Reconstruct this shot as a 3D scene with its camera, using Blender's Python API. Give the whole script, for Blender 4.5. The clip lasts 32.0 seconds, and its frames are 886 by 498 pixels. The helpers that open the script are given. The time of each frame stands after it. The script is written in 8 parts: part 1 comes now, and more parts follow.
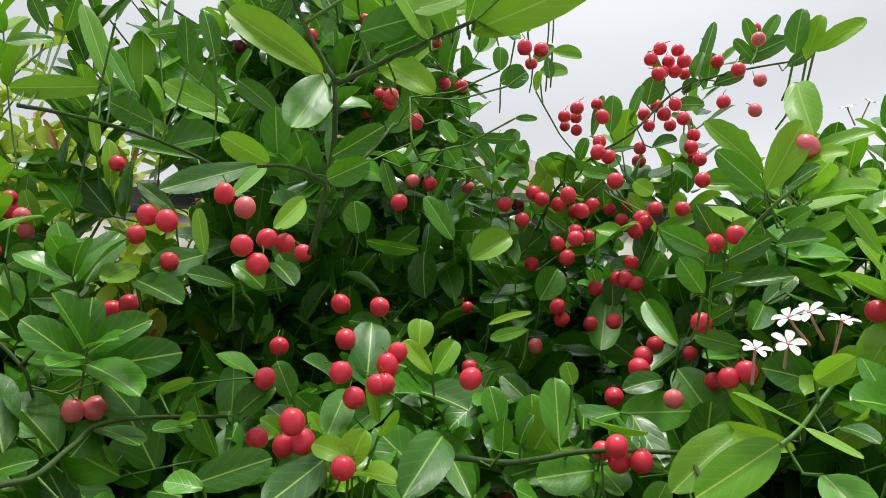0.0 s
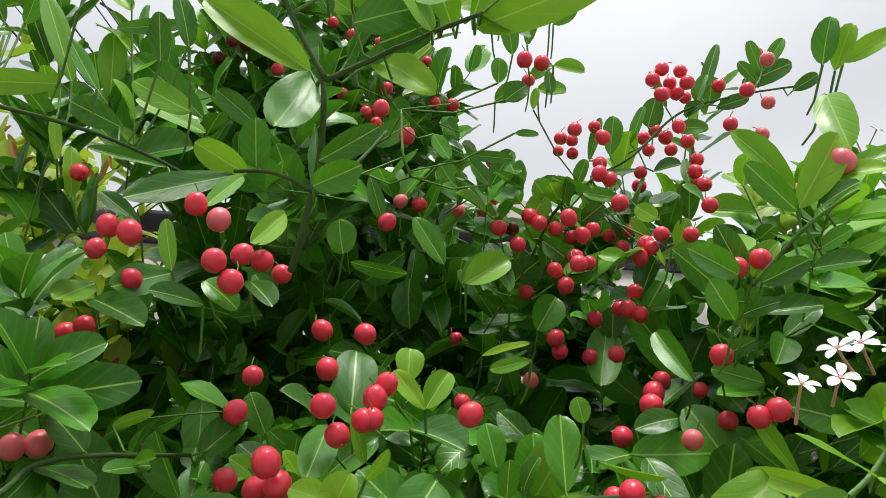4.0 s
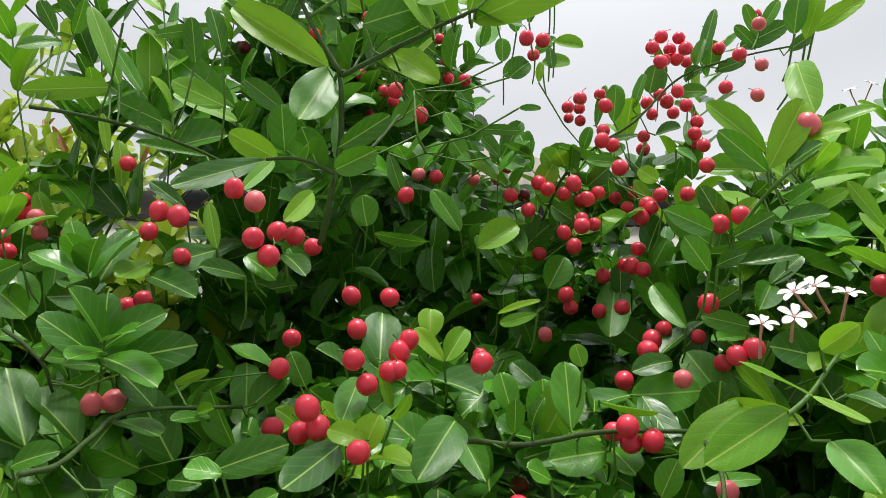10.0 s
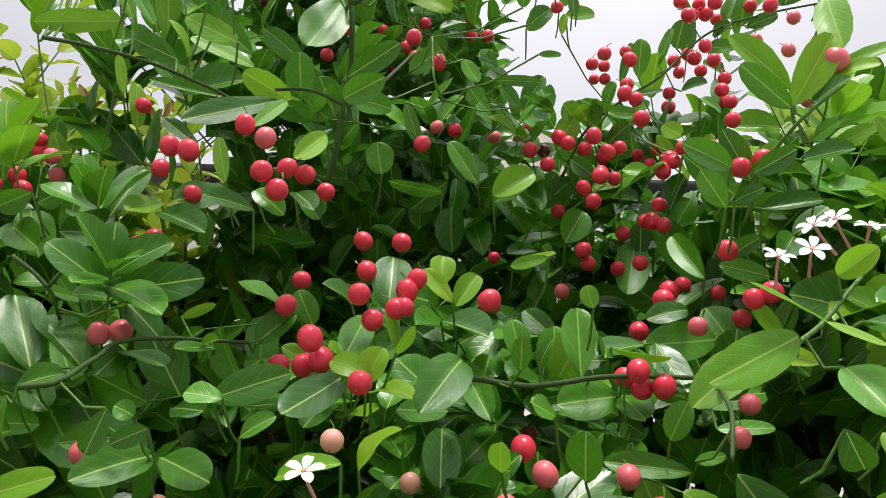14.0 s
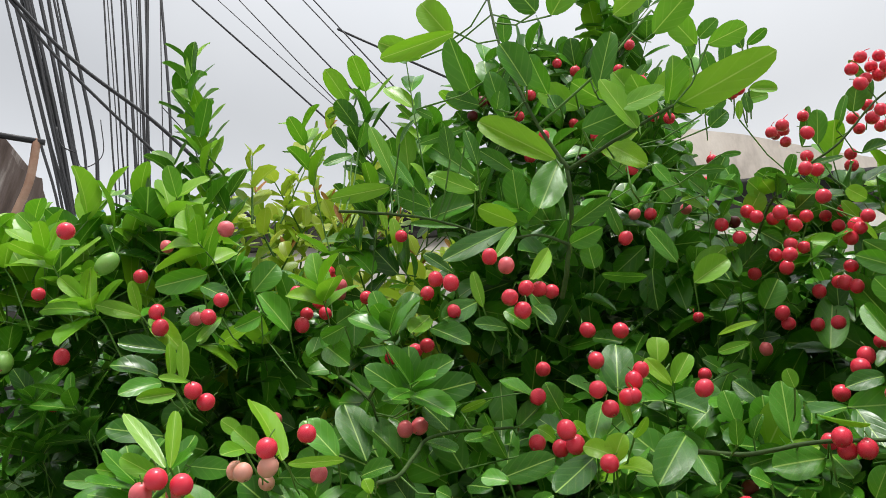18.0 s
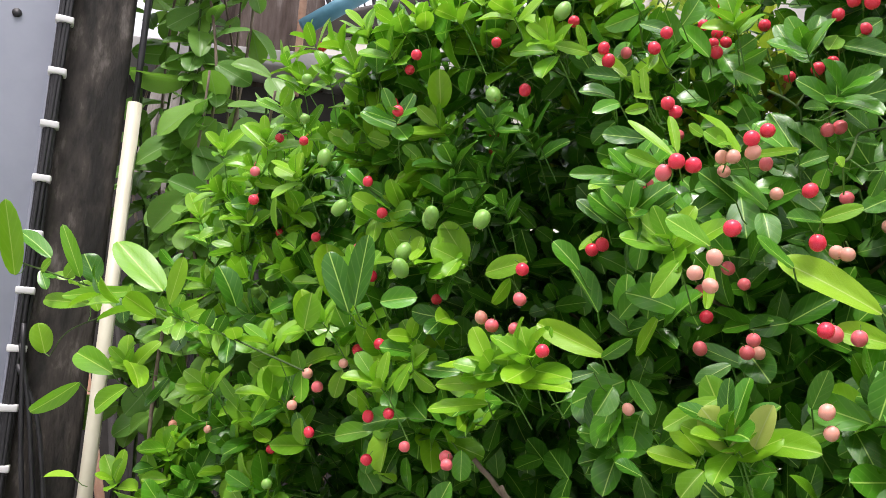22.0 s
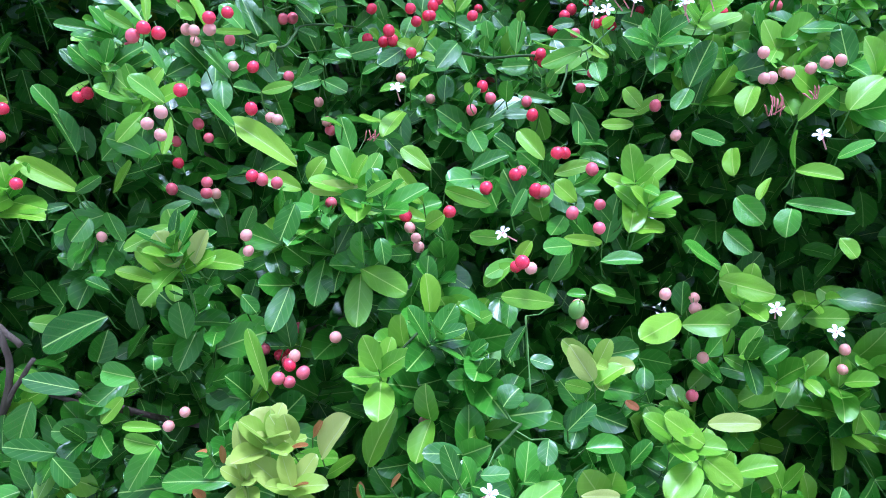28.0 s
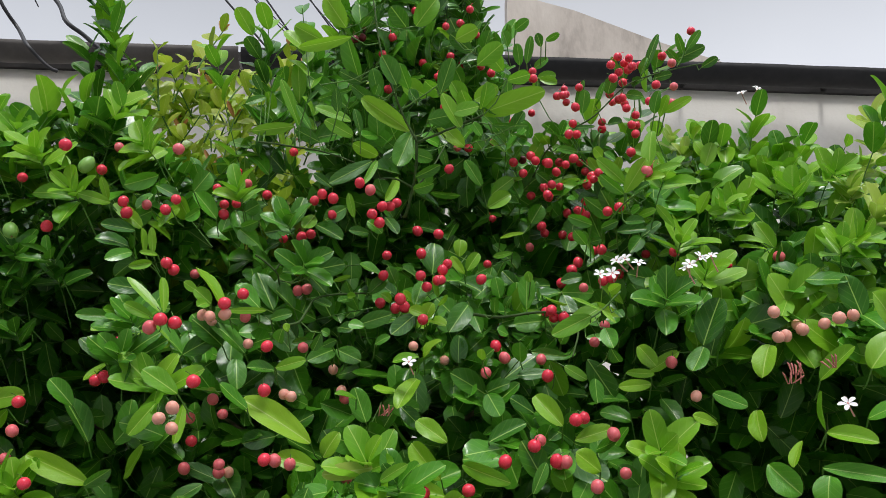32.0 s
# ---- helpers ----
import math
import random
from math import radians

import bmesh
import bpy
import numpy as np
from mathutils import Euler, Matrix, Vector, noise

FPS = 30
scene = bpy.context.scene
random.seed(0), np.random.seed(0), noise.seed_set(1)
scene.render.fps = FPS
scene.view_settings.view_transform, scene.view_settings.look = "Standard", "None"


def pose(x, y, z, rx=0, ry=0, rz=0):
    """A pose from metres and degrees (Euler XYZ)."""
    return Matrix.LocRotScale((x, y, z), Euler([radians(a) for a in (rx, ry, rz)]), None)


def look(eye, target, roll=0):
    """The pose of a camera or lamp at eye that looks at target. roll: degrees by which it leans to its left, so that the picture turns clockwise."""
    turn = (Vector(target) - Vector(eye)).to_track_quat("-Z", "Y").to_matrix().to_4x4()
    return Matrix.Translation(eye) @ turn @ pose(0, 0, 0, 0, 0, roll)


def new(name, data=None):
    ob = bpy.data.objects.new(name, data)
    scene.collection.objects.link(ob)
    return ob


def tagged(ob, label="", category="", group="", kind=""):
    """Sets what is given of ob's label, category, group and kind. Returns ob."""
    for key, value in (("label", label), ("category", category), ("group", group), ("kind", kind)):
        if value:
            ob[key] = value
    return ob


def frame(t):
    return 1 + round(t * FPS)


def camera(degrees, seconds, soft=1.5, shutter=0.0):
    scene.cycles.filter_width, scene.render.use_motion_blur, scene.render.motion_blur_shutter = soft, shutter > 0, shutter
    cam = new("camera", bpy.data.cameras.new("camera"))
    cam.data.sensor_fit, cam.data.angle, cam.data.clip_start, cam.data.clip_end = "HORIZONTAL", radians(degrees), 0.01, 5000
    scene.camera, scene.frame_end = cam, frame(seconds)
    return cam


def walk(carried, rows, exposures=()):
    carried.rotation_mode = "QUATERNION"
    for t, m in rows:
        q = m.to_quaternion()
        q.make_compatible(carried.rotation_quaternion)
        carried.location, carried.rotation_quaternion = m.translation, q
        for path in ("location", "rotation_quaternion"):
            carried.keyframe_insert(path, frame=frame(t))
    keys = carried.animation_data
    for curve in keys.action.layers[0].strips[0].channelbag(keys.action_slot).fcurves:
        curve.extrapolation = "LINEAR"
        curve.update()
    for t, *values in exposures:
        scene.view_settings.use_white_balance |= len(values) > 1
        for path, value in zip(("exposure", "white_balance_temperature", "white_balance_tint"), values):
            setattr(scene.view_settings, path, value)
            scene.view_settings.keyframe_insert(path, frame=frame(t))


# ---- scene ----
import itertools
cam = camera(60.00, 32.0, soft=0.5)
# seconds, eye, yaw, pitch, roll
ROWS = [
    (0.0, 0.0368, 0.0093, 1.5137, 0.47, 27.55, 0.87),
    (0.5, 0.0298, 0.0032, 1.5294, 0.83, 27.32, 1.65),
    (1.0, 0.0432, -0.0013, 1.5334, 1.97, 27.60, 2.06),
    (1.5, 0.0336, 0.0086, 1.5238, 2.43, 27.86, 2.15),
    (2.0, 0.0160, 0.0422, 1.5165, 2.71, 28.55, 1.51),
    (2.5, -0.0030, 0.0803, 1.5201, 2.38, 28.78, -0.42),
    (3.0, -0.0024, 0.0947, 1.5308, -0.29, 29.86, 0.27),
    (3.5, 0.0080, 0.0836, 1.5348, -2.00, 30.29, 0.82),
    (5.5, 0.0571, 0.0221, 1.5045, 1.08, 29.21, 1.20),
    (6.0, 0.0584, 0.0186, 1.5025, 0.93, 28.86, 1.46),
    (6.5, 0.0521, 0.0091, 1.5038, 0.60, 28.55, 1.49),
    (7.0, 0.0422, 0.0070, 1.5052, 0.77, 28.25, 1.84),
    (7.5, 0.0555, 0.0055, 1.5071, 1.04, 28.24, 1.93),
    (8.0, 0.0677, 0.0039, 1.5053, 1.10, 28.35, 1.98),
    (8.5, 0.0686, -0.0052, 1.5062, 1.00, 28.48, 2.01),
    (9.0, 0.0727, -0.0092, 1.5049, 1.06, 28.34, 2.00),
    (9.5, 0.0553, 0.0035, 1.4991, 1.36, 28.05, 1.79),
    (10.0, 0.0360, 0.0072, 1.5013, 1.66, 27.67, 1.95),
    (10.5, 0.0338, 0.0137, 1.4978, 2.42, 27.55, 1.90),
    (11.0, 0.0308, 0.0139, 1.4962, 2.88, 27.26, 1.88),
    (11.5, 0.0335, 0.0165, 1.4950, 3.50, 27.14, 1.76),
    (12.0, 0.0371, 0.0186, 1.4910, 3.90, 27.27, 1.42),
    (12.5, 0.0357, 0.0218, 1.4809, 3.90, 27.24, 1.20),
    (13.0, 0.0436, 0.0280, 1.4767, 3.60, 27.22, 0.82),
    (13.5, 0.0489, 0.0332, 1.4757, 3.47, 26.89, 0.04),
    (15.5, 0.0291, 0.0115, 1.4755, 2.24, 26.36, -0.15),
    (16.0, 0.0058, -0.0118, 1.4802, 4.80, 26.40, -0.50),
    (16.5, -0.0048, -0.0453, 1.4815, 11.56, 27.39, -0.42),
    (17.0, 0.0093, -0.0753, 1.4787, 14.56, 28.25, 0.16),
    (17.5, 0.0503, -0.1058, 1.4760, 14.99, 28.23, -0.33),
    (18.0, 0.0441, -0.1505, 1.4776, 18.24, 27.59, -0.89),
    (18.5, -0.0146, -0.2221, 1.4670, 22.81, 25.49, 1.12),
    (19.0, -0.0595, -0.3179, 1.4493, 23.88, 22.45, 0.59),
    (19.5, -0.0703, -0.3489, 1.4246, 24.79, 20.93, -0.68),
    (20.0, -0.0866, -0.3713, 1.4183, 26.18, 20.49, -1.46),
    (20.5, -0.1061, -0.3944, 1.4103, 30.18, 19.71, -3.03),
    (21.0, -0.1081, -0.4061, 1.3982, 31.24, 17.26, -3.69),
    (21.5, -0.1133, -0.4242, 1.3832, 33.21, 12.54, -3.83),
    (22.0, -0.0984, -0.4217, 1.3596, 33.91, 9.19, -3.36),
    (22.5, -0.0656, -0.4285, 1.3322, 34.11, 7.25, -3.13),
    (23.0, -0.0285, -0.4491, 1.3255, 34.64, 3.06, -2.68),
    (23.5, 0.0179, -0.4855, 1.3060, 34.93, -0.67, -2.69),
    (24.0, 0.0608, -0.5219, 1.2912, 34.99, -2.71, -2.84),
    (24.5, 0.1121, -0.5254, 1.2926, 34.93, -4.99, -2.16),
    (25.0, 0.1180, -0.5115, 1.2826, 23.88, -8.22, -2.83),
    (25.5, 0.0990, -0.5212, 1.2875, 14.68, -8.86, -3.43),
    (26.0, 0.0989, -0.5527, 1.2997, 8.90, -8.65, -4.22),
    (26.5, 0.1109, -0.5622, 1.3167, 3.57, -7.09, -4.75),
    (28.5, 0.0718, -0.5716, 1.3492, 2.63, 3.58, -3.20),
    (29.0, 0.0750, -0.5696, 1.3746, 3.47, 6.68, -2.80),
    (29.5, 0.0897, -0.5690, 1.3928, 3.66, 9.86, -2.49),
    (30.0, 0.1050, -0.5612, 1.4119, 4.28, 12.66, -1.70),
    (30.5, 0.1024, -0.5501, 1.4158, 4.48, 13.21, -1.29),
    (31.0, 0.0985, -0.5566, 1.4202, 4.23, 14.20, -1.11),
    (31.5, 0.0888, -0.5678, 1.4232, 3.92, 14.85, -0.95),
    (32.0, 0.0870, -0.5723, 1.4235, 4.47, 15.35, -0.88),
]
EXPOSURES = [
    (0.0, 0.27, 6500, 9), (9.0, 0.25, 6500, 9), (12.0, 0.36, 6500, 14), (13.5, 0.38, 6500, 15), (16.0, 0.38, 6500, 14), (17.0, 0.30, 6500, 9),
    (18.0, 0.27, 6500, 9), (20.3, 0.42, 6500, 15), (21.0, 0.45, 6500, 16), (21.8, 0.72, 6500, 18), (24.4, 0.90, 6450, 18), (25.2, 0.77, 5300, 26),
    (26.0, 0.95, 4800, 46), (26.5, 0.93, 4800, 44), (28.6, 0.95, 4550, 22), (29.1, 0.92, 4600, 18), (29.7, 0.22, 5900, 14), (30.3, -0.30, 6150, 20), (32.0, -0.1, 6300, 11),
]
walk(cam, [(t, pose(x, y, z, 90 + pitch, roll, yaw)) for t, x, y, z, yaw, pitch, roll in ROWS], EXPOSURES)

# ---------------------------------------------------------------- world and light
world = bpy.data.worlds.new("overcast_sky")
scene.world = world
world.use_nodes = True
wn, wl = world.node_tree.nodes, world.node_tree.links
wn.clear()
w_out = wn.new("ShaderNodeOutputWorld")
w_bg = wn.new("ShaderNodeBackground")
w_sky = wn.new("ShaderNodeTexSky")
w_sky.sky_type = "NISHITA"
w_sky.sun_disc = False
w_sky.sun_elevation, w_sky.sun_rotation = radians(58), radians(205)
w_sky.dust_density = 4.0
w_dim = wn.new("ShaderNodeMix")
w_dim.data_type = "RGBA"
w_dim.blend_type = "MULTIPLY"
w_dim.inputs["Factor"].default_value = 1.0
w_dim.inputs["B"].default_value = (0.09, 0.09, 0.09, 1)
w_mix = wn.new("ShaderNodeMix")
w_mix.data_type = "RGBA"
w_mix.inputs["Factor"].default_value = 0.9
w_noise = wn.new("ShaderNodeTexNoise")
w_noise.inputs["Scale"].default_value = 1.6
w_noise.inputs["Detail"].default_value = 5
w_ramp = wn.new("ShaderNodeValToRGB")
w_ramp.color_ramp.elements[0].position, w_ramp.color_ramp.elements[0].color = 0.3, (0.40, 0.41, 0.43, 1)
w_ramp.color_ramp.elements[1].position, w_ramp.color_ramp.elements[1].color = 0.7, (0.50, 0.505, 0.515, 1)
wl.new(w_sky.outputs["Color"], w_dim.inputs["A"])
wl.new(w_noise.outputs["Fac"], w_ramp.inputs["Fac"])
wl.new(w_dim.outputs["Result"], w_mix.inputs["A"])
wl.new(w_ramp.outputs["Color"], w_mix.inputs["B"])
# an overcast sky is brighter overhead than at the horizon
w_geo = wn.new("ShaderNodeTexCoord")
w_sep = wn.new("ShaderNodeSeparateXYZ")
wl.new(w_geo.outputs["Generated"], w_sep.inputs["Vector"])
w_up = wn.new("ShaderNodeMapRange")
w_up.inputs["From Min"].default_value, w_up.inputs["From Max"].default_value = 0.0, 1.0
w_up.inputs["To Min"].default_value, w_up.inputs["To Max"].default_value = 1.08, 4.6
w_pow = wn.new("ShaderNodeMath")
w_pow.operation = "POWER"
w_pow.inputs[1].default_value = 4.0
w_pow.use_clamp = True
wl.new(w_sep.outputs["Z"], w_pow.inputs[0])
wl.new(w_pow.outputs["Value"], w_up.inputs["Value"])
w_vec = wn.new("ShaderNodeVectorMath")
w_vec.operation = "SCALE"
wl.new(w_mix.outputs["Result"], w_vec.inputs[0])
wl.new(w_up.outputs["Result"], w_vec.inputs["Scale"])
# and the cloud is thin and bright low over the roofs
w_low = wn.new("ShaderNodeMapRange")
w_low.interpolation_type = "SMOOTHSTEP"
w_low.inputs["From Min"].default_value, w_low.inputs["From Max"].default_value = 0.40, 0.60
w_low.inputs["To Min"].default_value, w_low.inputs["To Max"].default_value = 1.55, 0.90
wl.new(w_sep.outputs["Z"], w_low.inputs["Value"])
w_vec3 = wn.new("ShaderNodeVectorMath")
w_vec3.operation = "SCALE"
wl.new(w_vec.outputs["Vector"], w_vec3.inputs[0])
wl.new(w_low.outputs["Result"], w_vec3.inputs["Scale"])
# the cloud is thinner towards +x
w_thin = wn.new("ShaderNodeMapRange")
w_thin.inputs["From Min"].default_value, w_thin.inputs["From Max"].default_value = -1.0, 1.0
w_thin.inputs["To Min"].default_value, w_thin.inputs["To Max"].default_value = 0.88, 1.14
wl.new(w_sep.outputs["X"], w_thin.inputs["Value"])
w_vec2 = wn.new("ShaderNodeVectorMath")
w_vec2.operation = "SCALE"
wl.new(w_vec3.outputs["Vector"], w_vec2.inputs[0])
wl.new(w_thin.outputs["Result"], w_vec2.inputs["Scale"])
wl.new(w_vec2.outputs["Vector"], w_bg.inputs["Color"])
wl.new(w_bg.outputs["Background"], w_out.inputs["Surface"])
w_bg.inputs["Strength"].default_value = 1.0

sun_data = bpy.data.lights.new("sun", "SUN")
sun_data.energy, sun_data.angle, sun_data.color = 2.5, radians(12), (1.0, 0.97, 0.92)
sun = new("sun", sun_data)
sun.matrix_world = look((0.5, -1.5, 4.0), (0, 0, 0))

# ---------------------------------------------------------------- materials
def material(name, colours, scale=8.0, rough=(0.5, 0.7), bump=0.2, bump_scale=60.0, metal=0.0, stretch=(1, 1, 1), spec=0.5):
    """A surface with colour mottled at two scales, uneven gloss and fine relief."""
    m = bpy.data.materials.new(name)
    m.use_nodes = True
    n, l = m.node_tree.nodes, m.node_tree.links
    b = n["Principled BSDF"]
    co = n.new("ShaderNodeTexCoord")
    mp = n.new("ShaderNodeMapping")
    mp.inputs["Scale"].default_value = stretch
    l.new(co.outputs["Object"], mp.inputs["Vector"])
    a = n.new("ShaderNodeTexNoise")
    a.inputs["Scale"].default_value, a.inputs["Detail"].default_value, a.inputs["Roughness"].default_value = scale, 6, 0.65
    l.new(mp.outputs["Vector"], a.inputs["Vector"])
    r = n.new("ShaderNodeValToRGB")
    e = r.color_ramp.elements
    e[0].position, e[1].position = 0.3, 0.72
    e[0].color, e[1].color = (*colours[0], 1), (*colours[-1], 1)
    for i, c in enumerate(colours[1:-1]):
        x = e.new(0.3 + 0.42 * (i + 1) / (len(colours) - 1))
        x.color = (*c, 1)
    l.new(a.outputs["Fac"], r.inputs["Fac"])
    l.new(r.outputs["Color"], b.inputs["Base Color"])
    f = n.new("ShaderNodeTexNoise")
    f.inputs["Scale"].default_value, f.inputs["Detail"].default_value = bump_scale, 4
    l.new(mp.outputs["Vector"], f.inputs["Vector"])
    g = n.new("ShaderNodeMapRange")
    g.inputs["To Min"].default_value, g.inputs["To Max"].default_value = rough
    l.new(f.outputs["Fac"], g.inputs["Value"])
    l.new(g.outputs["Result"], b.inputs["Roughness"])
    if bump:
        h = n.new("ShaderNodeBump")
        h.inputs["Strength"].default_value, h.inputs["Distance"].default_value = bump, 0.01
        l.new(f.outputs["Fac"], h.inputs["Height"])
        l.new(h.outputs["Normal"], b.inputs["Normal"])
    b.inputs["Metallic"].default_value = metal
    b.inputs["Specular IOR Level"].default_value = spec
    return m


def leaf_material(name, dark, light, rib, single, gloss=0.29, translucent=0.22, spots=0.0):
    """A glossy leaf blade: pale midrib and faint side veins by its own length and width, each leaf a shade of its own."""
    m = bpy.data.materials.new(name)
    m.use_nodes = True
    n, l = m.node_tree.nodes, m.node_tree.links
    b, out = n["Principled BSDF"], n["Material Output"]
    uv = n.new("ShaderNodeUVMap")
    uv.uv_map = "blade"
    sep = n.new("ShaderNodeSeparateXYZ")
    l.new(uv.outputs["UV"], sep.inputs["Vector"])
    if single:
        rnd = n.new("ShaderNodeObjectInfo").outputs["Random"]
    else:
        rnd = n.new("ShaderNodeNewGeometry").outputs["Random Per Island"]

    def math_node(op, a, b_):
        k = n.new("ShaderNodeMath")
        k.operation = op
        for s, v in zip(k.inputs, (a, b_)):
            if isinstance(v, (int, float)):
                s.default_value = v
            else:
                l.new(v, s)
        return k.outputs["Value"]

    def mix_node(fac, a, b_):
        k = n.new("ShaderNodeMix")
        k.data_type = "RGBA"
        for s, v in ((k.inputs["Factor"], fac), (k.inputs["A"], a), (k.inputs["B"], b_)):
            if isinstance(v, (int, float)):
                s.default_value = v
            elif isinstance(v, tuple):
                s.default_value = (*v, 1)
            else:
                l.new(v, s)
        return k.outputs["Result"]

    mott = n.new("ShaderNodeTexNoise")
    mott.inputs["Scale"].default_value, mott.inputs["Detail"].default_value = 55, 4
    co = n.new("ShaderNodeTexCoord")
    l.new(co.outputs["Object"], mott.inputs["Vector"])
    shade = math_node("ADD", math_node("MULTIPLY", rnd, 0.75), math_node("MULTIPLY", mott.outputs["Fac"], 0.35))
    col = mix_node(shade, dark, light)
    across = math_node("ABSOLUTE", math_node("SUBTRACT", sep.outputs["X"], 0.5), 0)
    # side veins: slanted stripes
    slant = math_node("ADD", math_node("MULTIPLY", sep.outputs["Y"], 30), math_node("MULTIPLY", across, -24))
    vein = math_node("POWER", math_node("MULTIPLY", math_node("ADD", math_node("SINE", slant, 0), 1), 0.5), 14)
    col = mix_node(math_node("MULTIPLY", vein, 0.10), col, rib)
    k = n.new("ShaderNodeMapRange")
    k.inputs["From Min"].default_value, k.inputs["From Max"].default_value = 0.008, 0.028
    k.inputs["To Min"].default_value, k.inputs["To Max"].default_value = 0.95, 0.0
    l.new(across, k.inputs["Value"])
    col = mix_node(k.outputs["Result"], col, rib)
    if spots:
        sp = n.new("ShaderNodeTexNoise")
        sp.inputs["Scale"].default_value, sp.inputs["Detail"].default_value = 26, 3
        l.new(co.outputs["Object"], sp.inputs["Vector"])
        q = n.new("ShaderNodeMapRange")
        q.inputs["From Min"].default_value, q.inputs["From Max"].default_value = 0.62, 0.72
        l.new(sp.outputs["Fac"], q.inputs["Value"])
        col = mix_node(math_node("MULTIPLY", q.outputs["Result"], spots), col, (0.25, 0.12, 0.03))
    l.new(col, b.inputs["Base Color"])
    gl = n.new("ShaderNodeMapRange")
    gl.inputs["To Min"].default_value, gl.inputs["To Max"].default_value = gloss - 0.1, gloss + 0.16
    l.new(mott.outputs["Fac"], gl.inputs["Value"])
    l.new(gl.outputs["Result"], b.inputs["Roughness"])
    b.inputs["Specular IOR Level"].default_value = 0.42
    b.inputs["Coat Weight"].default_value, b.inputs["Coat Roughness"].default_value = 0.16, 0.2
    bp = n.new("ShaderNodeBump")
    bp.inputs["Strength"].default_value, bp.inputs["Distance"].default_value = 0.26, 0.0016
    l.new(math_node("SUBTRACT", mott.outputs["Fac"], math_node("MULTIPLY", vein, 0.22)), bp.inputs["Height"])
    l.new(bp.outputs["Normal"], b.inputs["Normal"])
    tr = n.new("ShaderNodeBsdfTranslucent")
    l.new(mix_node(0.35, col, (0.18, 0.42, 0.03)), tr.inputs["Color"])
    mx = n.new("ShaderNodeMixShader")
    mx.inputs["Fac"].default_value = translucent
    l.new(b.outputs["BSDF"], mx.inputs[1])
    l.new(tr.outputs["BSDF"], mx.inputs[2])
    l.new(mx.outputs["Shader"], out.inputs["Surface"])
    return m


DARK, MID, RIB = (0.011, 0.080, 0.006), (0.105, 0.370, 0.016), (0.40, 0.64, 0.13)
leaf_old = leaf_material("leaf_glossy_green", DARK, MID, RIB, False)
leaf_old_one = leaf_material("leaf_glossy_green_single", DARK, (0.100, 0.350, 0.015), RIB, True, spots=0.25)
leaf_young = leaf_material("leaf_light_green", (0.10, 0.34, 0.010), (0.28, 0.56, 0.018), (0.46, 0.68, 0.12), False, 0.38, 0.35)
leaf_young_one = leaf_material("leaf_light_green_single", (0.11, 0.36, 0.010), (0.30, 0.58, 0.018), (0.48, 0.70, 0.12), True, 0.38, 0.35)
leaf_vivid_one = leaf_material("leaf_vivid_single", (0.22, 0.50, 0.012), (0.40, 0.70, 0.035), (0.56, 0.76, 0.16), True, 0.36, 0.38)
leaf_cream_one = leaf_material("leaf_cream_single", (0.36, 0.52, 0.06), (0.60, 0.66, 0.17), (0.6, 0.68, 0.26), True, 0.4, 0.35)
leaf_pale = leaf_material("leaf_pale_many", (0.30, 0.52, 0.04), (0.54, 0.64, 0.12), (0.55, 0.66, 0.22), False, 0.4, 0.35)
leaf_yellow = leaf_material("leaf_yellow_green", (0.24, 0.43, 0.02), (0.52, 0.58, 0.05), (0.55, 0.62, 0.12), False, 0.42, 0.4)
leaf_russet = leaf_material("leaf_russet", (0.30, 0.09, 0.03), (0.50, 0.20, 0.06), (0.5, 0.2, 0.1), True, 0.4, 0.3)
leaf_vine = leaf_material("leaf_vine", (0.055, 0.19, 0.018), (0.18, 0.38, 0.045), (0.20, 0.36, 0.10), True, 0.5, 0.35, 0.3)
leaf_half_yellow = leaf_material("leaf_yellowing", (0.08, 0.20, 0.02), (0.50, 0.42, 0.03), (0.4, 0.45, 0.1), True, 0.4, 0.3, 0.8)

bark = material("bark_grey_brown", [(0.09, 0.065, 0.045), (0.17, 0.13, 0.095), (0.26, 0.22, 0.17)], 30, (0.7, 0.95), 0.5, 120, stretch=(1, 1, 0.3))
stem_green = material("stem_green", [(0.06, 0.17, 0.02), (0.13, 0.27, 0.04)], 40, (0.45, 0.65), 0.2, 150)
stem_dark = material("stem_dark_green", [(0.032, 0.065, 0.016), (0.07, 0.125, 0.03)], 40, (0.6, 0.8), 0.2, 150, spec=0.25)
stalk_mat = material("stalk_reddish", [(0.28, 0.10, 0.06), (0.30, 0.20, 0.07)], 60, (0.5, 0.6), 0.0)


def berry_material(name, low, high, rough=0.32):
    m = material(name, [low, high], 45, (rough - 0.05, rough + 0.12), 0.03, 260)
    b = m.node_tree.nodes["Principled BSDF"]
    b.inputs["Subsurface Weight"].default_value = 0.15
    b.inputs["Subsurface Radius"].default_value = (0.006, 0.002, 0.0015)
    return m


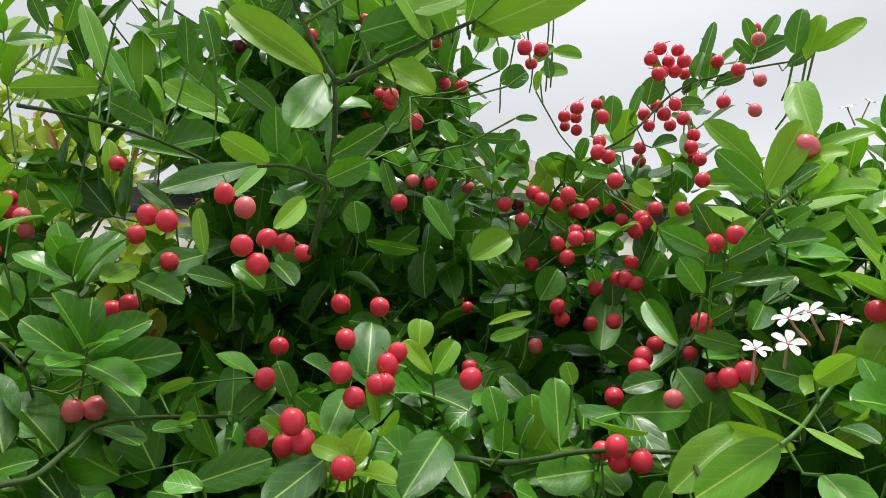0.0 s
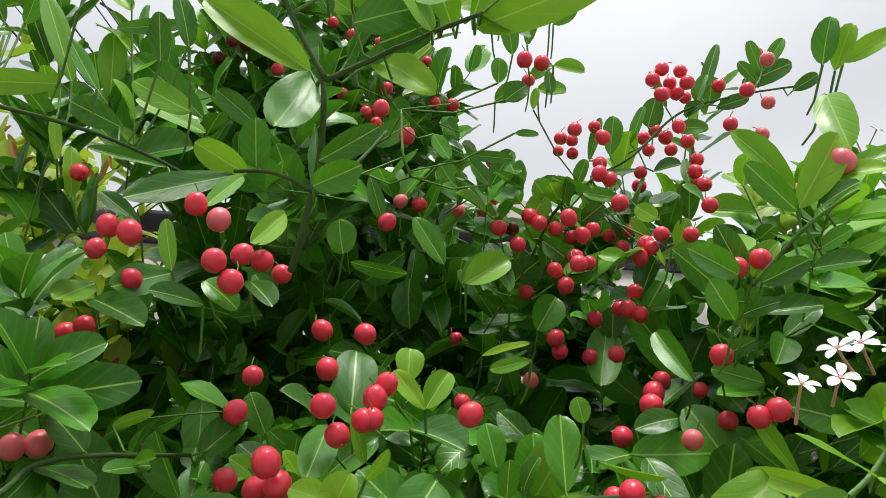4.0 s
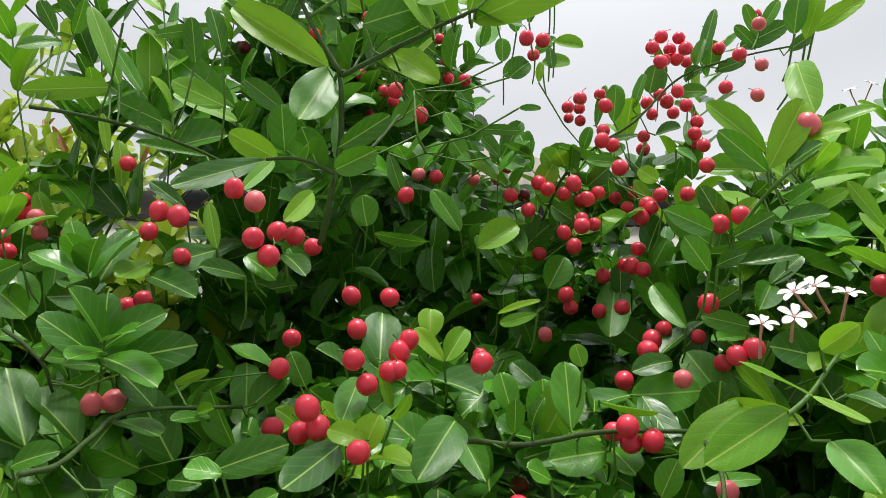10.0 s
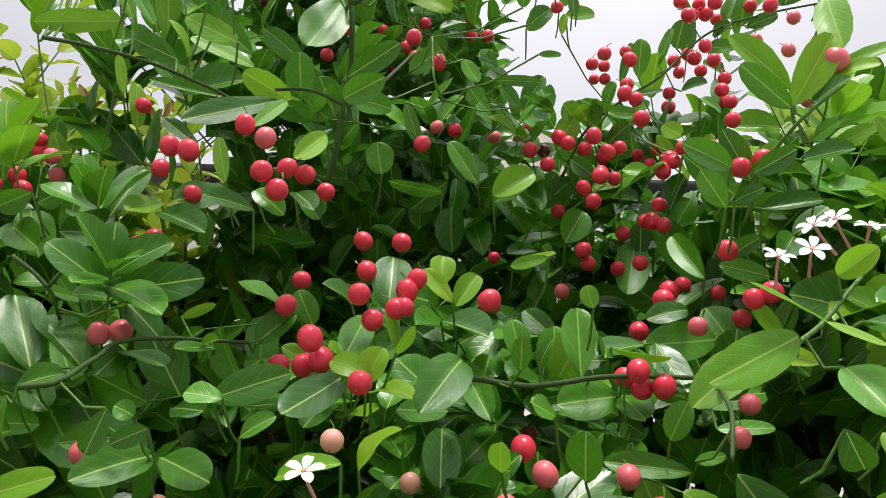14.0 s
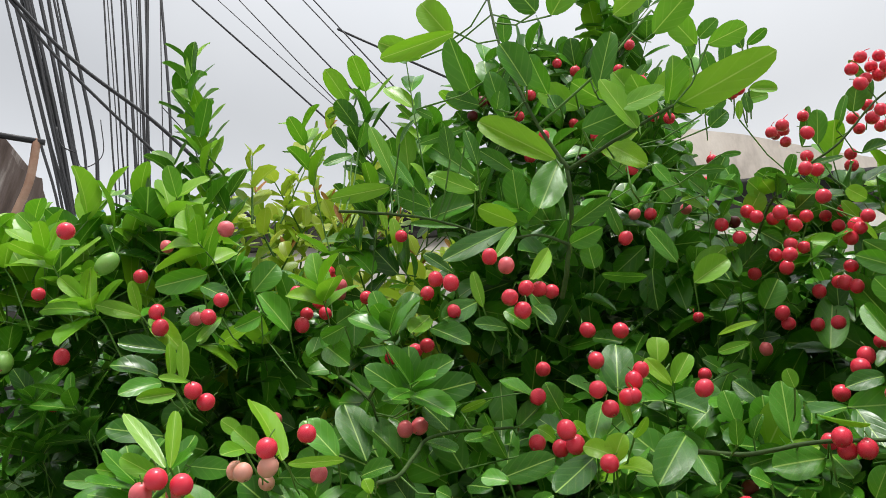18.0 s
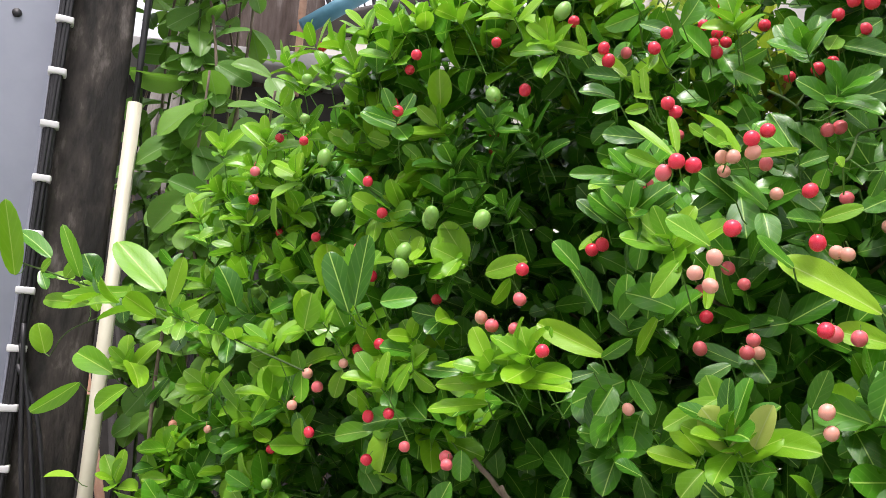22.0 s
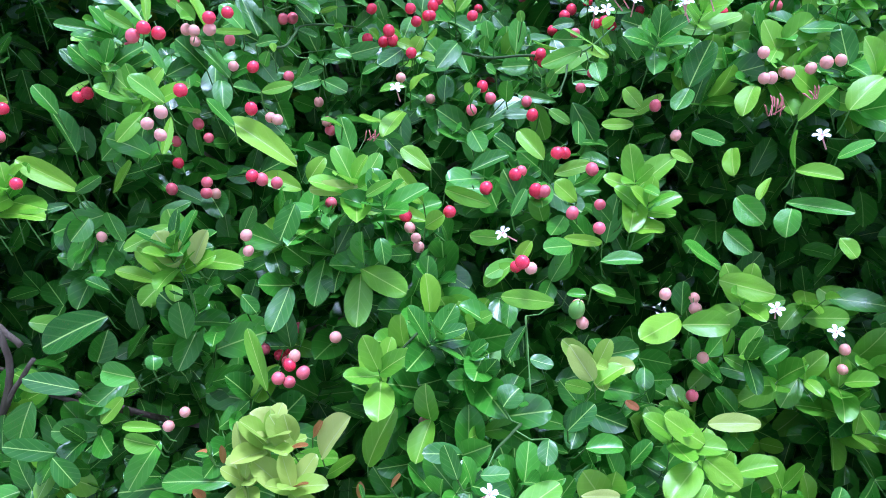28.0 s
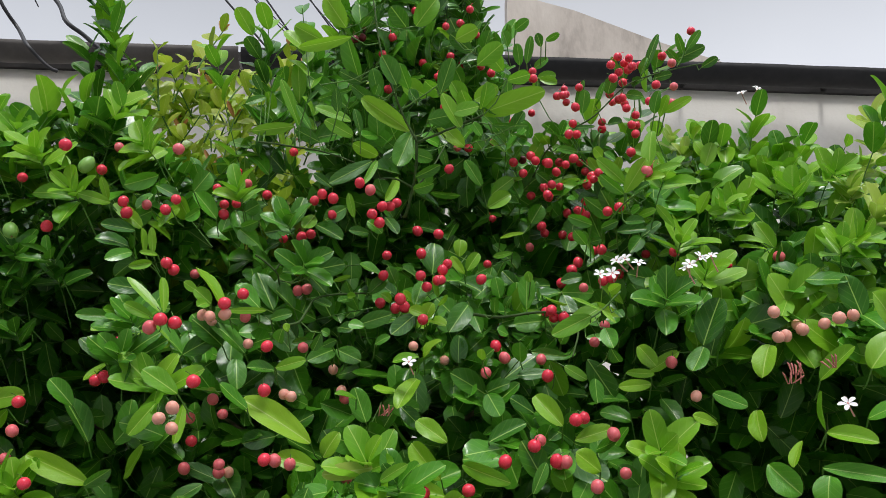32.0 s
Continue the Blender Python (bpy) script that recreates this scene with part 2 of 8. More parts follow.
berry_mats = {
    "red": berry_material("berry_red", (0.74, 0.022, 0.060), (0.88, 0.062, 0.105), 0.24),
    "dark": berry_material("berry_dark", (0.10, 0.006, 0.012), (0.22, 0.012, 0.025)),
    "pink": berry_material("berry_pink", (0.74, 0.07, 0.11), (0.84, 0.24, 0.25)),
    "pale": berry_material("berry_pale", (0.74, 0.29, 0.22), (0.82, 0.43, 0.34)),
    "green": berry_material("berry_green", (0.13, 0.33, 0.045), (0.27, 0.47, 0.10), 0.36),
}
petal_mat = material("petal_white", [(0.78, 0.78, 0.76), (0.86, 0.86, 0.85)], 30, (0.5, 0.6), 0.05)
bud_mat = material("flower_bud_red", [(0.32, 0.07, 0.05), (0.52, 0.22, 0.17)], 40, (0.5, 0.6), 0.0)
tube_mat = material("flower_tube", [(0.62, 0.22, 0.20), (0.75, 0.42, 0.36)], 40, (0.5, 0.6), 0.0)

wall_mat = material("painted_wall", [(0.54, 0.51, 0.45), (0.74, 0.71, 0.65), (0.80, 0.78, 0.72)], 1.2, (0.8, 0.95), 0.15, 40)
parapet_mat = material("stained_parapet", [(0.20, 0.165, 0.14), (0.56, 0.50, 0.44), (0.68, 0.62, 0.55)], 1.4, (0.85, 0.95), 0.3, 25, stretch=(1.2, 1, 0.5))
gutter_mat = material("gutter_dark", [(0.004, 0.004, 0.005), (0.011, 0.011, 0.012)], 3, (0.65, 0.9), 0.2, 18)
gutter_grey_mat = material("gutter_grey", [(0.045, 0.04, 0.036), (0.10, 0.09, 0.082)], 3, (0.55, 0.8), 0.2, 18)
concrete_mat = material("pole_concrete", [(0.006, 0.005, 0.005), (0.016, 0.014, 0.012), (0.048, 0.040, 0.034), (0.17, 0.15, 0.135)], 9, (0.8, 0.95), 0.6, 45, stretch=(1.5, 1.5, 0.5))
panel_mat = material("panel_grey", [(0.20, 0.22, 0.27), (0.27, 0.29, 0.34)], 2.0, (0.4, 0.6), 0.05, 30)
pvc_mat = material("conduit_cream", [(0.52, 0.49, 0.37), (0.66, 0.63, 0.51)], 5, (0.35, 0.55), 0.05, 40)
blue_mat = material("pipe_blue", [(0.05, 0.17, 0.24), (0.10, 0.30, 0.40)], 6, (0.4, 0.6), 0.1, 40)
cable_mat = material("cable_black", [(0.010, 0.010, 0.012), (0.025, 0.025, 0.028)], 20, (0.4, 0.6), 0.0)
tie_mat = material("tie_white", [(0.60, 0.60, 0.60), (0.75, 0.75, 0.74)], 20, (0.4, 0.6), 0.0)
wood_mat = material("weathered_wood", [(0.14, 0.115, 0.10), (0.33, 0.30, 0.27), (0.46, 0.43, 0.40)], 2.2, (0.8, 0.95), 0.6, 30, stretch=(5, 5, 0.7))
rust_mat = material("rusted_sheet", [(0.025, 0.017, 0.014), (0.075, 0.05, 0.04), (0.12, 0.09, 0.078), (0.30, 0.26, 0.24)], 3.0, (0.75, 0.95), 0.8, 14, stretch=(5, 5, 0.7))
rod_mat = material("rod_rusty", [(0.25, 0.12, 0.07), (0.42, 0.28, 0.20)], 8, (0.7, 0.9), 0.3, 60)
ground_mat = material("concrete_ground", [(0.22, 0.215, 0.21), (0.36, 0.355, 0.345)], 1.3, (0.8, 0.95), 0.3, 35)
soil_mat = material("dark_soil", [(0.03, 0.022, 0.016), (0.07, 0.05, 0.035)], 5, (0.9, 1.0), 0.6, 40)
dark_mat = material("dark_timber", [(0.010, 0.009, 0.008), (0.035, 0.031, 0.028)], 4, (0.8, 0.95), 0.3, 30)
tag_mat = material("white_plastic", [(0.60, 0.62, 0.64), (0.74, 0.75, 0.77)], 6, (0.4, 0.6), 0.0)


# ---------------------------------------------------------------- mesh helpers
def link_mesh(name, bm, mat, parent=None, label="", smooth=True):
    me = bpy.data.meshes.new(name)
    bm.to_mesh(me)
    bm.free()
    me.materials.append(mat)
    if smooth:
        me.polygons.foreach_set("use_smooth", [True] * len(me.polygons))
    ob = new(name, me)
    ob.parent = parent
    if label:
        tagged(ob, label)
    return ob


part = link_mesh


def box_bm(size, at=(0, 0, 0), bevel=0.004, turn=None):
    bm = bmesh.new()
    bmesh.ops.create_cube(bm, size=1)
    bmesh.ops.scale(bm, vec=size, verts=bm.verts)
    if bevel:
        bmesh.ops.bevel(bm, geom=bm.edges[:], offset=bevel, segments=2, affect="EDGES", profile=0.6)
    m = Matrix.Translation(at) @ (turn if turn else Matrix())
    bmesh.ops.transform(bm, matrix=m, verts=bm.verts)
    return bm


def tube_bm(path, radii, sides=8, bm=None, caps=True):
    """A tube along points, with a radius for each."""
    bm = bm or bmesh.new()
    path = [Vector(p) for p in path]
    rings = []
    side = None
    for i, p in enumerate(path):
        way = (path[min(i + 1, len(path) - 1)] - path[max(i - 1, 0)]).normalized()
        if side is None:
            side = way.orthogonal().normalized()
        side = (side - way * side.dot(way)).normalized()
        up = way.cross(side)
        rings.append([bm.verts.new(p + (side * math.cos(2 * math.pi * k / sides) + up * math.sin(2 * math.pi * k / sides)) * radii[i]) for k in range(sides)])
    for a, b in zip(rings, rings[1:]):
        for k in range(sides):
            bm.faces.new((a[k], a[(k + 1) % sides], b[(k + 1) % sides], b[k]))
    if caps:
        bm.faces.new(list(reversed(rings[0])))
        bm.faces.new(rings[-1])
    return bm


def curve_points(points, steps=6):
    """A smooth line through points (Catmull-Rom)."""
    p = [Vector(q) for q in points]
    p = [2 * p[0] - p[1], *p, 2 * p[-1] - p[-2]]
    out = []
    for i in range(1, len(p) - 2):
        for k in range(steps):
            t = k / steps
            out.append(0.5 * ((2 * p[i]) + (p[i + 1] - p[i - 1]) * t + (2 * p[i - 1] - 5 * p[i] + 4 * p[i + 1] - p[i + 2]) * t * t + (3 * p[i] - p[i - 1] - 3 * p[i + 1] + p[i + 2]) * t ** 3))
    out.append(p[-2])
    return out


# ---------------------------------------------------------------- leaves
def blade(rows, cols, bluntness=0.8, fold=0.22, bend=0.12, wave=0.0):
    """A leaf blade 1 long along +y, 1 wide, face up +z: points, faces and the place of each point across and along."""
    s = 0.5 - 0.5 * np.cos(np.linspace(0, math.pi, rows))
    width = s ** bluntness * np.clip(1 - s, 0, 1) ** 0.48
    width = width / width.max() * 0.5
    width[0], width[-1] = 0.018, 0.012
    u = np.linspace(-1, 1, cols)
    S, U = np.meshgrid(s, u, indexing="ij")
    W = width[:, None]
    X = U * W
    Y = S + 0 * U
    Z = (0.55 * np.abs(U) + 0.45 * np.abs(U) ** 2.2) * W * fold - bend * (S - 0.35) ** 2 + bend * 0.12 + wave * np.sin(S * 9 + U * 2) * np.abs(U) + 0.30 * np.abs(U) * (1 - np.abs(U)) * W
    pts = np.stack([X, Y, Z], -1).reshape(-1, 3)
    uv = np.stack([(U * 0.5 * (W / 0.5)) + 0.5, S], -1).reshape(-1, 2)
    f = []
    for i in range(rows - 1):
        for j in range(cols - 1):
            a = i * cols + j
            f.append((a, a + 1, a + cols + 1, a + cols))
    return pts, np.array(f), uv


def mesh_from(name, pts, faces, uv, mat):
    me = bpy.data.meshes.new(name)
    me.vertices.add(len(pts))
    me.vertices.foreach_set("co", np.asarray(pts, dtype=np.float32).ravel())
    me.loops.add(faces.size)
    me.loops.foreach_set("vertex_index", faces.ravel().astype(np.int32))
    me.polygons.add(len(faces))
    me.polygons.foreach_set("loop_start", np.arange(0, faces.size, 4, dtype=np.int32))
    lay = me.uv_layers.new(name="blade")
    lay.data.foreach_set("uv", uv[faces.ravel()].astype(np.float32).ravel())
    me.update(calc_edges=True)
    me.polygons.foreach_set("use_smooth", np.ones(len(faces), dtype=bool))
    me.materials.append(mat)
    return me


def axes_of(ways, ups):
    y = ways / np.linalg.norm(ways, axis=1, keepdims=True)
    x = np.cross(y, ups)
    x /= np.linalg.norm(x, axis=1, keepdims=True) + 1e-9
    z = np.cross(x, y)
    return np.stack([x, y, z], -1)


KINDS = [(0.56, 0.20, 0.14, 0.02), (0.66, 0.42, 0.34, 0.03), (0.50, 0.16, -0.14, 0.03), (0.60, 0.6, 0.2, 0.02), (0.50, 0.3, 0.5, 0.04), (0.70, 0.25, 0.08, 0.05)]


def foliage(name, leaves, mat, parent, label, rows=7, cols=5, rng=None):
    """Many leaves in one mesh. Each: base, way, up, length, width."""
    base = np.array([q[0] for q in leaves])
    ax = axes_of(np.array([q[1] for q in leaves]), np.array([q[2] for q in leaves]))
    size = np.array([(q[4], q[3], q[4]) for q in leaves])
    kind = rng.integers(0, len(KINDS), len(leaves))
    P, F, U, off = [], [], [], 0
    for k in range(len(KINDS)):
        sel = np.nonzero(kind == k)[0]
        if not len(sel):
            continue
        p, f, uv = blade(rows, cols, *KINDS[k])
        loc = p[None] * size[sel][:, None, :]
        wp = np.einsum("nij,npj->npi", ax[sel], loc) + base[sel][:, None, :]
        P.append(wp.reshape(-1, 3))
        F.append((f[None] + (np.arange(len(sel)) * len(p))[:, None, None] + off).reshape(-1, 4))
        U.append(np.tile(uv, (len(sel), 1)))
        off += len(sel) * len(p)
    ob = new(name, mesh_from(name, np.concatenate(P), np.concatenate(F), np.concatenate(U), mat))
    ob.parent = parent
    return tagged(ob, label, kind="stuff")


BLADES = {}


def leaf_part(parent, base, tip, facing, width, mat, name="leaf", kind=0, label=""):
    """One leaf that can be picked apart, from its base to its tip, its upper face towards facing."""
    key = (mat.name, kind)
    if key not in BLADES:
        p, f, uv = blade(11, 7, *KINDS[kind])
        BLADES[key] = mesh_from("leaf", p, f, uv, mat)
    ob = new(name, BLADES[key])
    way = np.array(tip, float) - np.array(base, float)
    ax = axes_of(way[None], np.array(facing, float)[None])[0]
    ln = float(np.linalg.norm(way))
    m = Matrix([[*ax[0], 0], [*ax[1], 0], [*ax[2], 0], [0, 0, 0, 1]])
    m.translation = base
    ob.parent = parent
    ob.matrix_basis = m @ Matrix.Diagonal((width, ln, width, 1))
    if label:
        tagged(ob, label)
    return ob

# ---------------------------------------------------------------- ground, wall, roof edge
def sheet(name, size, at, mat, label, cuts=24, rise=0.0):
    bm = bmesh.new()
    bmesh.ops.create_grid(bm, x_segments=cuts, y_segments=cuts, size=0.5)
    for v in bm.verts:
        v.co = Vector((v.co.x * size[0], v.co.y * size[1], rise * noise.noise(v.co * 9)))
    ob = link_mesh(name, bm, mat)
    ob.location = at
    return tagged(ob, label, "ground", kind="structure")


sheet("ground", (400, 400), (0, 0, 0), ground_mat, "pale grey concrete ground reaching into the distance")
sheet("planting_bed", (2.6, 1.4, 1), (-0.05, 0.85, 0.006), soil_mat, "dark bare soil bed under the hedge", 30, 0.01)

WALL = Matrix.Translation((0, 4.75, 0)) @ pose(0, 0, 0, 0, 0, 6.6)


def placed(ob, m):
    ob.matrix_basis = m
    return ob


wall = placed(link_mesh("wall_back", box_bm((16, 0.2, 4.35), (0, 0.35, 2.175), 0.01), wall_mat), WALL)
tagged(wall, "off-white painted wall below a dark gutter", "wall", kind="structure")
# dark half-round gutter in lengths, with brackets
gutter = tagged(placed(new("gutter"), WALL), "dark half-round metal roof gutter on the wall", "gutter", kind="structure")


def gutter_bm(x0, x1, r=0.115):
    bm = bmesh.new()
    prof = [(-r * math.cos(a), -r * math.sin(a)) for a in np.linspace(0, math.pi, 13)]
    prof += [(r * 0.9 * math.cos(a), -r * 0.9 * math.sin(a)) for a in np.linspace(0, math.pi, 13)]
    n_st = 24
    rings = [[bm.verts.new((x0 + (x1 - x0) * i / n_st, y, z + 0.006 * noise.noise(Vector((i * 0.7 + x0, y * 4, 0))))) for y, z in prof] for i in range(n_st + 1)]
    for a, b in zip(rings, rings[1:]):
        for k in range(len(prof)):
            q = (k + 1) % len(prof)
            bm.faces.new((a[k], a[q], b[q], b[k]))
    for r_ in (rings[0], rings[-1]):
        bm.faces.new(r_)
    bmesh.ops.recalc_face_normals(bm, faces=bm.faces)
    bmesh.ops.translate(bm, vec=(0, 0, 4.375), verts=bm.verts)
    return bm


for a, b, mt in ((-8, -1.9, gutter_grey_mat), (-1.9, 1.0, gutter_mat), (1.0, 8, gutter_mat)):
    part("gutter_length", gutter_bm(a + 0.01, b - 0.01), mt, gutter)
for x in np.arange(-6.5, 7.5, 1.15):
    part("bracket", box_bm((0.03, 0.16, 0.05), (x, 0.17, 4.36), 0.004), gutter_mat, gutter)
fascia = placed(link_mesh("fascia_board", box_bm((16, 0.03, 0.2), (0, 0.232, 4.42), 0.004), dark_mat), WALL)
tagged(fascia, "dark timber fascia board behind the gutter", "trim", kind="structure")
# stained sloping gable above the gutter
bm = bmesh.new()
ga = [(0.24, 4.44), (2.89, 4.44), (2.82, 4.74), (2.21, 4.99), (1.59, 5.19), (0.87, 5.47), (0.39, 5.60), (0.24, 5.65)]
fr = [bm.verts.new((x, 0.95, z)) for x, z in ga]
bk = [bm.verts.new((x, 1.15, z)) for x, z in ga]
bm.faces.new(fr)
bm.faces.new(list(reversed(bk)))
for i in range(len(ga)):
    j = (i + 1) % len(ga)
    bm.faces.new((fr[j], fr[i], bk[i], bk[j]))
bmesh.ops.recalc_face_normals(bm, faces=bm.faces)
gable = placed(link_mesh("wall_gable", bm, parapet_mat, smooth=False), WALL)
tagged(gable, "beige plaster gable wall with black weather stains and peeling top", "wall", kind="structure")
roof = placed(link_mesh("roof_slab", box_bm((16, 2.4, 0.06), (0, 1.5, 4.38), 0.004), gutter_grey_mat), WALL)
tagged(roof, "flat grey roof sheet behind the gutter", "roof", kind="structure")
# added wall, out of view: blocks the low sky so hedge gaps darken
sky_block = link_mesh("wall_sky_block", box_bm((30, 0.2, 4.4), (0, -4.6, 2.2), 0.01), wall_mat)
tagged(sky_block, "unseen plain wall added across the lane to block low sky light", "wall", kind="structure")

# ---------------------------------------------------------------- pole, cables, timber on the street side
POLE = Vector((-2.10, 0.735, 0))
pole_turn = pose(0, 0, 0, 0, 0, 60)
pole = tagged(new("utility_pole"), "weathered black and grey square concrete utility pole", "pole")
pole.location = POLE
bm = box_bm((0.165, 0.24, 7.0), (-0.0175, 0, 3.5), 0.02)
bmesh.ops.subdivide_edges(bm, edges=[e for e in bm.edges if e.calc_length() > 2], cuts=60)
for v in bm.verts:
    v.co += Vector((noise.noise(v.co * 3), noise.noise(v.co * 3 + Vector((5, 0, 0))), 0)) * 0.008
bmesh.ops.transform(bm, matrix=pole_turn, verts=bm.verts)
part("shaft", bm, concrete_mat, pole)
panel = tagged(new("metal_cabinet"), "tall pale blue-grey sheet metal cabinet beside the pole", "cabinet")
panel.location = POLE
part("sheet", box_bm((0.62, 0.03, 1.77), (-0.42, -0.10, 1.48), 0.006, None), panel_mat, panel).matrix_basis = pole_turn
part("rim", box_bm((0.02, 0.05, 1.77), (-0.118, -0.10, 1.48), 0.004, None), panel_mat, panel).matrix_basis = pole_turn
for z in (2.22, 1.62, 1.1):
    part("hole", tube_bm([(-0.22, -0.119, z), (-0.22, -0.115, z)], [0.012, 0.012], 10), cable_mat, panel).matrix_basis = pole_turn
meter = tagged(new("meter_box"), "small rounded grey meter box on the panel", "box")
meter.location = POLE
part("case", box_bm((0.1, 0.06, 0.18), (-0.30, -0.14, 1.22), 0.02), gutter_grey_mat, meter).matrix_basis = pole_turn
part("cover", box_bm((0.07, 0.012, 0.14), (-0.30, -0.175, 1.22), 0.005), panel_mat, meter).matrix_basis = pole_turn
conduit = tagged(new("conduit_pipe"), "cream plastic conduit pipe standing against the pole", "pipe")
conduit.location = POLE
cx = pole_turn @ Vector((0.088, -0.142, 0))
part("pipe", tube_bm([(cx.x, cx.y, 0), (cx.x, cx.y, 2.03)], [0.019, 0.019], 14), pvc_mat, conduit)
line = curve_points([(cx.x, cx.y, 2.0), (cx.x + 0.004, cx.y, 2.9), (cx.x - 0.01, cx.y, 3.9), (cx.x, cx.y, 5.5)])
part("cable", tube_bm(line, [0.009] * len(line), 8), cable_mat, conduit)
bundle = tagged(new("cable_bundle"), "bundle of black cables tied with white straps down the pole", "cable")
bundle.location = POLE
rng = np.random.default_rng(5)
for k in range(6):
    off = [(-0.118 + 0.011 * (k % 3) + rng.normal(0, 0.003), -0.140 - 0.012 * (k // 3) + rng.normal(0, 0.002)) for _ in range(9)]
    path = [pole_turn @ Vector((off[i][0], off[i][1], 0.2 + i * 0.72)) for i in range(9)]
    path = curve_points(path, 5)
    part("cable", tube_bm(path, [0.006] * len(path), 6), cable_mat, bundle)
for z in np.arange(0.50, 3.4, 0.143):
    part("strap", box_bm((0.044, 0.034, 0.018), (-0.107, -0.145, z), 0.004), tie_mat, bundle).matrix_basis = pole_turn
loose = tagged(new("loose_cables"), "loose black cables hanging in loops by the pole", "cable")
loose.location = POLE
for k in range(3):
    path = curve_points([pole_turn @ Vector(p) for p in ((-0.10, -0.16, 1.42 - 0.05 * k), (-0.07 + 0.02 * k, -0.18, 1.15), (-0.02 + 0.02 * k, -0.19, 0.75), (-0.03, -0.18, 0.3), (-0.12, -0.16, 0.12 + 0.1 * k))], 6)
    part("cable", tube_bm(path, [0.006] * len(path), 6), cable_mat, loose)

# ---- weathered board, rusted sheet, rod and blue pipe standing above the low roof
board = tagged(new("weathered_board"), "tall weathered grey timber board standing on end", "board")
bm = box_bm((0.17, 0.05, 1.9), (0, 0, 0), 0.006)
bmesh.ops.subdivide_edges(bm, edges=[e for e in bm.edges if e.calc_length() > 1], cuts=30)
for v in bm.verts:
    v.co += Vector((noise.noise(v.co * 8) * 0.01, noise.noise(v.co * 6 + Vector((3, 0, 0))) * 0.006, 0.02 * noise.noise(v.co * 20) if v.co.z > 0.9 else 0))
part("plank", bm, wood_mat, board)
part("batten", box_bm((0.05, 0.03, 1.7), (-0.1, -0.03, -0.05), 0.005), wood_mat, board)
board.matrix_basis = pose(-3.05, 1.72, 3.04, 0, 5, 55)
# jagged rusted sheet: an uneven torn outline
sheet_ob = tagged(new("rusted_sheet"), "torn dark rusted sheet leaning behind the board", "sheet")
bm = bmesh.new()
edge = [(-0.36, -0.75), (0.36, -0.75), (0.33, -0.10), (0.31, 0.10), (0.26, 0.21), (0.16, 0.25), (0.04, 0.40), (-0.05, 0.50), (-0.12, 0.64), (-0.17, 0.74), (-0.21, 0.39), (-0.25, 0.09)]
ring = []
for i, (x, z) in enumerate(edge):
    nx, nz = edge[(i + 1) % len(edge)]
    for k in range(4):
        t = k / 4
        ring.append((x + (nx - x) * t + 0.012 * noise.noise(Vector((i * 3.1 + k, 2, 0))), z + (nz - z) * t + 0.012 * noise.noise(Vector((i * 2.7 + k, 9, 0)))))
fr = [bm.verts.new((x, -0.02 + 0.015 * math.sin(x * 14), z)) for x, z in ring]
bk = [bm.verts.new((x, 0.02 + 0.015 * math.sin(x * 14), z)) for x, z in ring]
bm.faces.new(fr)
bm.faces.new(list(reversed(bk)))
for i in range(len(ring)):
    j = (i + 1) % len(ring)
    bm.faces.new((fr[j], fr[i], bk[i], bk[j]))
bmesh.ops.triangulate(bm, faces=[f for f in bm.faces if len(f.verts) > 4])
bmesh.ops.recalc_face_normals(bm, faces=bm.faces)
part("sheet", bm, rust_mat, sheet_ob, smooth=False)
sheet_ob.matrix_basis = pose(-2.95, 1.98, 3.22, 0, 0, 50)
rod = tagged(new("rusty_rod"), "bent rusty iron rod with a short cross arm", "rod")
part("upright", tube_bm(curve_points([(-2.65, 2.0, 2.6), (-2.655, 2.0, 3.05), (-2.64, 2.01, 3.3), (-2.66, 2.0, 3.52)]), [0.018] * 19, 8), rod_mat, rod)
part("arm", tube_bm([(-2.82, 1.86, 3.50), (-2.63, 2.02, 3.515)], [0.014, 0.014], 8), cable_mat, rod)
blue = tagged(new("blue_pipe"), "faded blue plastic pipe lying with its open mouth up", "pipe")
bm = bmesh.new()
n_r = 20
ends = [Vector((-2.505, 1.872, 2.854)), Vector((-2.264, 2.102, 3.114))]
way = (ends[1] - ends[0]).normalized()
s0 = way.orthogonal().normalized()
s1 = way.cross(s0)
rings = []
for p, r in ((ends[0], 0.038), (ends[1], 0.038), (ends[1], 0.034), (ends[1] - way * 0.25, 0.034)):
    rings.append([bm.verts.new(p + (s0 * math.cos(2 * math.pi * k / n_r) + s1 * math.sin(2 * math.pi * k / n_r)) * r) for k in range(n_r)])
for a, b in zip(rings, rings[1:]):
    for k in range(n_r):
        bm.faces.new((a[k], a[(k + 1) % n_r], b[(k + 1) % n_r], b[k]))
bm.faces.new(list(reversed(rings[0])))
part("tube", bm, blue_mat, blue)
ledge = link_mesh("ledge", box_bm((1.9, 0.5, 0.08), (0, 0, 0), 0.01), ground_mat)
ledge.matrix_basis = pose(-2.75, 2.15, 2.75, 0, 0, 40)
tagged(ledge, "weathered concrete ledge of the low outhouse", "wall", kind="structure")
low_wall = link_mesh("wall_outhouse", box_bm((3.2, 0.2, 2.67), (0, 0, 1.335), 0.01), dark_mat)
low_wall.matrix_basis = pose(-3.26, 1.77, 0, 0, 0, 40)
tagged(low_wall, "near-black outhouse wall behind the vine", "wall", kind="structure")

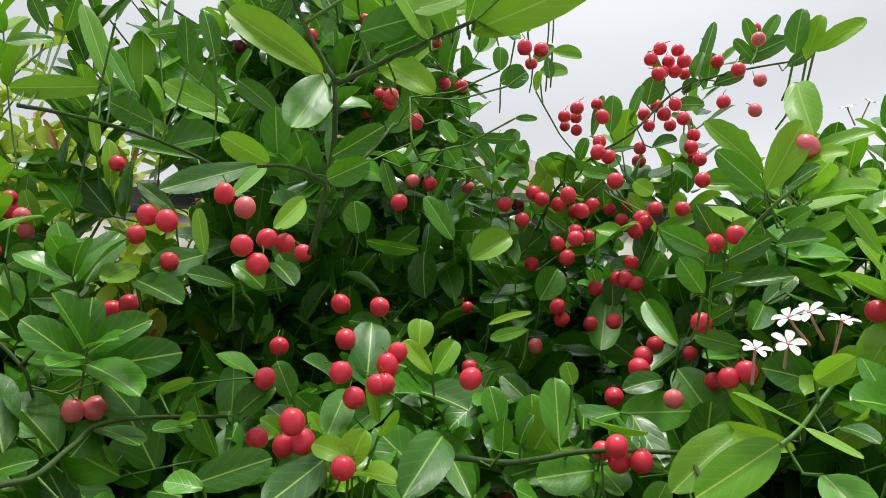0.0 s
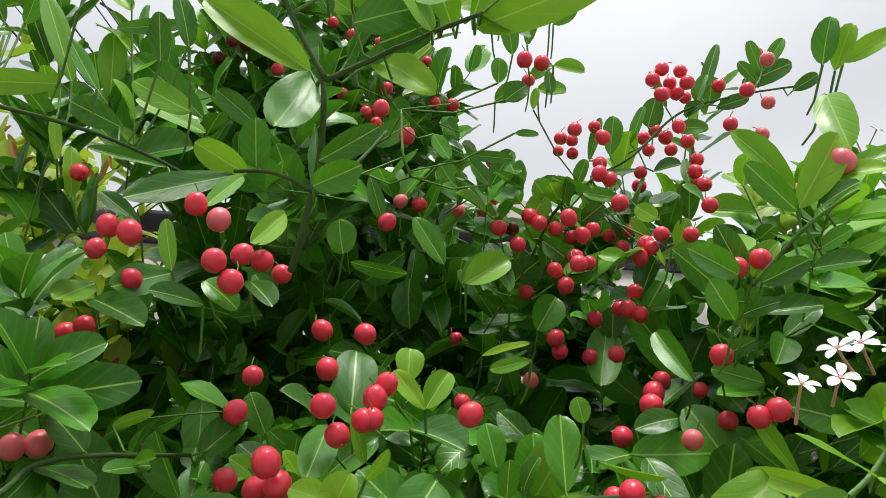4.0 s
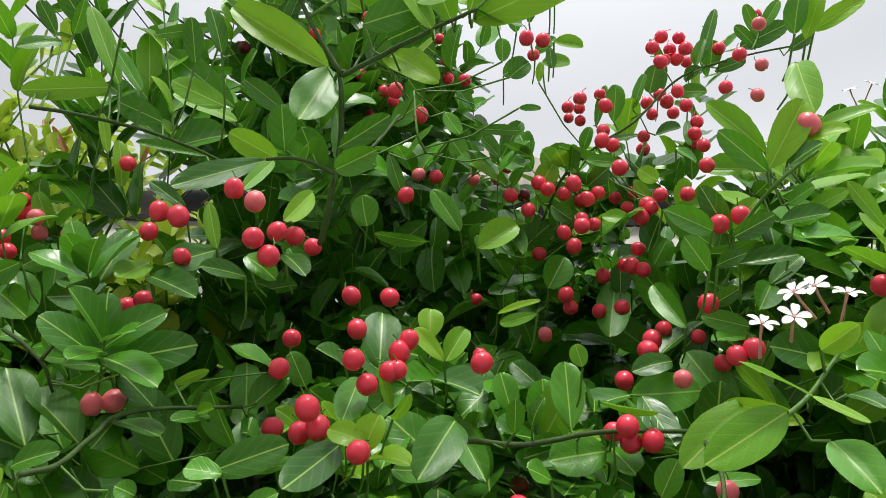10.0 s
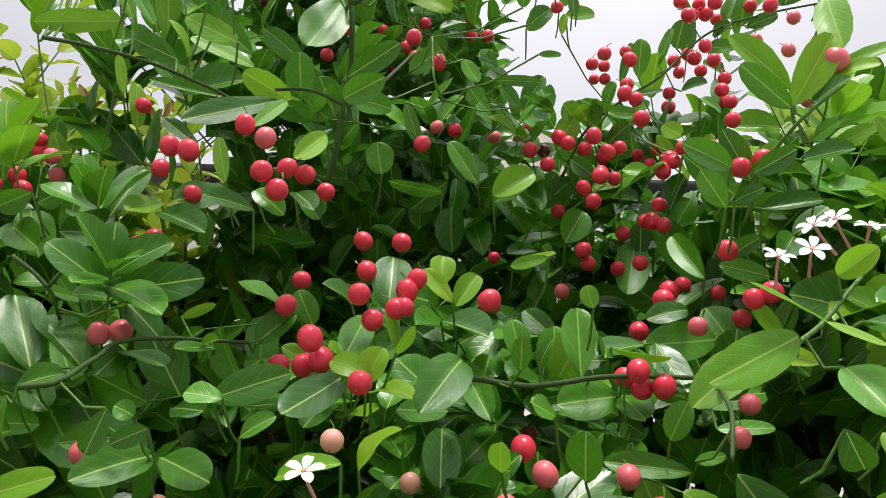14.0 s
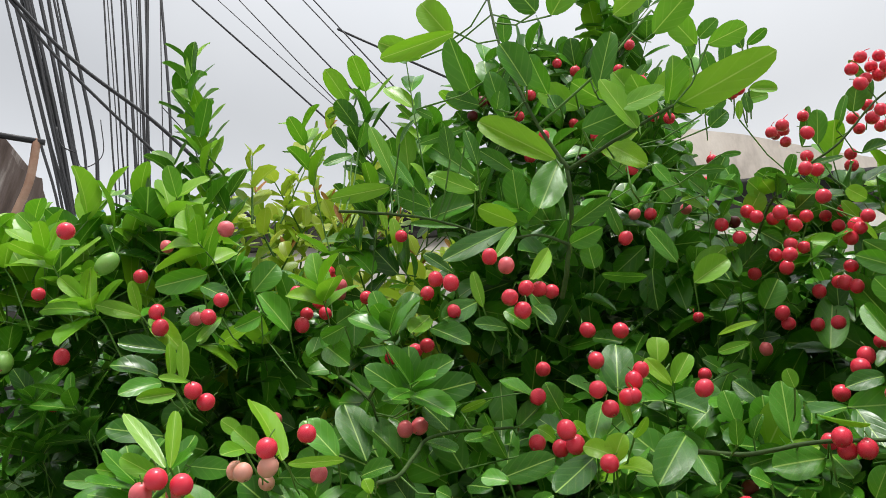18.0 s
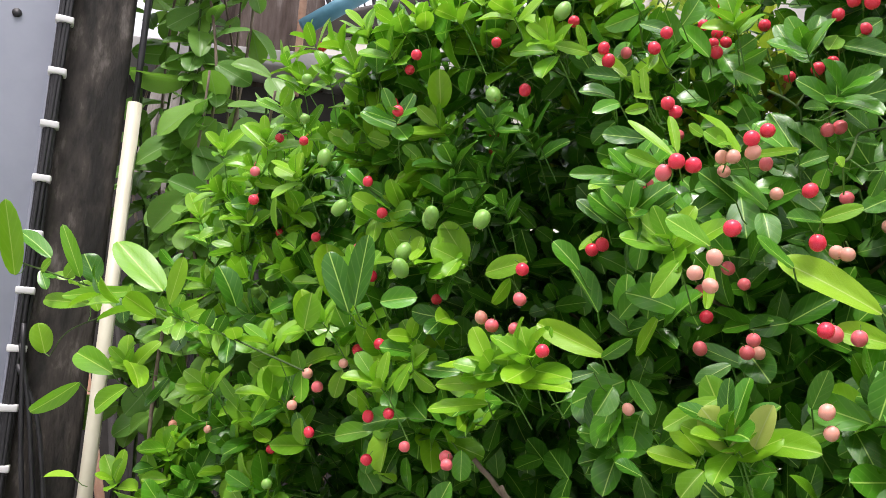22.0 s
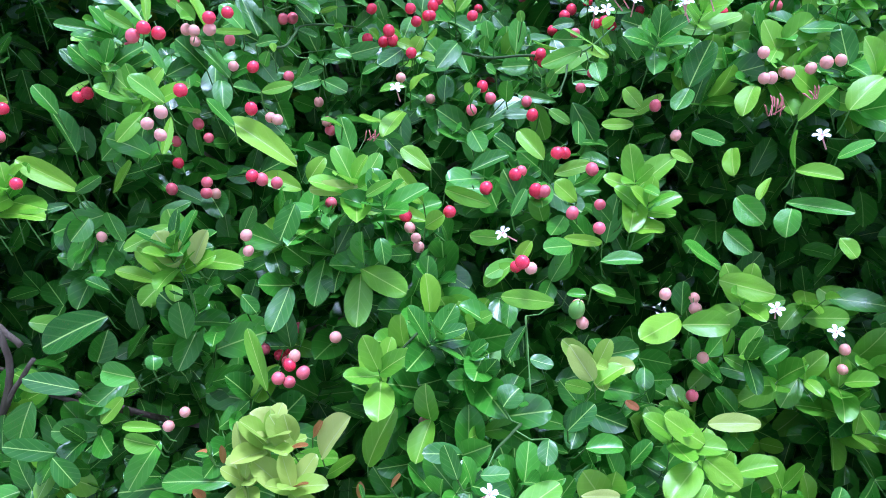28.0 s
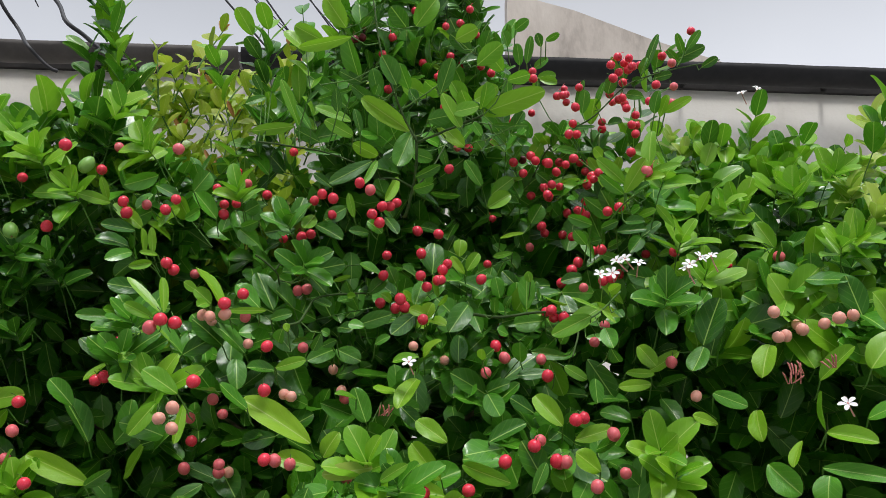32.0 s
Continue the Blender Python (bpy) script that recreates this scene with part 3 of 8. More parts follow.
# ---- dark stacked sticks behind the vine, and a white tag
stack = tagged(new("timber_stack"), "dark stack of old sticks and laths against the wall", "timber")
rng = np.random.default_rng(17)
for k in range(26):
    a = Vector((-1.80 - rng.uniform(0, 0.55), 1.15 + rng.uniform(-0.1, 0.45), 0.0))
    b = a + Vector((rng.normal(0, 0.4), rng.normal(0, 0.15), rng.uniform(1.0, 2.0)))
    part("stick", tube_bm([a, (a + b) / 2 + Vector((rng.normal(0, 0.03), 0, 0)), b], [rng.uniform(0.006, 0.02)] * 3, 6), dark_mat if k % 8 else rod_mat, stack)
tag_ob = tagged(new("white_tag"), "small white plastic plate hung among the sticks", "plate")
part("plate", box_bm((0.085, 0.012, 0.105), (0, 0, 0), 0.004), tag_mat, tag_ob)
part("clip", box_bm((0.02, 0.014, 0.03), (0.0, -0.004, 0.06), 0.003), tie_mat, tag_ob)
for k, wd in enumerate((0.055, 0.04, 0.05)):
    part("mark", box_bm((wd, 0.002, 0.006), (-0.005, -0.0075, 0.02 - 0.02 * k), 0), gutter_grey_mat, tag_ob)
tag_ob.matrix_basis = pose(-1.85, 0.95, 1.66, 4, 6, 58)


def cables(name, label, *bundles):
    ob = tagged(new(name), label, "cable")
    for pts, r in itertools.chain(*bundles):
        line = curve_points(pts, 7)
        part("cable", tube_bm(line, [r] * len(line), 6), cable_mat, ob)


cables("cable_fan", "fan of black overhead cables running up from the roof", (
    (((-7.02, 4.09, 8.76), (-6.41, 4.93, 6.49), (-5.97, 5.41, 5.05), (-4.61, 6.85, -0.10)), 0.0150),
    (((-7.04, 4.18, 8.86), (-6.41, 5.04, 6.55), (-6.01, 5.49, 5.08), (-4.63, 6.93, -0.10)), 0.0150),
    (((-7.09, 4.23, 8.93), (-6.46, 5.09, 6.59), (-6.01, 5.57, 5.12), (-4.62, 7.01, -0.10)), 0.0220),
    (((-7.14, 4.34, 9.05), (-6.49, 5.20, 6.67), (-6.08, 5.64, 5.16), (-4.68, 7.09, -0.10)), 0.0220),
    (((-7.06, 4.34, 9.01), (-6.42, 5.18, 6.64), (-6.03, 5.60, 5.13), (-4.63, 7.04, -0.10)), 0.0220),
    (((-7.01, 4.37, 9.03), (-6.38, 5.19, 6.64), (-6.00, 5.61, 5.13), (-4.61, 7.03, -0.10)), 0.0220),
    (((-6.92, 4.32, 8.94), (-6.34, 5.08, 6.56), (-5.92, 5.54, 5.09), (-4.53, 6.95, -0.10)), 0.0150),
), (
    (((-6.93, 4.45, 9.06), (-6.31, 5.24, 6.65), (-5.91, 5.65, 5.14), (-4.52, 7.05, -0.10)), 0.0220),
    (((-6.93, 4.47, 9.09), (-6.33, 5.24, 6.65), (-5.90, 5.68, 5.15), (-4.50, 7.08, -0.10)), 0.0150),
    (((-6.96, 4.60, 9.23), (-6.38, 5.34, 6.73), (-5.98, 5.75, 5.19), (-4.57, 7.16, -0.10)), 0.0220),
    (((-6.75, 4.49, 9.03), (-6.13, 5.26, 6.61), (-5.79, 5.61, 5.09), (-4.40, 6.97, -0.10)), 0.0150),
    (((-6.96, 4.70, 9.32), (-6.35, 5.45, 6.79), (-5.99, 5.82, 5.22), (-4.57, 7.22, -0.10)), 0.0110),
    (((-6.92, 4.71, 9.32), (-6.24, 5.52, 6.80), (-5.91, 5.86, 5.22), (-4.49, 7.23, -0.10)), 0.0220),
))
cables("cable_fan", "second fan of thin black cables running up from the roof", (
    (((-6.68, 5.24, 9.72), (-6.21, 5.76, 6.94), (-5.89, 6.06, 5.16), (-5.09, 6.80, -0.10)), 0.0110),
    (((-6.50, 5.13, 9.54), (-6.02, 5.66, 6.82), (-5.74, 5.93, 5.07), (-4.95, 6.65, -0.10)), 0.0070),
    (((-6.73, 5.38, 9.88), (-6.23, 5.92, 7.05), (-5.90, 6.23, 5.23), (-5.09, 6.96, -0.10)), 0.0110),
    (((-6.51, 5.37, 9.77), (-6.06, 5.85, 6.95), (-5.79, 6.09, 5.15), (-5.00, 6.81, -0.10)), 0.0110),
    (((-6.35, 5.27, 9.61), (-5.87, 5.77, 6.85), (-5.58, 6.04, 5.09), (-4.81, 6.72, -0.10)), 0.0190),
    (((-6.29, 5.32, 9.63), (-5.83, 5.79, 6.85), (-5.60, 6.01, 5.08), (-4.82, 6.69, -0.10)), 0.0070),
    (((-6.53, 5.64, 10.04), (-6.08, 6.09, 7.11), (-5.82, 6.32, 5.25), (-5.03, 7.02, -0.10)), 0.0070),
), (
    (((-6.33, 5.51, 9.82), (-5.89, 5.95, 6.96), (-5.58, 6.22, 5.16), (-4.80, 6.88, -0.10)), 0.0190),
    (((-6.22, 5.52, 9.78), (-5.80, 5.93, 6.93), (-5.53, 6.17, 5.13), (-4.76, 6.82, -0.10)), 0.0110),
    (((-6.21, 5.57, 9.83), (-5.83, 5.94, 6.94), (-5.54, 6.20, 5.15), (-4.77, 6.86, -0.10)), 0.0190),
    (((-6.21, 5.73, 9.99), (-5.71, 6.20, 7.07), (-5.54, 6.34, 5.20), (-4.77, 6.99, -0.10)), 0.0190),
    (((-6.16, 5.72, 9.95), (-5.75, 6.11, 7.02), (-5.45, 6.36, 5.20), (-4.68, 6.99, -0.10)), 0.0070),
))
cables("slack_cable", "slack black cables crossing in front of the cable fans", (
    (((-4.76, 2.72, 6.15), (-4.31, 3.32, 5.61), (-3.82, 3.83, 5.24), (-3.49, 4.11, 4.93), (-3.27, 4.27, 4.72), (-3.04, 4.08, 4.42), (-2.94, 4.15, 4.35), (-2.84, 4.21, 4.27), (-2.75, 4.26, 4.23), (-2.67, 4.31, 4.22)), 0.0160),
    (((-4.69, 2.84, 6.04), (-4.37, 3.26, 5.58), (-4.04, 3.62, 5.22), (-3.69, 3.94, 4.86), (-3.53, 4.07, 4.55), (-3.44, 4.15, 4.41), (-3.22, 3.96, 4.17), (-3.15, 4.01, 4.09), (-3.08, 4.05, 4.03), (-3.04, 4.08, 4.02)), 0.0140),
    (((-3.76, 3.88, 5.37), (-3.57, 4.05, 5.13), (-3.44, 4.15, 4.80), (-3.36, 4.21, 4.63)), 0.0050),
    (((-4.07, 3.60, 5.11), (-4.01, 3.65, 4.80), (-4.09, 3.57, 4.65), (-4.15, 3.51, 4.81)), 0.0040),
    (((-4.25, 3.39, 4.93), (-4.21, 3.44, 4.79), (-4.14, 3.52, 4.76)), 0.0060),
))
cables("overhead_wire", "thin dark overhead wires crossing the pale sky", (
    (((-4.41, 4.51, 7.47), (-3.08, 5.44, 6.19), (-1.92, 5.91, 4.92), (2.50, 7.43, -0.10)), 0.0100),
    (((-4.01, 4.84, 7.60), (-2.88, 5.54, 6.27), (-2.26, 5.80, 5.64), (3.45, 8.19, -0.10)), 0.0060),
    (((-3.83, 4.98, 7.73), (-2.61, 5.66, 6.27), (-2.10, 5.85, 5.57), (2.05, 7.43, -0.10)), 0.0090),
    (((-3.64, 5.11, 8.01), (-2.29, 5.79, 6.32), (-2.03, 5.88, 6.03), (3.36, 7.72, -0.10)), 0.0070),
    (((-3.53, 5.18, 8.03), (-2.13, 5.84, 6.21), (-1.77, 5.95, 5.73), (2.61, 7.29, -0.10)), 0.0080),
    (((-3.10, 5.43, 7.44), (-1.45, 6.03, 6.51), (-0.95, 6.12, 5.99), (5.10, 7.20, -0.10)), 0.0130),
    (((-4.20, 4.70, 7.55), (-2.98, 5.49, 6.33), (-2.31, 5.78, 5.71), (3.97, 8.51, -0.10)), 0.0050),
))

# ---------------------------------------------------------------- the hedge
shrub = tagged(new("karanda_shrub"), "dense glossy green evergreen fruiting shrub with red and pink berries", "shrub")
shrub.location = (0, 0.75, 0)
SH = Vector((0, 0.75, 0))
rng = np.random.default_rng(11)
# how far ahead the leafy face stands, by place along the hedge (rows) and height (columns)
ALONG = np.array((-1.3, -1.05, -0.8, -0.55, -0.3, -0.1, 0.1, 0.3, 0.5, 0.8))
HEIGHT = np.array((0.9, 1.1, 1.25, 1.4, 1.55, 1.7, 1.85, 2.0, 2.15))
FRONT = (
    (0.44, 0.45, 0.48, 0.5, 0.48, 0.45, 0.44, 0.43, 0.43),
    (0.45, 0.44, 0.44, 0.43, 0.44, 0.44, 0.42, 0.42, 0.43),
    (0.49, 0.47, 0.37, 0.37, 0.39, 0.38, 0.37, 0.41, 0.43),
    (0.41, 0.41, 0.36, 0.36, 0.37, 0.4, 0.39, 0.44, 0.46),
    (0.32, 0.3, 0.35, 0.36, 0.36, 0.46, 0.55, 0.57, 0.55),
    (0.22, 0.29, 0.32, 0.35, 0.43, 0.52, 0.6, 0.62, 0.74),
    (0.2, 0.13, 0.26, 0.31, 0.46, 0.52, 0.64, 0.67, 0.75),
    (0.26, 0.33, 0.34, 0.36, 0.4, 0.43, 0.53, 0.7, 0.72),
    (0.26, 0.35, 0.41, 0.31, 0.3, 0.44, 0.59, 0.66, 0.7),
    (0.31, 0.3, 0.33, 0.34, 0.39, 0.42, 0.48, 0.59, 0.6),
)
FRONT = np.array(FRONT)


def front(x, z):
    i = int(np.clip(np.searchsorted(ALONG, x) - 1, 0, len(ALONG) - 2))
    j = int(np.clip(np.searchsorted(HEIGHT, z) - 1, 0, len(HEIGHT) - 2))
    a = np.clip((x - ALONG[i]) / (ALONG[i + 1] - ALONG[i]), 0, 1)
    b = np.clip((z - HEIGHT[j]) / (HEIGHT[j + 1] - HEIGHT[j]), 0, 1)
    y = FRONT[i, j] * (1 - a) * (1 - b) + FRONT[i + 1, j] * a * (1 - b) + FRONT[i, j + 1] * (1 - a) * b + FRONT[i + 1, j + 1] * a * b
    return float(y) + max(0.0, -1.38 - x) * 1.5 + max(0.0, x - 1.2)


TOP_X = (-1.6, -1.25, -0.95, -0.6, -0.5, -0.44, -0.36, -0.28, -0.20, -0.10, 0.0, 0.05, 0.09, 0.13, 0.2, 0.35, 0.5, 0.8, 1.4)
TOP_Z = (1.35, 1.66, 1.83, 1.93, 1.92, 1.88, 1.88, 2.08, 2.28, 2.44, 2.46, 2.34, 2.12, 1.99, 1.97, 1.98, 1.92, 1.91, 1.87)


def top(x):
    return float(np.interp(x, TOP_X, TOP_Z))


def sprig(base, way, length, pairs, size, out, young, rng):
    """A shoot with opposite pairs of leaves; adds to out (old) and young lists, returns its line."""
    way = np.array(way, float)
    way /= np.linalg.norm(way)
    ref = np.array((0, 0, 1.0)) if abs(way[2]) < 0.9 else np.array((0, -1.0, 0))
    side = np.cross(way, ref)
    side /= np.linalg.norm(side)
    other = np.cross(side, way)
    roll = rng.uniform(0, math.pi)
    pts = []
    for i in range(pairs + 1):
        t = i / pairs
        p = np.array(base) + way * length * t + np.array((0, 0, -0.03 * length * t * t))
        pts.append(p)
        if i == 0:
            continue
        roll += math.pi / 2 + rng.normal(0, 0.25)
        d = side * math.cos(roll) + other * math.sin(roll)
        for s in (1, -1):
            spread = rng.uniform(0.7, 1.3) if i < pairs else rng.uniform(0.45, 0.8)
            w = d * s * spread + way * rng.uniform(0.35, 0.8) + rng.normal(0, 0.14, 3)
            w[2] += rng.uniform(-0.1, 0.35)
            up = way * 0.5 + np.array((0, -0.75, 0.55)) + rng.normal(0, 0.40, 3) - 0.25 * d * s
            ln = size * rng.uniform(0.72, 1.2) * (0.85 if i == pairs else 1)
            q = (p, w, up, ln, ln * rng.uniform(0.5, 0.66))
            (young if (young is not None and i >= pairs - 1) else out).append(q)
    return pts


old_leaves, young_leaves, inner_leaves, twig_lines = [], [], [], []


def shoot(points, step=0.019, size=0.050, fresh=0.0):
    """An upright leafy shoot along a line, its leaves in crossed pairs."""
    line = curve_points(points, 10)
    twig_lines.append([np.array(p) for p in line[::2]])
    gone, roll = 0.0, rng.uniform(0, 3)
    for a, b in zip(line, line[1:]):
        gone += (b - a).length
        if gone < step:
            continue
        gone = 0.0
        way = (b - a).normalized()
        s0 = way.orthogonal().normalized()
        roll += math.pi / 2 + rng.normal(0, 0.2)
        for k in (0, math.pi):
            d = Matrix.Rotation(roll + k, 3, way) @ s0
            w = np.array(d * 0.8 + way * rng.uniform(0.6, 1.0))
            ln = size * rng.uniform(0.8, 1.15)
            (young_leaves if rng.random() < fresh else old_leaves).append((np.array(a), w, np.array(way) * 0.7 + np.array((0, -0.5, 0.4)) + rng.normal(0, 0.2, 3), ln, ln * rng.uniform(0.45, 0.56)))


# trunks and limbs
for k, (bx, by, r) in enumerate(((-0.45, 0.95, 0.022), (-0.15, 0.9, 0.028), (0.2, 0.95, 0.026), (0.6, 0.95, 0.022))):
    line = curve_points([(bx, by, -0.02), (bx + 0.03, by, 0.5), (bx + 0.08 * (-1) ** k, by, 1.0), (bx + 0.02, by + 0.06, 1.45), (bx + 0.1 * (-1) ** k, by + 0.1, 1.75)], 6)
    tr = part("trunk", tube_bm([p - SH for p in line], np.linspace(r, 0.006, len(line)), 9), bark, shrub)
    for z0, dx, dy in ((1.0, -0.45, -0.32), (1.15, 0.38, -0.34), (1.35, -0.3, -0.2), (1.45, 0.25, -0.15)):
        p0 = line[min(len(line) - 1, int(z0 / 1.95 * len(line)))]
        limb = curve_points([p0, p0 + Vector((dx * 0.4, dy * 0.5, 0.02)), p0 + Vector((dx, dy * 0.9, 0.12))], 6)
        part("limb", tube_bm([p - SH for p in limb], np.linspace(r * 0.34, 0.0025, len(limb)), 7), bark, shrub)


# ---------------------------------------------------------------- single leaves, fruit and flowers of the hedge
LEAF_MATS = {"o": leaf_old_one, "y": leaf_young_one, "p": leaf_vivid_one, "Y": leaf_half_yellow, "r": leaf_russet, "c": leaf_cream_one}
leaf_rng = np.random.default_rng(21)
OPEN = []
# gaps at the end of the hedge through which the yellow shrub shows
for x, z in ((-0.67, 2.29), (-0.625, 2.24), (-0.58, 2.26), (-0.64, 2.18), (-0.59, 2.20), (-0.54, 2.22), (-0.63, 2.30)):
    OPEN.append(((x, 1.02, z), 0.75, 0.04))
BASES, STEMS = [], []
EXTRA = {"o": [], "y": [], "p": []}


def outward(p):
    """The open side that a place on the leafy face looks to."""
    low = p[2] < 1.42 or p[0] < -0.45
    d = np.array((0.0, -0.48, 1.34) if low else (0.04, -0.05, 1.49)) - np.array(p, float)
    return d / np.linalg.norm(d)


def spray(leaves):
    """Leaves of the outer face: base, tip, width and age."""
    for bx, by, bz, tx, ty, tz, w, age in leaves:
        OPEN.append((((bx + tx) / 2, (by + ty) / 2, (bz + tz) / 2), 0.09, 0.014 + 0.45 * w))
        BASES.append((bx, by, bz))
        facing = 0.85 * outward((bx, by, bz)) + np.array((0, 0, 0.34)) + leaf_rng.normal(0, 0.24, 3)
        if len(OPEN) > 300:
            EXTRA["y" if age in "ypc" else "o"].append(((bx, by, bz), (tx - bx, ty - by, tz - bz), facing, math.dist((bx, by, bz), (tx, ty, tz)), w))
            continue
        leaf_part(shrub, Vector((bx, by, bz)) - SH, Vector((tx, ty, tz)) - SH, facing, w, LEAF_MATS[age], kind=int(leaf_rng.integers(0, 6)))


def berry_mesh(mat, tall):
    bm = bmesh.new()
    bmesh.ops.create_uvsphere(bm, u_segments=18, v_segments=12, radius=1)
    for v in bm.verts:
        v.co.z *= tall
        if v.co.z < -0.93 * tall:
            v.co.z += 0.10
        v.co *= 1 + 0.02 * noise.noise(v.co * 2)
    me = bpy.data.meshes.new("berry")
    bm.to_mesh(me)
    bm.free()
    me.materials.append(mat)
    me.polygons.foreach_set("use_smooth", [True] * len(me.polygons))
    return me


def tip_mesh():
    bm = bmesh.new()
    bmesh.ops.create_cone(bm, cap_ends=True, segments=7, radius1=0.05, radius2=0.13, depth=0.12)
    me = bpy.data.meshes.new("tip")
    bm.to_mesh(me)
    bm.free()
    me.materials.append(stalk_mat)
    return me


BERRY = {k: [berry_mesh(m, t) for t in (1.0, 1.12)] for k, m in berry_mats.items()}
TIP = tip_mesh()
STALK = bpy.data.meshes.new("stalk")
bm = tube_bm([(0, 0, 0.95), (0.12, 0, 1.3), (0.5, 0.1, 1.75)], [0.08, 0.06, 0.07], 6)
bm.to_mesh(STALK)
bm.free()
STALK.materials.append(stem_green)
fruit_rng = np.random.default_rng(8)


def fruit(berries):
    """Berries on short stalks: place and ripeness."""
    for x, y, z, ripe in berries:
        OPEN.append(((x, y, z), 0.12, 0.020))
        r = fruit_rng.uniform(0.0072, 0.0085) * {"pale": 0.92, "green": 1.25}.get(ripe, 1.0)
        ob = new("berry", BERRY[ripe][int(fruit_rng.integers(0, 2))])
        ob.parent = shrub
        ob.matrix_basis = pose(x, y - SH.y, z, fruit_rng.uniform(-45, 30), fruit_rng.uniform(-40, 40), fruit_rng.uniform(0, 360)) @ Matrix.Diagonal((r, r, r * (1.35 if ripe == "green" else 1.0), 1))
        for nm, me, m in (("stalk", STALK, Matrix()), ("tip", TIP, Matrix.Translation((0, 0, -0.99)))):
            k = new(nm, me)
            k.parent = ob
            k.matrix_basis = m


def far_fruit(berries):
    """Berries past the nearest ones, joined."""
    by_mat = {}
    for x, y, z, ripe in berries:
        OPEN.append(((x, y, z), 0.10, 0.018))
        r = fruit_rng.uniform(0.0074, 0.0087)
        by_mat.setdefault(ripe, []).append(pose(x, y - SH.y, z, fruit_rng.uniform(-45, 30), fruit_rng.uniform(-40, 40), 0) @ Matrix.Scale(r, 4))
    for ripe, places in by_mat.items():
        bm = bmesh.new()
        for m in places:
            for k, me in enumerate((BERRY[ripe][0], STALK)):
                before = len(bm.verts)
                bm.from_mesh(me)
                bm.verts.ensure_lookup_table()
                bmesh.ops.transform(bm, matrix=m, verts=bm.verts[before:])
        tagged(link_mesh("far_berry", bm, berry_mats[ripe], shrub), "small ripe berries further along the shrub", kind="stuff")


def flower_mesh():
    bm = bmesh.new()
    for k in range(5):
        a = 2 * math.pi * k / 5
        p, f, uv = blade(7, 3, 0.7, 0.3, 0.25, 0.0)
        vs = []
        for q in p:
            x, y, z = q[0] * 0.0052, 0.0010 + q[1] * 0.0088, q[2] * 0.007 + 0.0012 * q[1]
            vs.append(bm.verts.new((x * math.cos(a) - y * math.sin(a), x * math.sin(a) + y * math.cos(a), z)))
        for face in f:
            bm.faces.new([vs[i] for i in face])
    me = bpy.data.meshes.new("flower")
    bm.to_mesh(me)
    bm.free()
    me.materials.append(petal_mat)
    me.polygons.foreach_set("use_smooth", [True] * len(me.polygons))
    return me


FLOWER = flower_mesh()
TUBE = bpy.data.meshes.new("flower_tube")
bm = tube_bm([(0, 0, 0.001), (0.001, 0.001, -0.008), (0.004, 0.004, -0.024)], [0.0011, 0.0008, 0.0010], 7)
bm.to_mesh(TUBE)
bm.free()
TUBE.materials.append(tube_mat)


def blossoms(places):
    """White five-petalled flowers on pink tubes."""
    for x, y, z in places:
        ob = new("flower", FLOWER)
        ob.parent = shrub
        ob.matrix_basis = pose(x, y - SH.y, z, 54 + fruit_rng.uniform(-24, 24), fruit_rng.uniform(-28, 28), fruit_rng.uniform(-40, 40))
        k = new("flower_tube", TUBE)
        k.parent = ob


def branch(line, r, mat=None):
    pts = [p - SH for p in curve_points(line, 8)]
    STEMS.extend(p + SH for p in pts)
    r *= 0.8
    pts = [p + Vector(noise.noise_vector(p * 60)) * r * 0.35 for p in pts]
    part("branch", tube_bm(pts, np.linspace(r, r * 0.7, len(pts)), 8), mat or (stem_dark if r > 0.0015 else stem_green), shrub)


BUD = bpy.data.meshes.new("flower_bud")
bm = tube_bm([(0, 0, 0), (0.001, 0, 0.005), (0.002, 0, 0.011), (0.002, 0.001, 0.014)], [0.0006, 0.0007, 0.0011, 0.0004], 7)
bm.to_mesh(BUD)
bm.free()
BUD.materials.append(bud_mat)


def buds(places):
    """Tufts of closed pink flower buds."""
    for x, y, z in places:
        for k in range(6):
            ob = new("flower_bud", BUD)
            ob.parent = shrub
            ob.matrix_basis = pose(x + fruit_rng.normal(0, 0.004), y - SH.y + fruit_rng.normal(0, 0.004), z, fruit_rng.uniform(-50, 40), fruit_rng.uniform(-45, 45), 0)


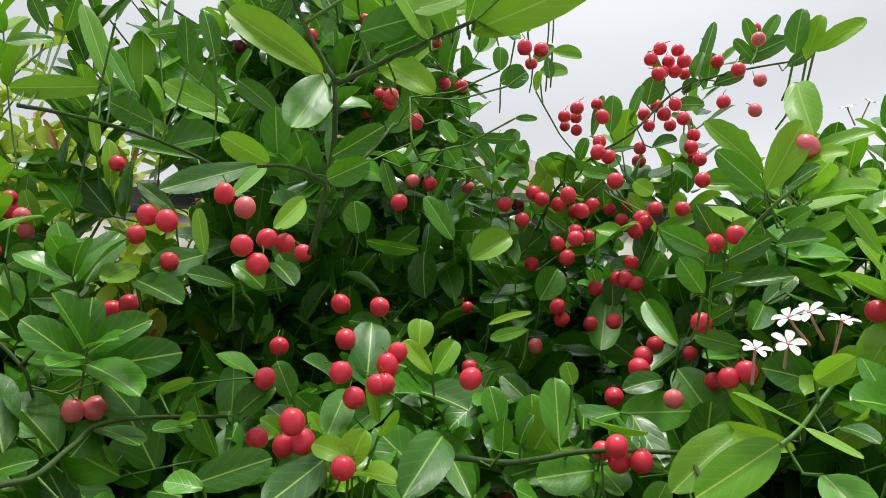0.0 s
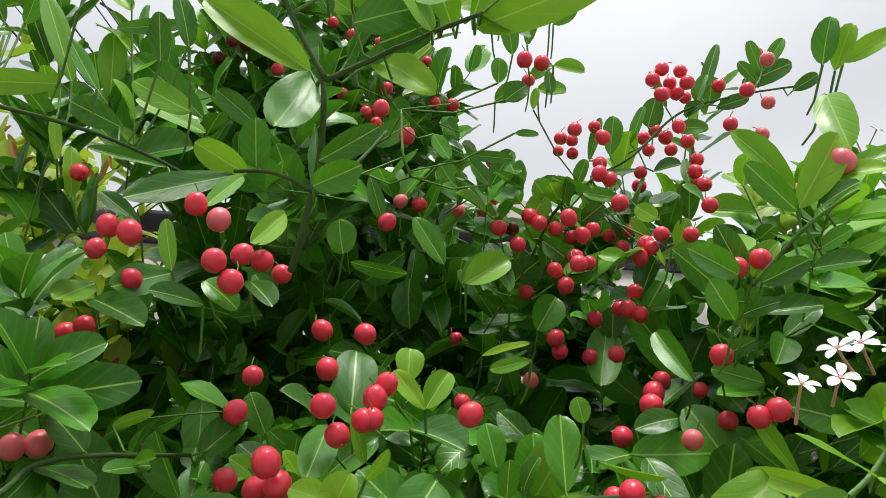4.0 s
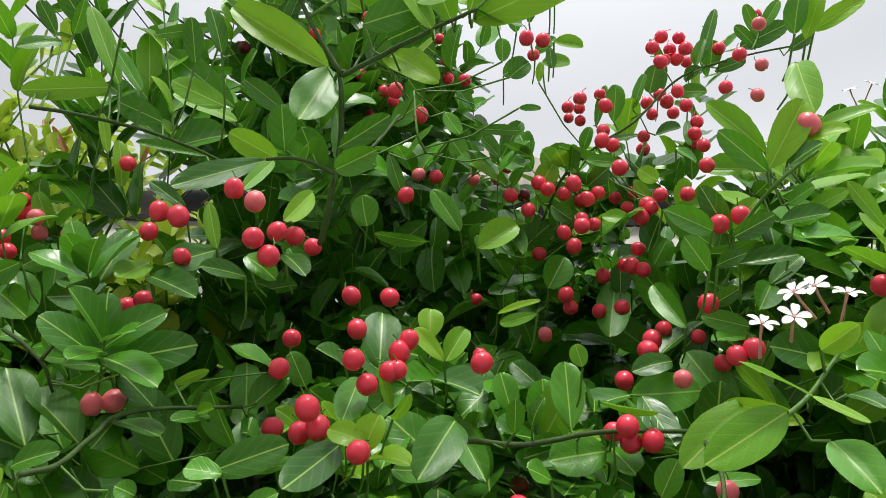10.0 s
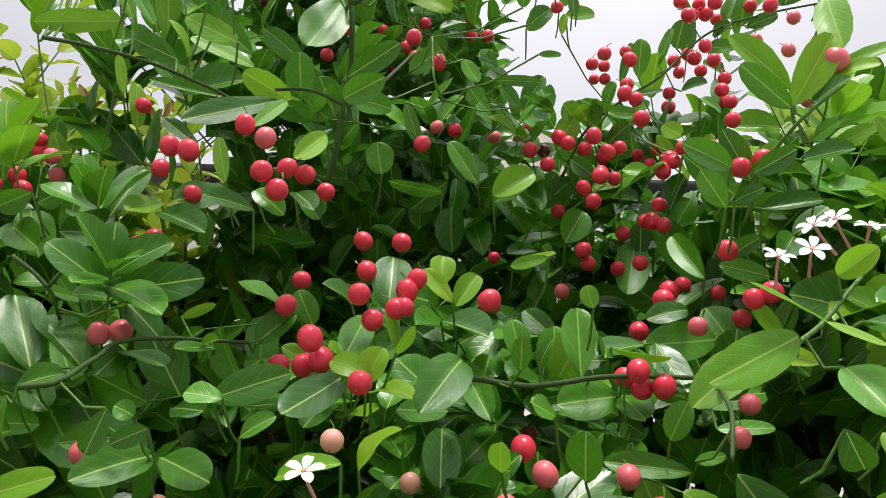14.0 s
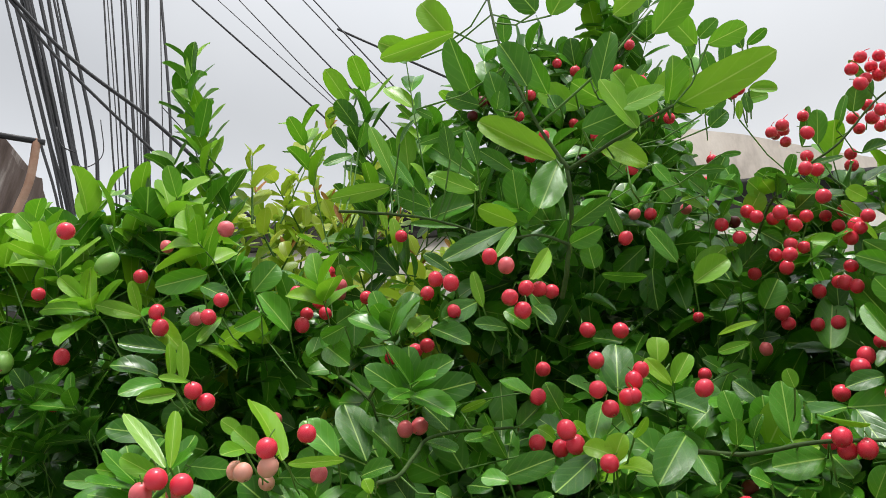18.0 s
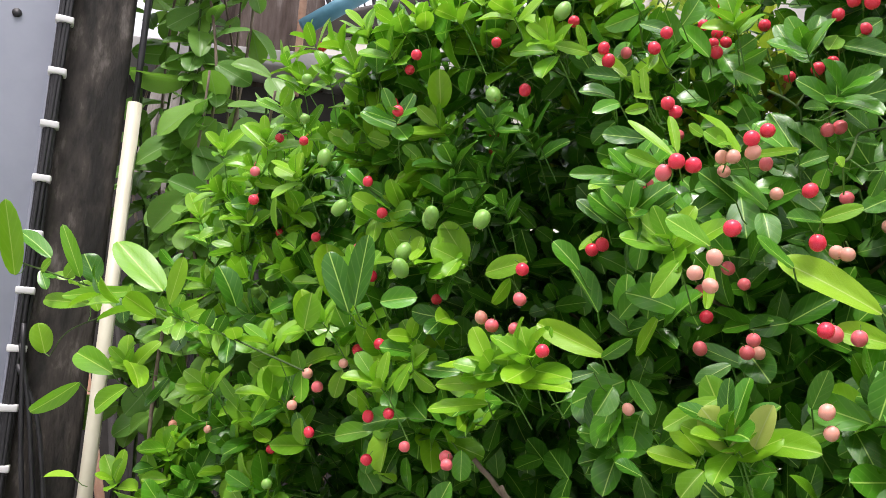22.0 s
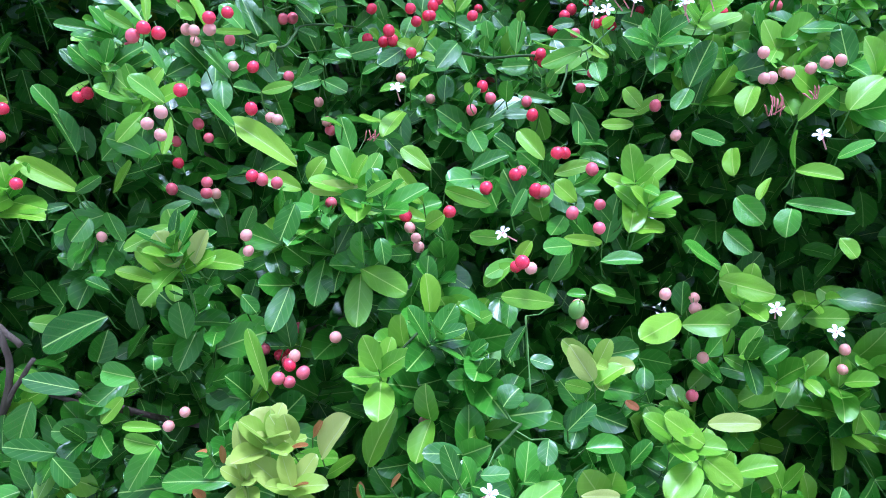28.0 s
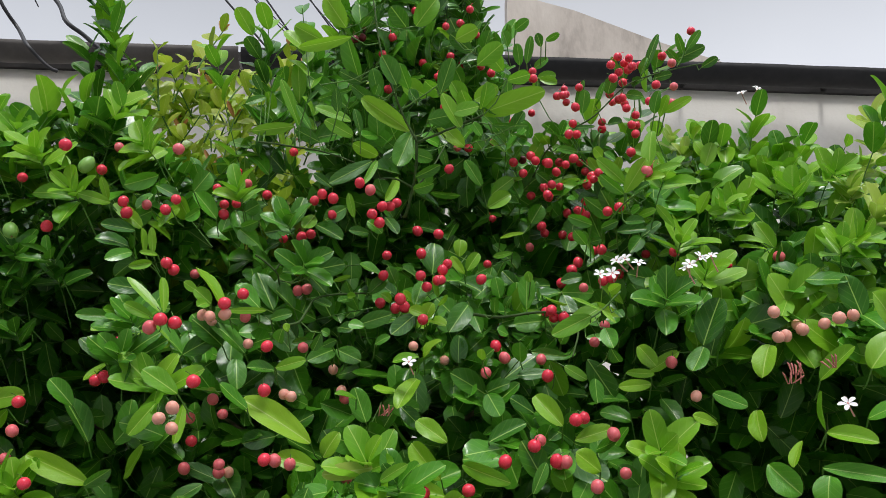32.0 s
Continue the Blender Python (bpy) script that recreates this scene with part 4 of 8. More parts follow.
spray((
    (0.416, 0.715, 2.144, 0.403, 0.700, 2.179, 0.016, "o"),
    (0.422, 0.715, 2.152, 0.445, 0.700, 2.184, 0.016, "o"),
    (0.408, 0.715, 2.128, 0.384, 0.700, 2.146, 0.014, "o"),
    (0.446, 0.715, 2.117, 0.472, 0.700, 2.128, 0.016, "o"),
))
spray((
    (-0.168, 0.298, 1.061, -0.179, 0.294, 1.132, 0.031, "c"),
    (-0.171, 0.298, 1.058, -0.174, 0.271, 1.020, 0.031, "c"),
    (-0.107, 0.281, 1.036, -0.165, 0.271, 1.031, 0.023, "c"),
    (-0.101, 0.281, 1.040, -0.029, 0.221, 1.066, 0.026, "c"),
    (-0.092, 0.274, 1.033, -0.064, 0.233, 1.010, 0.029, "c"),
    (-0.143, 0.308, 1.117, -0.165, 0.296, 1.143, 0.035, "c"),
    (-0.117, 0.303, 1.100, -0.144, 0.294, 1.142, 0.028, "c"),
    (-0.079, 0.285, 1.101, -0.048, 0.261, 1.154, 0.037, "c"),
    (-0.132, 0.365, 1.075, -0.066, 0.321, 1.092, 0.025, "y"),
    (-0.083, 0.346, 1.063, -0.043, 0.304, 1.098, 0.021, "y"),
    (-0.146, 0.358, 1.042, -0.164, 0.349, 1.078, 0.042, "y"),
    (-0.030, 0.313, 1.087, -0.004, 0.304, 1.158, 0.034, "y"),
))
spray((
    (-0.008, 0.227, 1.060, 0.009, 0.196, 1.056, 0.022, "c"),
    (-0.118, 0.305, 1.110, -0.127, 0.293, 1.144, 0.028, "c"),
    (-0.299, 0.433, 1.296, -0.327, 0.418, 1.374, 0.039, "y"),
    (-0.282, 0.363, 1.303, -0.313, 0.348, 1.341, 0.036, "c"),
    (-0.267, 0.362, 1.307, -0.247, 0.344, 1.348, 0.025, "c"),
    (-0.281, 0.416, 1.308, -0.214, 0.389, 1.308, 0.033, "y"),
    (-0.335, 0.434, 1.290, -0.363, 0.416, 1.325, 0.032, "y"),
    (-0.340, 0.429, 1.278, -0.388, 0.411, 1.290, 0.027, "y"),
    (-0.386, 0.395, 1.231, -0.467, 0.387, 1.187, 0.047, "o"),
    (-0.172, 0.386, 1.151, -0.203, 0.389, 1.228, 0.020, "y"),
    (-0.027, 0.340, 1.164, -0.044, 0.355, 1.229, 0.035, "y"),
    (-0.065, 0.403, 1.312, -0.002, 0.360, 1.286, 0.036, "y"),
))
spray((
    (-0.065, 0.402, 1.305, -0.061, 0.365, 1.240, 0.036, "y"),
    (-0.115, 0.416, 1.320, -0.119, 0.385, 1.263, 0.033, "o"),
    (-0.092, 0.410, 1.310, -0.096, 0.385, 1.282, 0.037, "o"),
    (0.030, 0.331, 1.263, 0.022, 0.328, 1.313, 0.027, "y"),
    (0.032, 0.307, 1.260, 0.072, 0.270, 1.247, 0.022, "y"),
    (0.170, 0.291, 1.290, 0.109, 0.251, 1.295, 0.022, "y"),
    (0.215, 0.273, 1.209, 0.186, 0.256, 1.246, 0.025, "c"),
    (0.220, 0.286, 1.201, 0.250, 0.290, 1.225, 0.025, "y"),
    (0.212, 0.269, 1.200, 0.179, 0.234, 1.210, 0.016, "y"),
    (0.323, 0.346, 1.279, 0.270, 0.305, 1.253, 0.035, "y"),
    (0.328, 0.352, 1.270, 0.383, 0.345, 1.275, 0.033, "y"),
    (0.368, 0.351, 1.326, 0.430, 0.339, 1.313, 0.032, "y"),
))
spray((
    (0.357, 0.334, 1.135, 0.301, 0.307, 1.169, 0.033, "y"),
    (0.365, 0.351, 1.155, 0.425, 0.344, 1.162, 0.024, "c"),
    (0.358, 0.330, 1.119, 0.393, 0.308, 1.094, 0.033, "y"),
    (0.349, 0.327, 1.113, 0.310, 0.294, 1.079, 0.039, "y"),
    (0.393, 0.332, 1.104, 0.437, 0.322, 1.121, 0.029, "y"),
    (0.330, 0.311, 1.043, 0.336, 0.305, 1.079, 0.033, "c"),
    (0.340, 0.306, 1.027, 0.342, 0.275, 0.997, 0.026, "c"),
    (0.331, 0.307, 1.032, 0.299, 0.283, 1.027, 0.023, "c"),
    (0.376, 0.300, 1.030, 0.403, 0.277, 1.017, 0.015, "c"),
    (0.132, 0.148, 1.100, 0.174, 0.181, 1.120, 0.028, "y"),
    (0.203, 0.231, 1.095, 0.248, 0.255, 1.090, 0.016, "c"),
    (0.117, 0.228, 1.182, 0.132, 0.234, 1.203, 0.030, "o"),
))
spray((
    (-0.205, 0.368, 1.040, -0.291, 0.365, 1.035, 0.034, "o"),
    (-0.716, 0.514, 1.020, -0.678, 0.489, 0.921, 0.055, "o"),
    (-0.514, 0.457, 1.101, -0.521, 0.441, 1.045, 0.043, "o"),
    (-0.531, 0.465, 0.915, -0.602, 0.469, 0.824, 0.054, "o"),
    (-0.545, 0.488, 0.901, -0.422, 0.423, 0.907, 0.044, "o"),
    (-0.430, 0.447, 0.894, -0.454, 0.435, 0.843, 0.034, "y"),
    (-0.526, 0.464, 0.937, -0.623, 0.476, 0.915, 0.020, "p"),
    (-0.315, 0.405, 0.845, -0.368, 0.405, 0.829, 0.025, "y"),
    (-0.412, 0.440, 0.813, -0.458, 0.437, 0.797, 0.029, "y"),
    (-0.315, 0.405, 0.849, -0.304, 0.380, 0.917, 0.024, "y"),
    (0.384, 0.273, 0.962, 0.382, 0.275, 1.018, 0.032, "o"),
    (-0.108, 0.310, 0.917, -0.185, 0.325, 0.919, 0.029, "o"),
))
spray((
    (-0.074, 0.309, 0.944, -0.098, 0.280, 0.889, 0.035, "o"),
    (-0.147, 0.325, 0.905, -0.204, 0.336, 0.938, 0.030, "o"),
    (0.262, 0.362, 1.381, 0.302, 0.352, 1.383, 0.033, "y"),
    (0.200, 0.390, 1.412, 0.171, 0.380, 1.434, 0.027, "y"),
    (0.009, 0.403, 1.399, -0.032, 0.421, 1.443, 0.029, "y"),
    (-0.156, 0.437, 1.411, -0.205, 0.421, 1.424, 0.027, "y"),
    (-0.069, 0.364, 1.413, -0.126, 0.345, 1.404, 0.021, "c"),
    (-0.092, 0.292, 1.121, -0.078, 0.269, 1.145, 0.011, "r"),
    (-0.119, 0.296, 1.105, -0.093, 0.272, 1.117, 0.009, "r"),
    (-0.212, 0.299, 1.097, -0.220, 0.280, 1.095, 0.007, "r"),
    (-0.193, 0.296, 1.083, -0.192, 0.280, 1.107, 0.008, "r"),
    (-0.109, 0.283, 1.065, -0.087, 0.257, 1.079, 0.009, "r"),
))
spray((
    (-0.102, 0.265, 1.016, -0.120, 0.249, 1.015, 0.009, "r"),
    (-0.029, 0.231, 1.043, -0.011, 0.201, 1.064, 0.009, "r"),
    (-0.045, 0.240, 1.035, -0.025, 0.209, 1.046, 0.009, "r"),
    (0.007, 0.208, 1.097, 0.018, 0.189, 1.116, 0.008, "r"),
    (-0.325, 0.326, 0.974, -0.282, 0.290, 0.981, 0.013, "r"),
    (-0.365, 0.347, 0.883, -0.315, 0.309, 0.897, 0.012, "r"),
    (-0.211, 0.294, 1.044, -0.219, 0.276, 1.056, 0.010, "r"),
    (0.256, 0.297, 1.185, 0.269, 0.284, 1.179, 0.009, "r"),
    (0.373, 0.304, 1.061, 0.365, 0.275, 1.038, 0.013, "r"),
    (0.305, 0.275, 0.969, 0.308, 0.247, 0.947, 0.014, "r"),
    (0.123, 0.166, 1.065, 0.135, 0.155, 1.073, 0.007, "r"),
    (-0.025, 0.232, 1.075, -0.025, 0.214, 1.098, 0.009, "r"),
))
spray((
    (-0.025, 0.594, 1.704, -0.024, 0.609, 1.761, 0.033, "o"),
    (-0.036, 0.555, 1.683, -0.041, 0.510, 1.639, 0.023, "o"),
    (0.017, 0.588, 1.691, 0.053, 0.559, 1.669, 0.032, "o"),
    (0.034, 0.543, 1.645, 0.011, 0.500, 1.600, 0.032, "o"),
    (-0.025, 0.501, 1.616, -0.015, 0.494, 1.638, 0.021, "y"),
    (-0.025, 0.520, 1.616, 0.004, 0.497, 1.609, 0.023, "y"),
    (-0.044, 0.552, 1.638, -0.065, 0.528, 1.637, 0.023, "y"),
    (-0.089, 0.591, 1.659, -0.101, 0.576, 1.669, 0.017, "y"),
    (-0.042, 0.506, 1.622, -0.068, 0.464, 1.587, 0.026, "o"),
    (-0.120, 0.494, 1.606, -0.072, 0.492, 1.621, 0.024, "o"),
    (-0.094, 0.562, 1.690, -0.132, 0.544, 1.709, 0.031, "o"),
    (-0.119, 0.565, 1.667, -0.092, 0.565, 1.692, 0.022, "o"),
))
spray((
    (-0.213, 0.526, 1.689, -0.209, 0.521, 1.714, 0.026, "o"),
    (-0.221, 0.548, 1.695, -0.242, 0.521, 1.693, 0.022, "o"),
    (-0.207, 0.520, 1.680, -0.186, 0.509, 1.685, 0.014, "y"),
    (-0.180, 0.536, 1.662, -0.201, 0.523, 1.684, 0.025, "o"),
    (-0.210, 0.546, 1.656, -0.170, 0.528, 1.640, 0.029, "o"),
    (-0.211, 0.548, 1.658, -0.206, 0.511, 1.629, 0.021, "o"),
    (-0.248, 0.504, 1.630, -0.279, 0.513, 1.688, 0.032, "o"),
    (-0.223, 0.524, 1.635, -0.261, 0.516, 1.672, 0.031, "o"),
    (-0.245, 0.488, 1.613, -0.214, 0.483, 1.621, 0.019, "o"),
    (-0.155, 0.519, 1.607, -0.129, 0.504, 1.601, 0.023, "o"),
    (-0.138, 0.533, 1.653, -0.152, 0.501, 1.642, 0.015, "o"),
    (-0.147, 0.529, 1.653, -0.130, 0.515, 1.653, 0.011, "y"),
))
spray((
    (-0.171, 0.547, 1.682, -0.144, 0.540, 1.689, 0.008, "p"),
    (0.117, 0.599, 1.637, 0.084, 0.579, 1.625, 0.025, "o"),
    (0.144, 0.578, 1.627, 0.101, 0.572, 1.621, 0.033, "o"),
    (0.152, 0.604, 1.636, 0.161, 0.570, 1.609, 0.026, "o"),
    (0.146, 0.592, 1.669, 0.179, 0.551, 1.647, 0.011, "y"),
    (0.207, 0.591, 1.698, 0.174, 0.584, 1.690, 0.020, "o"),
    (0.283, 0.722, 1.782, 0.227, 0.697, 1.742, 0.025, "o"),
    (0.200, 0.773, 1.789, 0.219, 0.795, 1.861, 0.038, "o"),
    (0.258, 0.705, 1.775, 0.236, 0.765, 1.874, 0.038, "o"),
    (0.228, 0.605, 1.731, 0.213, 0.628, 1.782, 0.020, "o"),
    (0.280, 0.684, 1.677, 0.251, 0.690, 1.742, 0.039, "o"),
    (0.268, 0.577, 1.719, 0.234, 0.582, 1.732, 0.017, "o"),
))
spray((
    (0.248, 0.593, 1.745, 0.264, 0.567, 1.748, 0.014, "o"),
    (0.193, 0.372, 1.597, 0.144, 0.352, 1.570, 0.021, "y"),
    (0.207, 0.372, 1.604, 0.168, 0.352, 1.616, 0.008, "y"),
    (0.207, 0.372, 1.604, 0.220, 0.352, 1.585, 0.005, "y"),
    (0.217, 0.372, 1.627, 0.228, 0.352, 1.632, 0.013, "y"),
    (0.224, 0.372, 1.604, 0.229, 0.352, 1.593, 0.011, "o"),
    (0.210, 0.372, 1.582, 0.216, 0.352, 1.556, 0.021, "o"),
    (0.167, 0.532, 1.586, 0.177, 0.515, 1.606, 0.019, "o"),
    (0.065, 0.747, 1.888, 0.104, 0.739, 1.917, 0.030, "y"),
    (0.047, 0.723, 1.897, 0.019, 0.704, 1.939, 0.025, "o"),
    (0.012, 0.686, 1.866, -0.036, 0.656, 1.860, 0.016, "o"),
    (-0.044, 0.654, 1.869, -0.048, 0.637, 1.894, 0.032, "o"),
))
spray((
    (-0.094, 0.537, 1.780, -0.068, 0.497, 1.743, 0.018, "o"),
    (-0.111, 0.498, 1.743, -0.134, 0.469, 1.739, 0.015, "o"),
    (-0.205, 0.552, 1.774, -0.157, 0.529, 1.744, 0.026, "o"),
    (-0.211, 0.563, 1.792, -0.216, 0.524, 1.760, 0.023, "y"),
    (-0.165, 0.586, 1.813, -0.188, 0.539, 1.777, 0.025, "o"),
    (-0.134, 0.498, 1.767, -0.144, 0.496, 1.805, 0.013, "y"),
    (-0.241, 0.545, 1.767, -0.229, 0.561, 1.823, 0.024, "o"),
    (-0.267, 0.589, 1.791, -0.286, 0.591, 1.837, 0.023, "o"),
    (-0.275, 0.593, 1.778, -0.288, 0.561, 1.764, 0.029, "o"),
    (-0.331, 0.566, 1.771, -0.292, 0.543, 1.740, 0.028, "o"),
    (-0.334, 0.591, 1.809, -0.311, 0.589, 1.821, 0.026, "o"),
    (0.080, 0.715, 1.797, 0.120, 0.689, 1.799, 0.010, "p"),
))
spray((
    (0.014, 0.640, 1.744, 0.016, 0.640, 1.774, 0.023, "y"),
    (0.028, 0.614, 1.714, 0.046, 0.617, 1.744, 0.020, "y"),
    (0.027, 0.562, 1.696, 0.006, 0.559, 1.723, 0.014, "y"),
    (-0.044, 0.538, 1.686, -0.063, 0.524, 1.697, 0.019, "o"),
    (0.134, 0.723, 1.826, 0.153, 0.713, 1.856, 0.030, "o"),
    (0.080, 0.629, 1.673, 0.073, 0.624, 1.706, 0.022, "o"),
    (0.108, 0.634, 1.692, 0.084, 0.635, 1.719, 0.020, "o"),
    (0.121, 0.586, 1.646, 0.122, 0.586, 1.700, 0.026, "o"),
    (0.031, 0.591, 1.660, 0.053, 0.547, 1.604, 0.022, "o"),
    (-0.223, 0.482, 1.911, -0.249, 0.462, 1.978, 0.018, "y"),
    (-0.230, 0.482, 1.909, -0.288, 0.462, 1.893, 0.019, "y"),
    (-0.264, 0.620, 2.014, -0.267, 0.601, 2.081, 0.026, "y"),
))
spray((
    (-0.204, 0.482, 1.904, -0.223, 0.462, 1.934, 0.015, "o"),
    (-0.164, 0.482, 1.931, -0.164, 0.462, 1.960, 0.016, "o"),
    (-0.143, 0.482, 1.969, -0.191, 0.462, 1.943, 0.011, "o"),
    (-0.187, 0.653, 2.021, -0.252, 0.615, 2.069, 0.031, "o"),
    (-0.175, 0.631, 1.985, -0.231, 0.599, 1.998, 0.024, "y"),
    (-0.115, 0.571, 1.895, -0.151, 0.543, 1.905, 0.024, "y"),
    (-0.119, 0.549, 1.878, -0.174, 0.495, 1.821, 0.022, "o"),
    (-0.147, 0.697, 2.049, -0.185, 0.668, 2.072, 0.024, "o"),
    (-0.044, 0.432, 1.872, -0.060, 0.412, 1.813, 0.031, "o"),
    (-0.036, 0.432, 1.805, -0.000, 0.412, 1.814, 0.016, "o"),
    (-0.038, 0.432, 1.787, -0.009, 0.412, 1.787, 0.018, "o"),
    (-0.046, 0.432, 1.875, -0.114, 0.412, 1.919, 0.027, "y"),
))
spray((
    (0.010, 0.432, 1.871, 0.032, 0.412, 1.881, 0.012, "p"),
    (-0.006, 0.432, 1.888, 0.032, 0.412, 1.843, 0.023, "y"),
    (-0.022, 0.432, 1.886, -0.010, 0.412, 1.902, 0.009, "o"),
    (-0.014, 0.432, 1.878, 0.016, 0.412, 1.889, 0.011, "o"),
    (-0.112, 0.551, 1.879, -0.124, 0.511, 1.826, 0.012, "y"),
    (-0.081, 0.571, 1.858, -0.091, 0.521, 1.802, 0.018, "y"),
    (-0.182, 0.550, 1.834, -0.209, 0.533, 1.852, 0.015, "o"),
    (-0.176, 0.563, 1.896, -0.225, 0.530, 1.890, 0.010, "o"),
    (-0.277, 0.585, 1.920, -0.281, 0.569, 1.953, 0.012, "y"),
    (-0.278, 0.482, 1.959, -0.301, 0.462, 1.939, 0.013, "o"),
    (-0.285, 0.482, 1.969, -0.293, 0.462, 1.987, 0.013, "o"),
    (-0.270, 0.482, 1.968, -0.255, 0.462, 1.985, 0.015, "o"),
))
spray((
    (-0.164, 0.435, 1.441, -0.254, 0.417, 1.497, 0.036, "p"),
    (-0.149, 0.446, 1.424, -0.130, 0.441, 1.456, 0.024, "p"),
    (-0.351, 0.376, 1.504, -0.396, 0.358, 1.546, 0.034, "y"),
    (-0.295, 0.311, 1.493, -0.331, 0.291, 1.519, 0.027, "y"),
    (-0.375, 0.454, 1.569, -0.448, 0.454, 1.608, 0.032, "y"),
    (-0.416, 0.450, 1.394, -0.384, 0.431, 1.434, 0.032, "y"),
    (-0.423, 0.377, 1.388, -0.499, 0.358, 1.422, 0.028, "y"),
    (-0.550, 0.387, 1.359, -0.643, 0.371, 1.372, 0.031, "y"),
    (-0.545, 0.386, 1.356, -0.641, 0.370, 1.345, 0.019, "y"),
))
spray((
    (-0.521, 0.368, 1.352, -0.451, 0.348, 1.353, 0.029, "y"),
    (-0.576, 0.390, 1.326, -0.653, 0.373, 1.315, 0.024, "y"),
    (-0.542, 0.374, 1.362, -0.531, 0.354, 1.393, 0.037, "y"),
    (-0.332, 0.428, 1.274, -0.350, 0.407, 1.247, 0.027, "y"),
    (-0.318, 0.426, 1.275, -0.303, 0.404, 1.255, 0.023, "y"),
))
spray((
    (-0.412, 0.428, 1.166, -0.390, 0.406, 1.211, 0.035, "o"),
    (-0.430, 0.417, 1.356, -0.441, 0.396, 1.324, 0.029, "o"),
    (-0.419, 0.443, 1.365, -0.386, 0.421, 1.327, 0.026, "o"),
    (-0.556, 0.395, 1.478, -0.567, 0.373, 1.446, 0.023, "y"),
    (-0.594, 0.398, 1.487, -0.524, 0.375, 1.496, 0.028, "y"),
    (-0.862, 0.494, 1.465, -0.876, 0.487, 1.572, 0.033, "y"),
    (-0.964, 0.465, 1.421, -0.959, 0.449, 1.476, 0.040, "y"),
    (-0.932, 0.487, 1.468, -0.942, 0.477, 1.554, 0.056, "y"),
    (-1.178, 0.488, 1.489, -1.140, 0.460, 1.536, 0.044, "y"),
    (-1.315, 0.452, 1.478, -1.445, 0.432, 1.571, 0.063, "y"),
    (-1.713, 0.452, 1.554, -1.831, 0.432, 1.622, 0.040, "o"),
    (-1.528, 0.452, 1.496, -1.555, 0.432, 1.554, 0.050, "o"),
))
spray((
    (-1.544, 0.452, 1.455, -1.686, 0.432, 1.462, 0.033, "y"),
    (-1.685, 0.452, 1.352, -1.691, 0.432, 1.413, 0.044, "y"),
    (-1.437, 0.452, 1.322, -1.540, 0.432, 1.359, 0.048, "y"),
    (-1.546, 0.452, 1.301, -1.677, 0.432, 1.229, 0.038, "y"),
    (-1.387, 0.452, 1.301, -1.455, 0.432, 1.253, 0.042, "y"),
    (-1.392, 0.452, 1.346, -1.321, 0.432, 1.308, 0.046, "y"),
    (-1.131, 0.518, 1.100, -1.257, 0.501, 1.033, 0.044, "y"),
    (-1.302, 0.452, 1.037, -1.392, 0.432, 1.054, 0.057, "y"),
    (-1.523, 0.452, 1.122, -1.594, 0.432, 1.116, 0.025, "p"),
    (-1.384, 0.452, 1.114, -1.273, 0.432, 1.116, 0.034, "y"),
    (-0.288, 0.460, 1.224, -0.300, 0.421, 1.163, 0.034, "o"),
    (-0.226, 0.457, 1.244, -0.248, 0.445, 1.280, 0.029, "y"),
))
spray((
    (-0.198, 0.453, 1.339, -0.170, 0.423, 1.290, 0.032, "o"),
))
spray((
    (-0.362, 0.472, 1.560, -0.413, 0.454, 1.609, 0.031, "o"),
    (-0.278, 0.483, 1.564, -0.326, 0.468, 1.609, 0.028, "o"),
    (-0.430, 0.443, 1.552, -0.463, 0.430, 1.573, 0.022, "y"),
    (-0.438, 0.405, 1.542, -0.471, 0.394, 1.571, 0.021, "o"),
    (-0.474, 0.479, 1.549, -0.495, 0.458, 1.522, 0.015, "y"),
    (-0.332, 0.338, 1.484, -0.352, 0.318, 1.446, 0.021, "y"),
    (-0.309, 0.367, 1.487, -0.308, 0.347, 1.437, 0.014, "y"),
))
spray((
    (-0.069, 0.397, 1.402, -0.087, 0.404, 1.444, 0.023, "p"),
    (-0.037, 0.389, 1.398, -0.063, 0.371, 1.383, 0.017, "y"),
    (0.012, 0.431, 1.379, -0.040, 0.423, 1.385, 0.027, "p"),
    (0.015, 0.370, 1.369, 0.038, 0.350, 1.384, 0.023, "p"),
))
spray((
    (0.015, 0.414, 1.444, -0.025, 0.417, 1.471, 0.025, "y"),
    (-0.032, 0.477, 1.529, -0.052, 0.430, 1.489, 0.028, "y"),
    (-0.058, 0.464, 1.511, -0.086, 0.442, 1.511, 0.025, "y"),
    (-0.024, 0.482, 1.558, -0.003, 0.479, 1.585, 0.026, "y"),
    (-0.099, 0.472, 1.470, -0.117, 0.472, 1.516, 0.029, "o"),
    (-0.110, 0.453, 1.499, -0.134, 0.430, 1.504, 0.015, "y"),
    (-0.214, 0.419, 1.533, -0.241, 0.391, 1.534, 0.019, "o"),
    (-0.218, 0.438, 1.538, -0.177, 0.435, 1.549, 0.018, "y"),
    (-0.272, 0.434, 1.549, -0.260, 0.414, 1.509, 0.026, "o"),
    (-0.152, 0.494, 1.571, -0.178, 0.453, 1.551, 0.024, "o"),
    (-0.153, 0.508, 1.573, -0.114, 0.491, 1.555, 0.026, "o"),
    (-0.442, 0.396, 1.438, -0.470, 0.379, 1.491, 0.033, "o"),
))
spray((
    (-0.423, 0.366, 1.386, -0.383, 0.347, 1.406, 0.016, "o"),
    (-0.437, 0.378, 1.370, -0.473, 0.358, 1.355, 0.014, "o"),
    (-0.311, 0.456, 1.387, -0.343, 0.435, 1.364, 0.023, "o"),
))
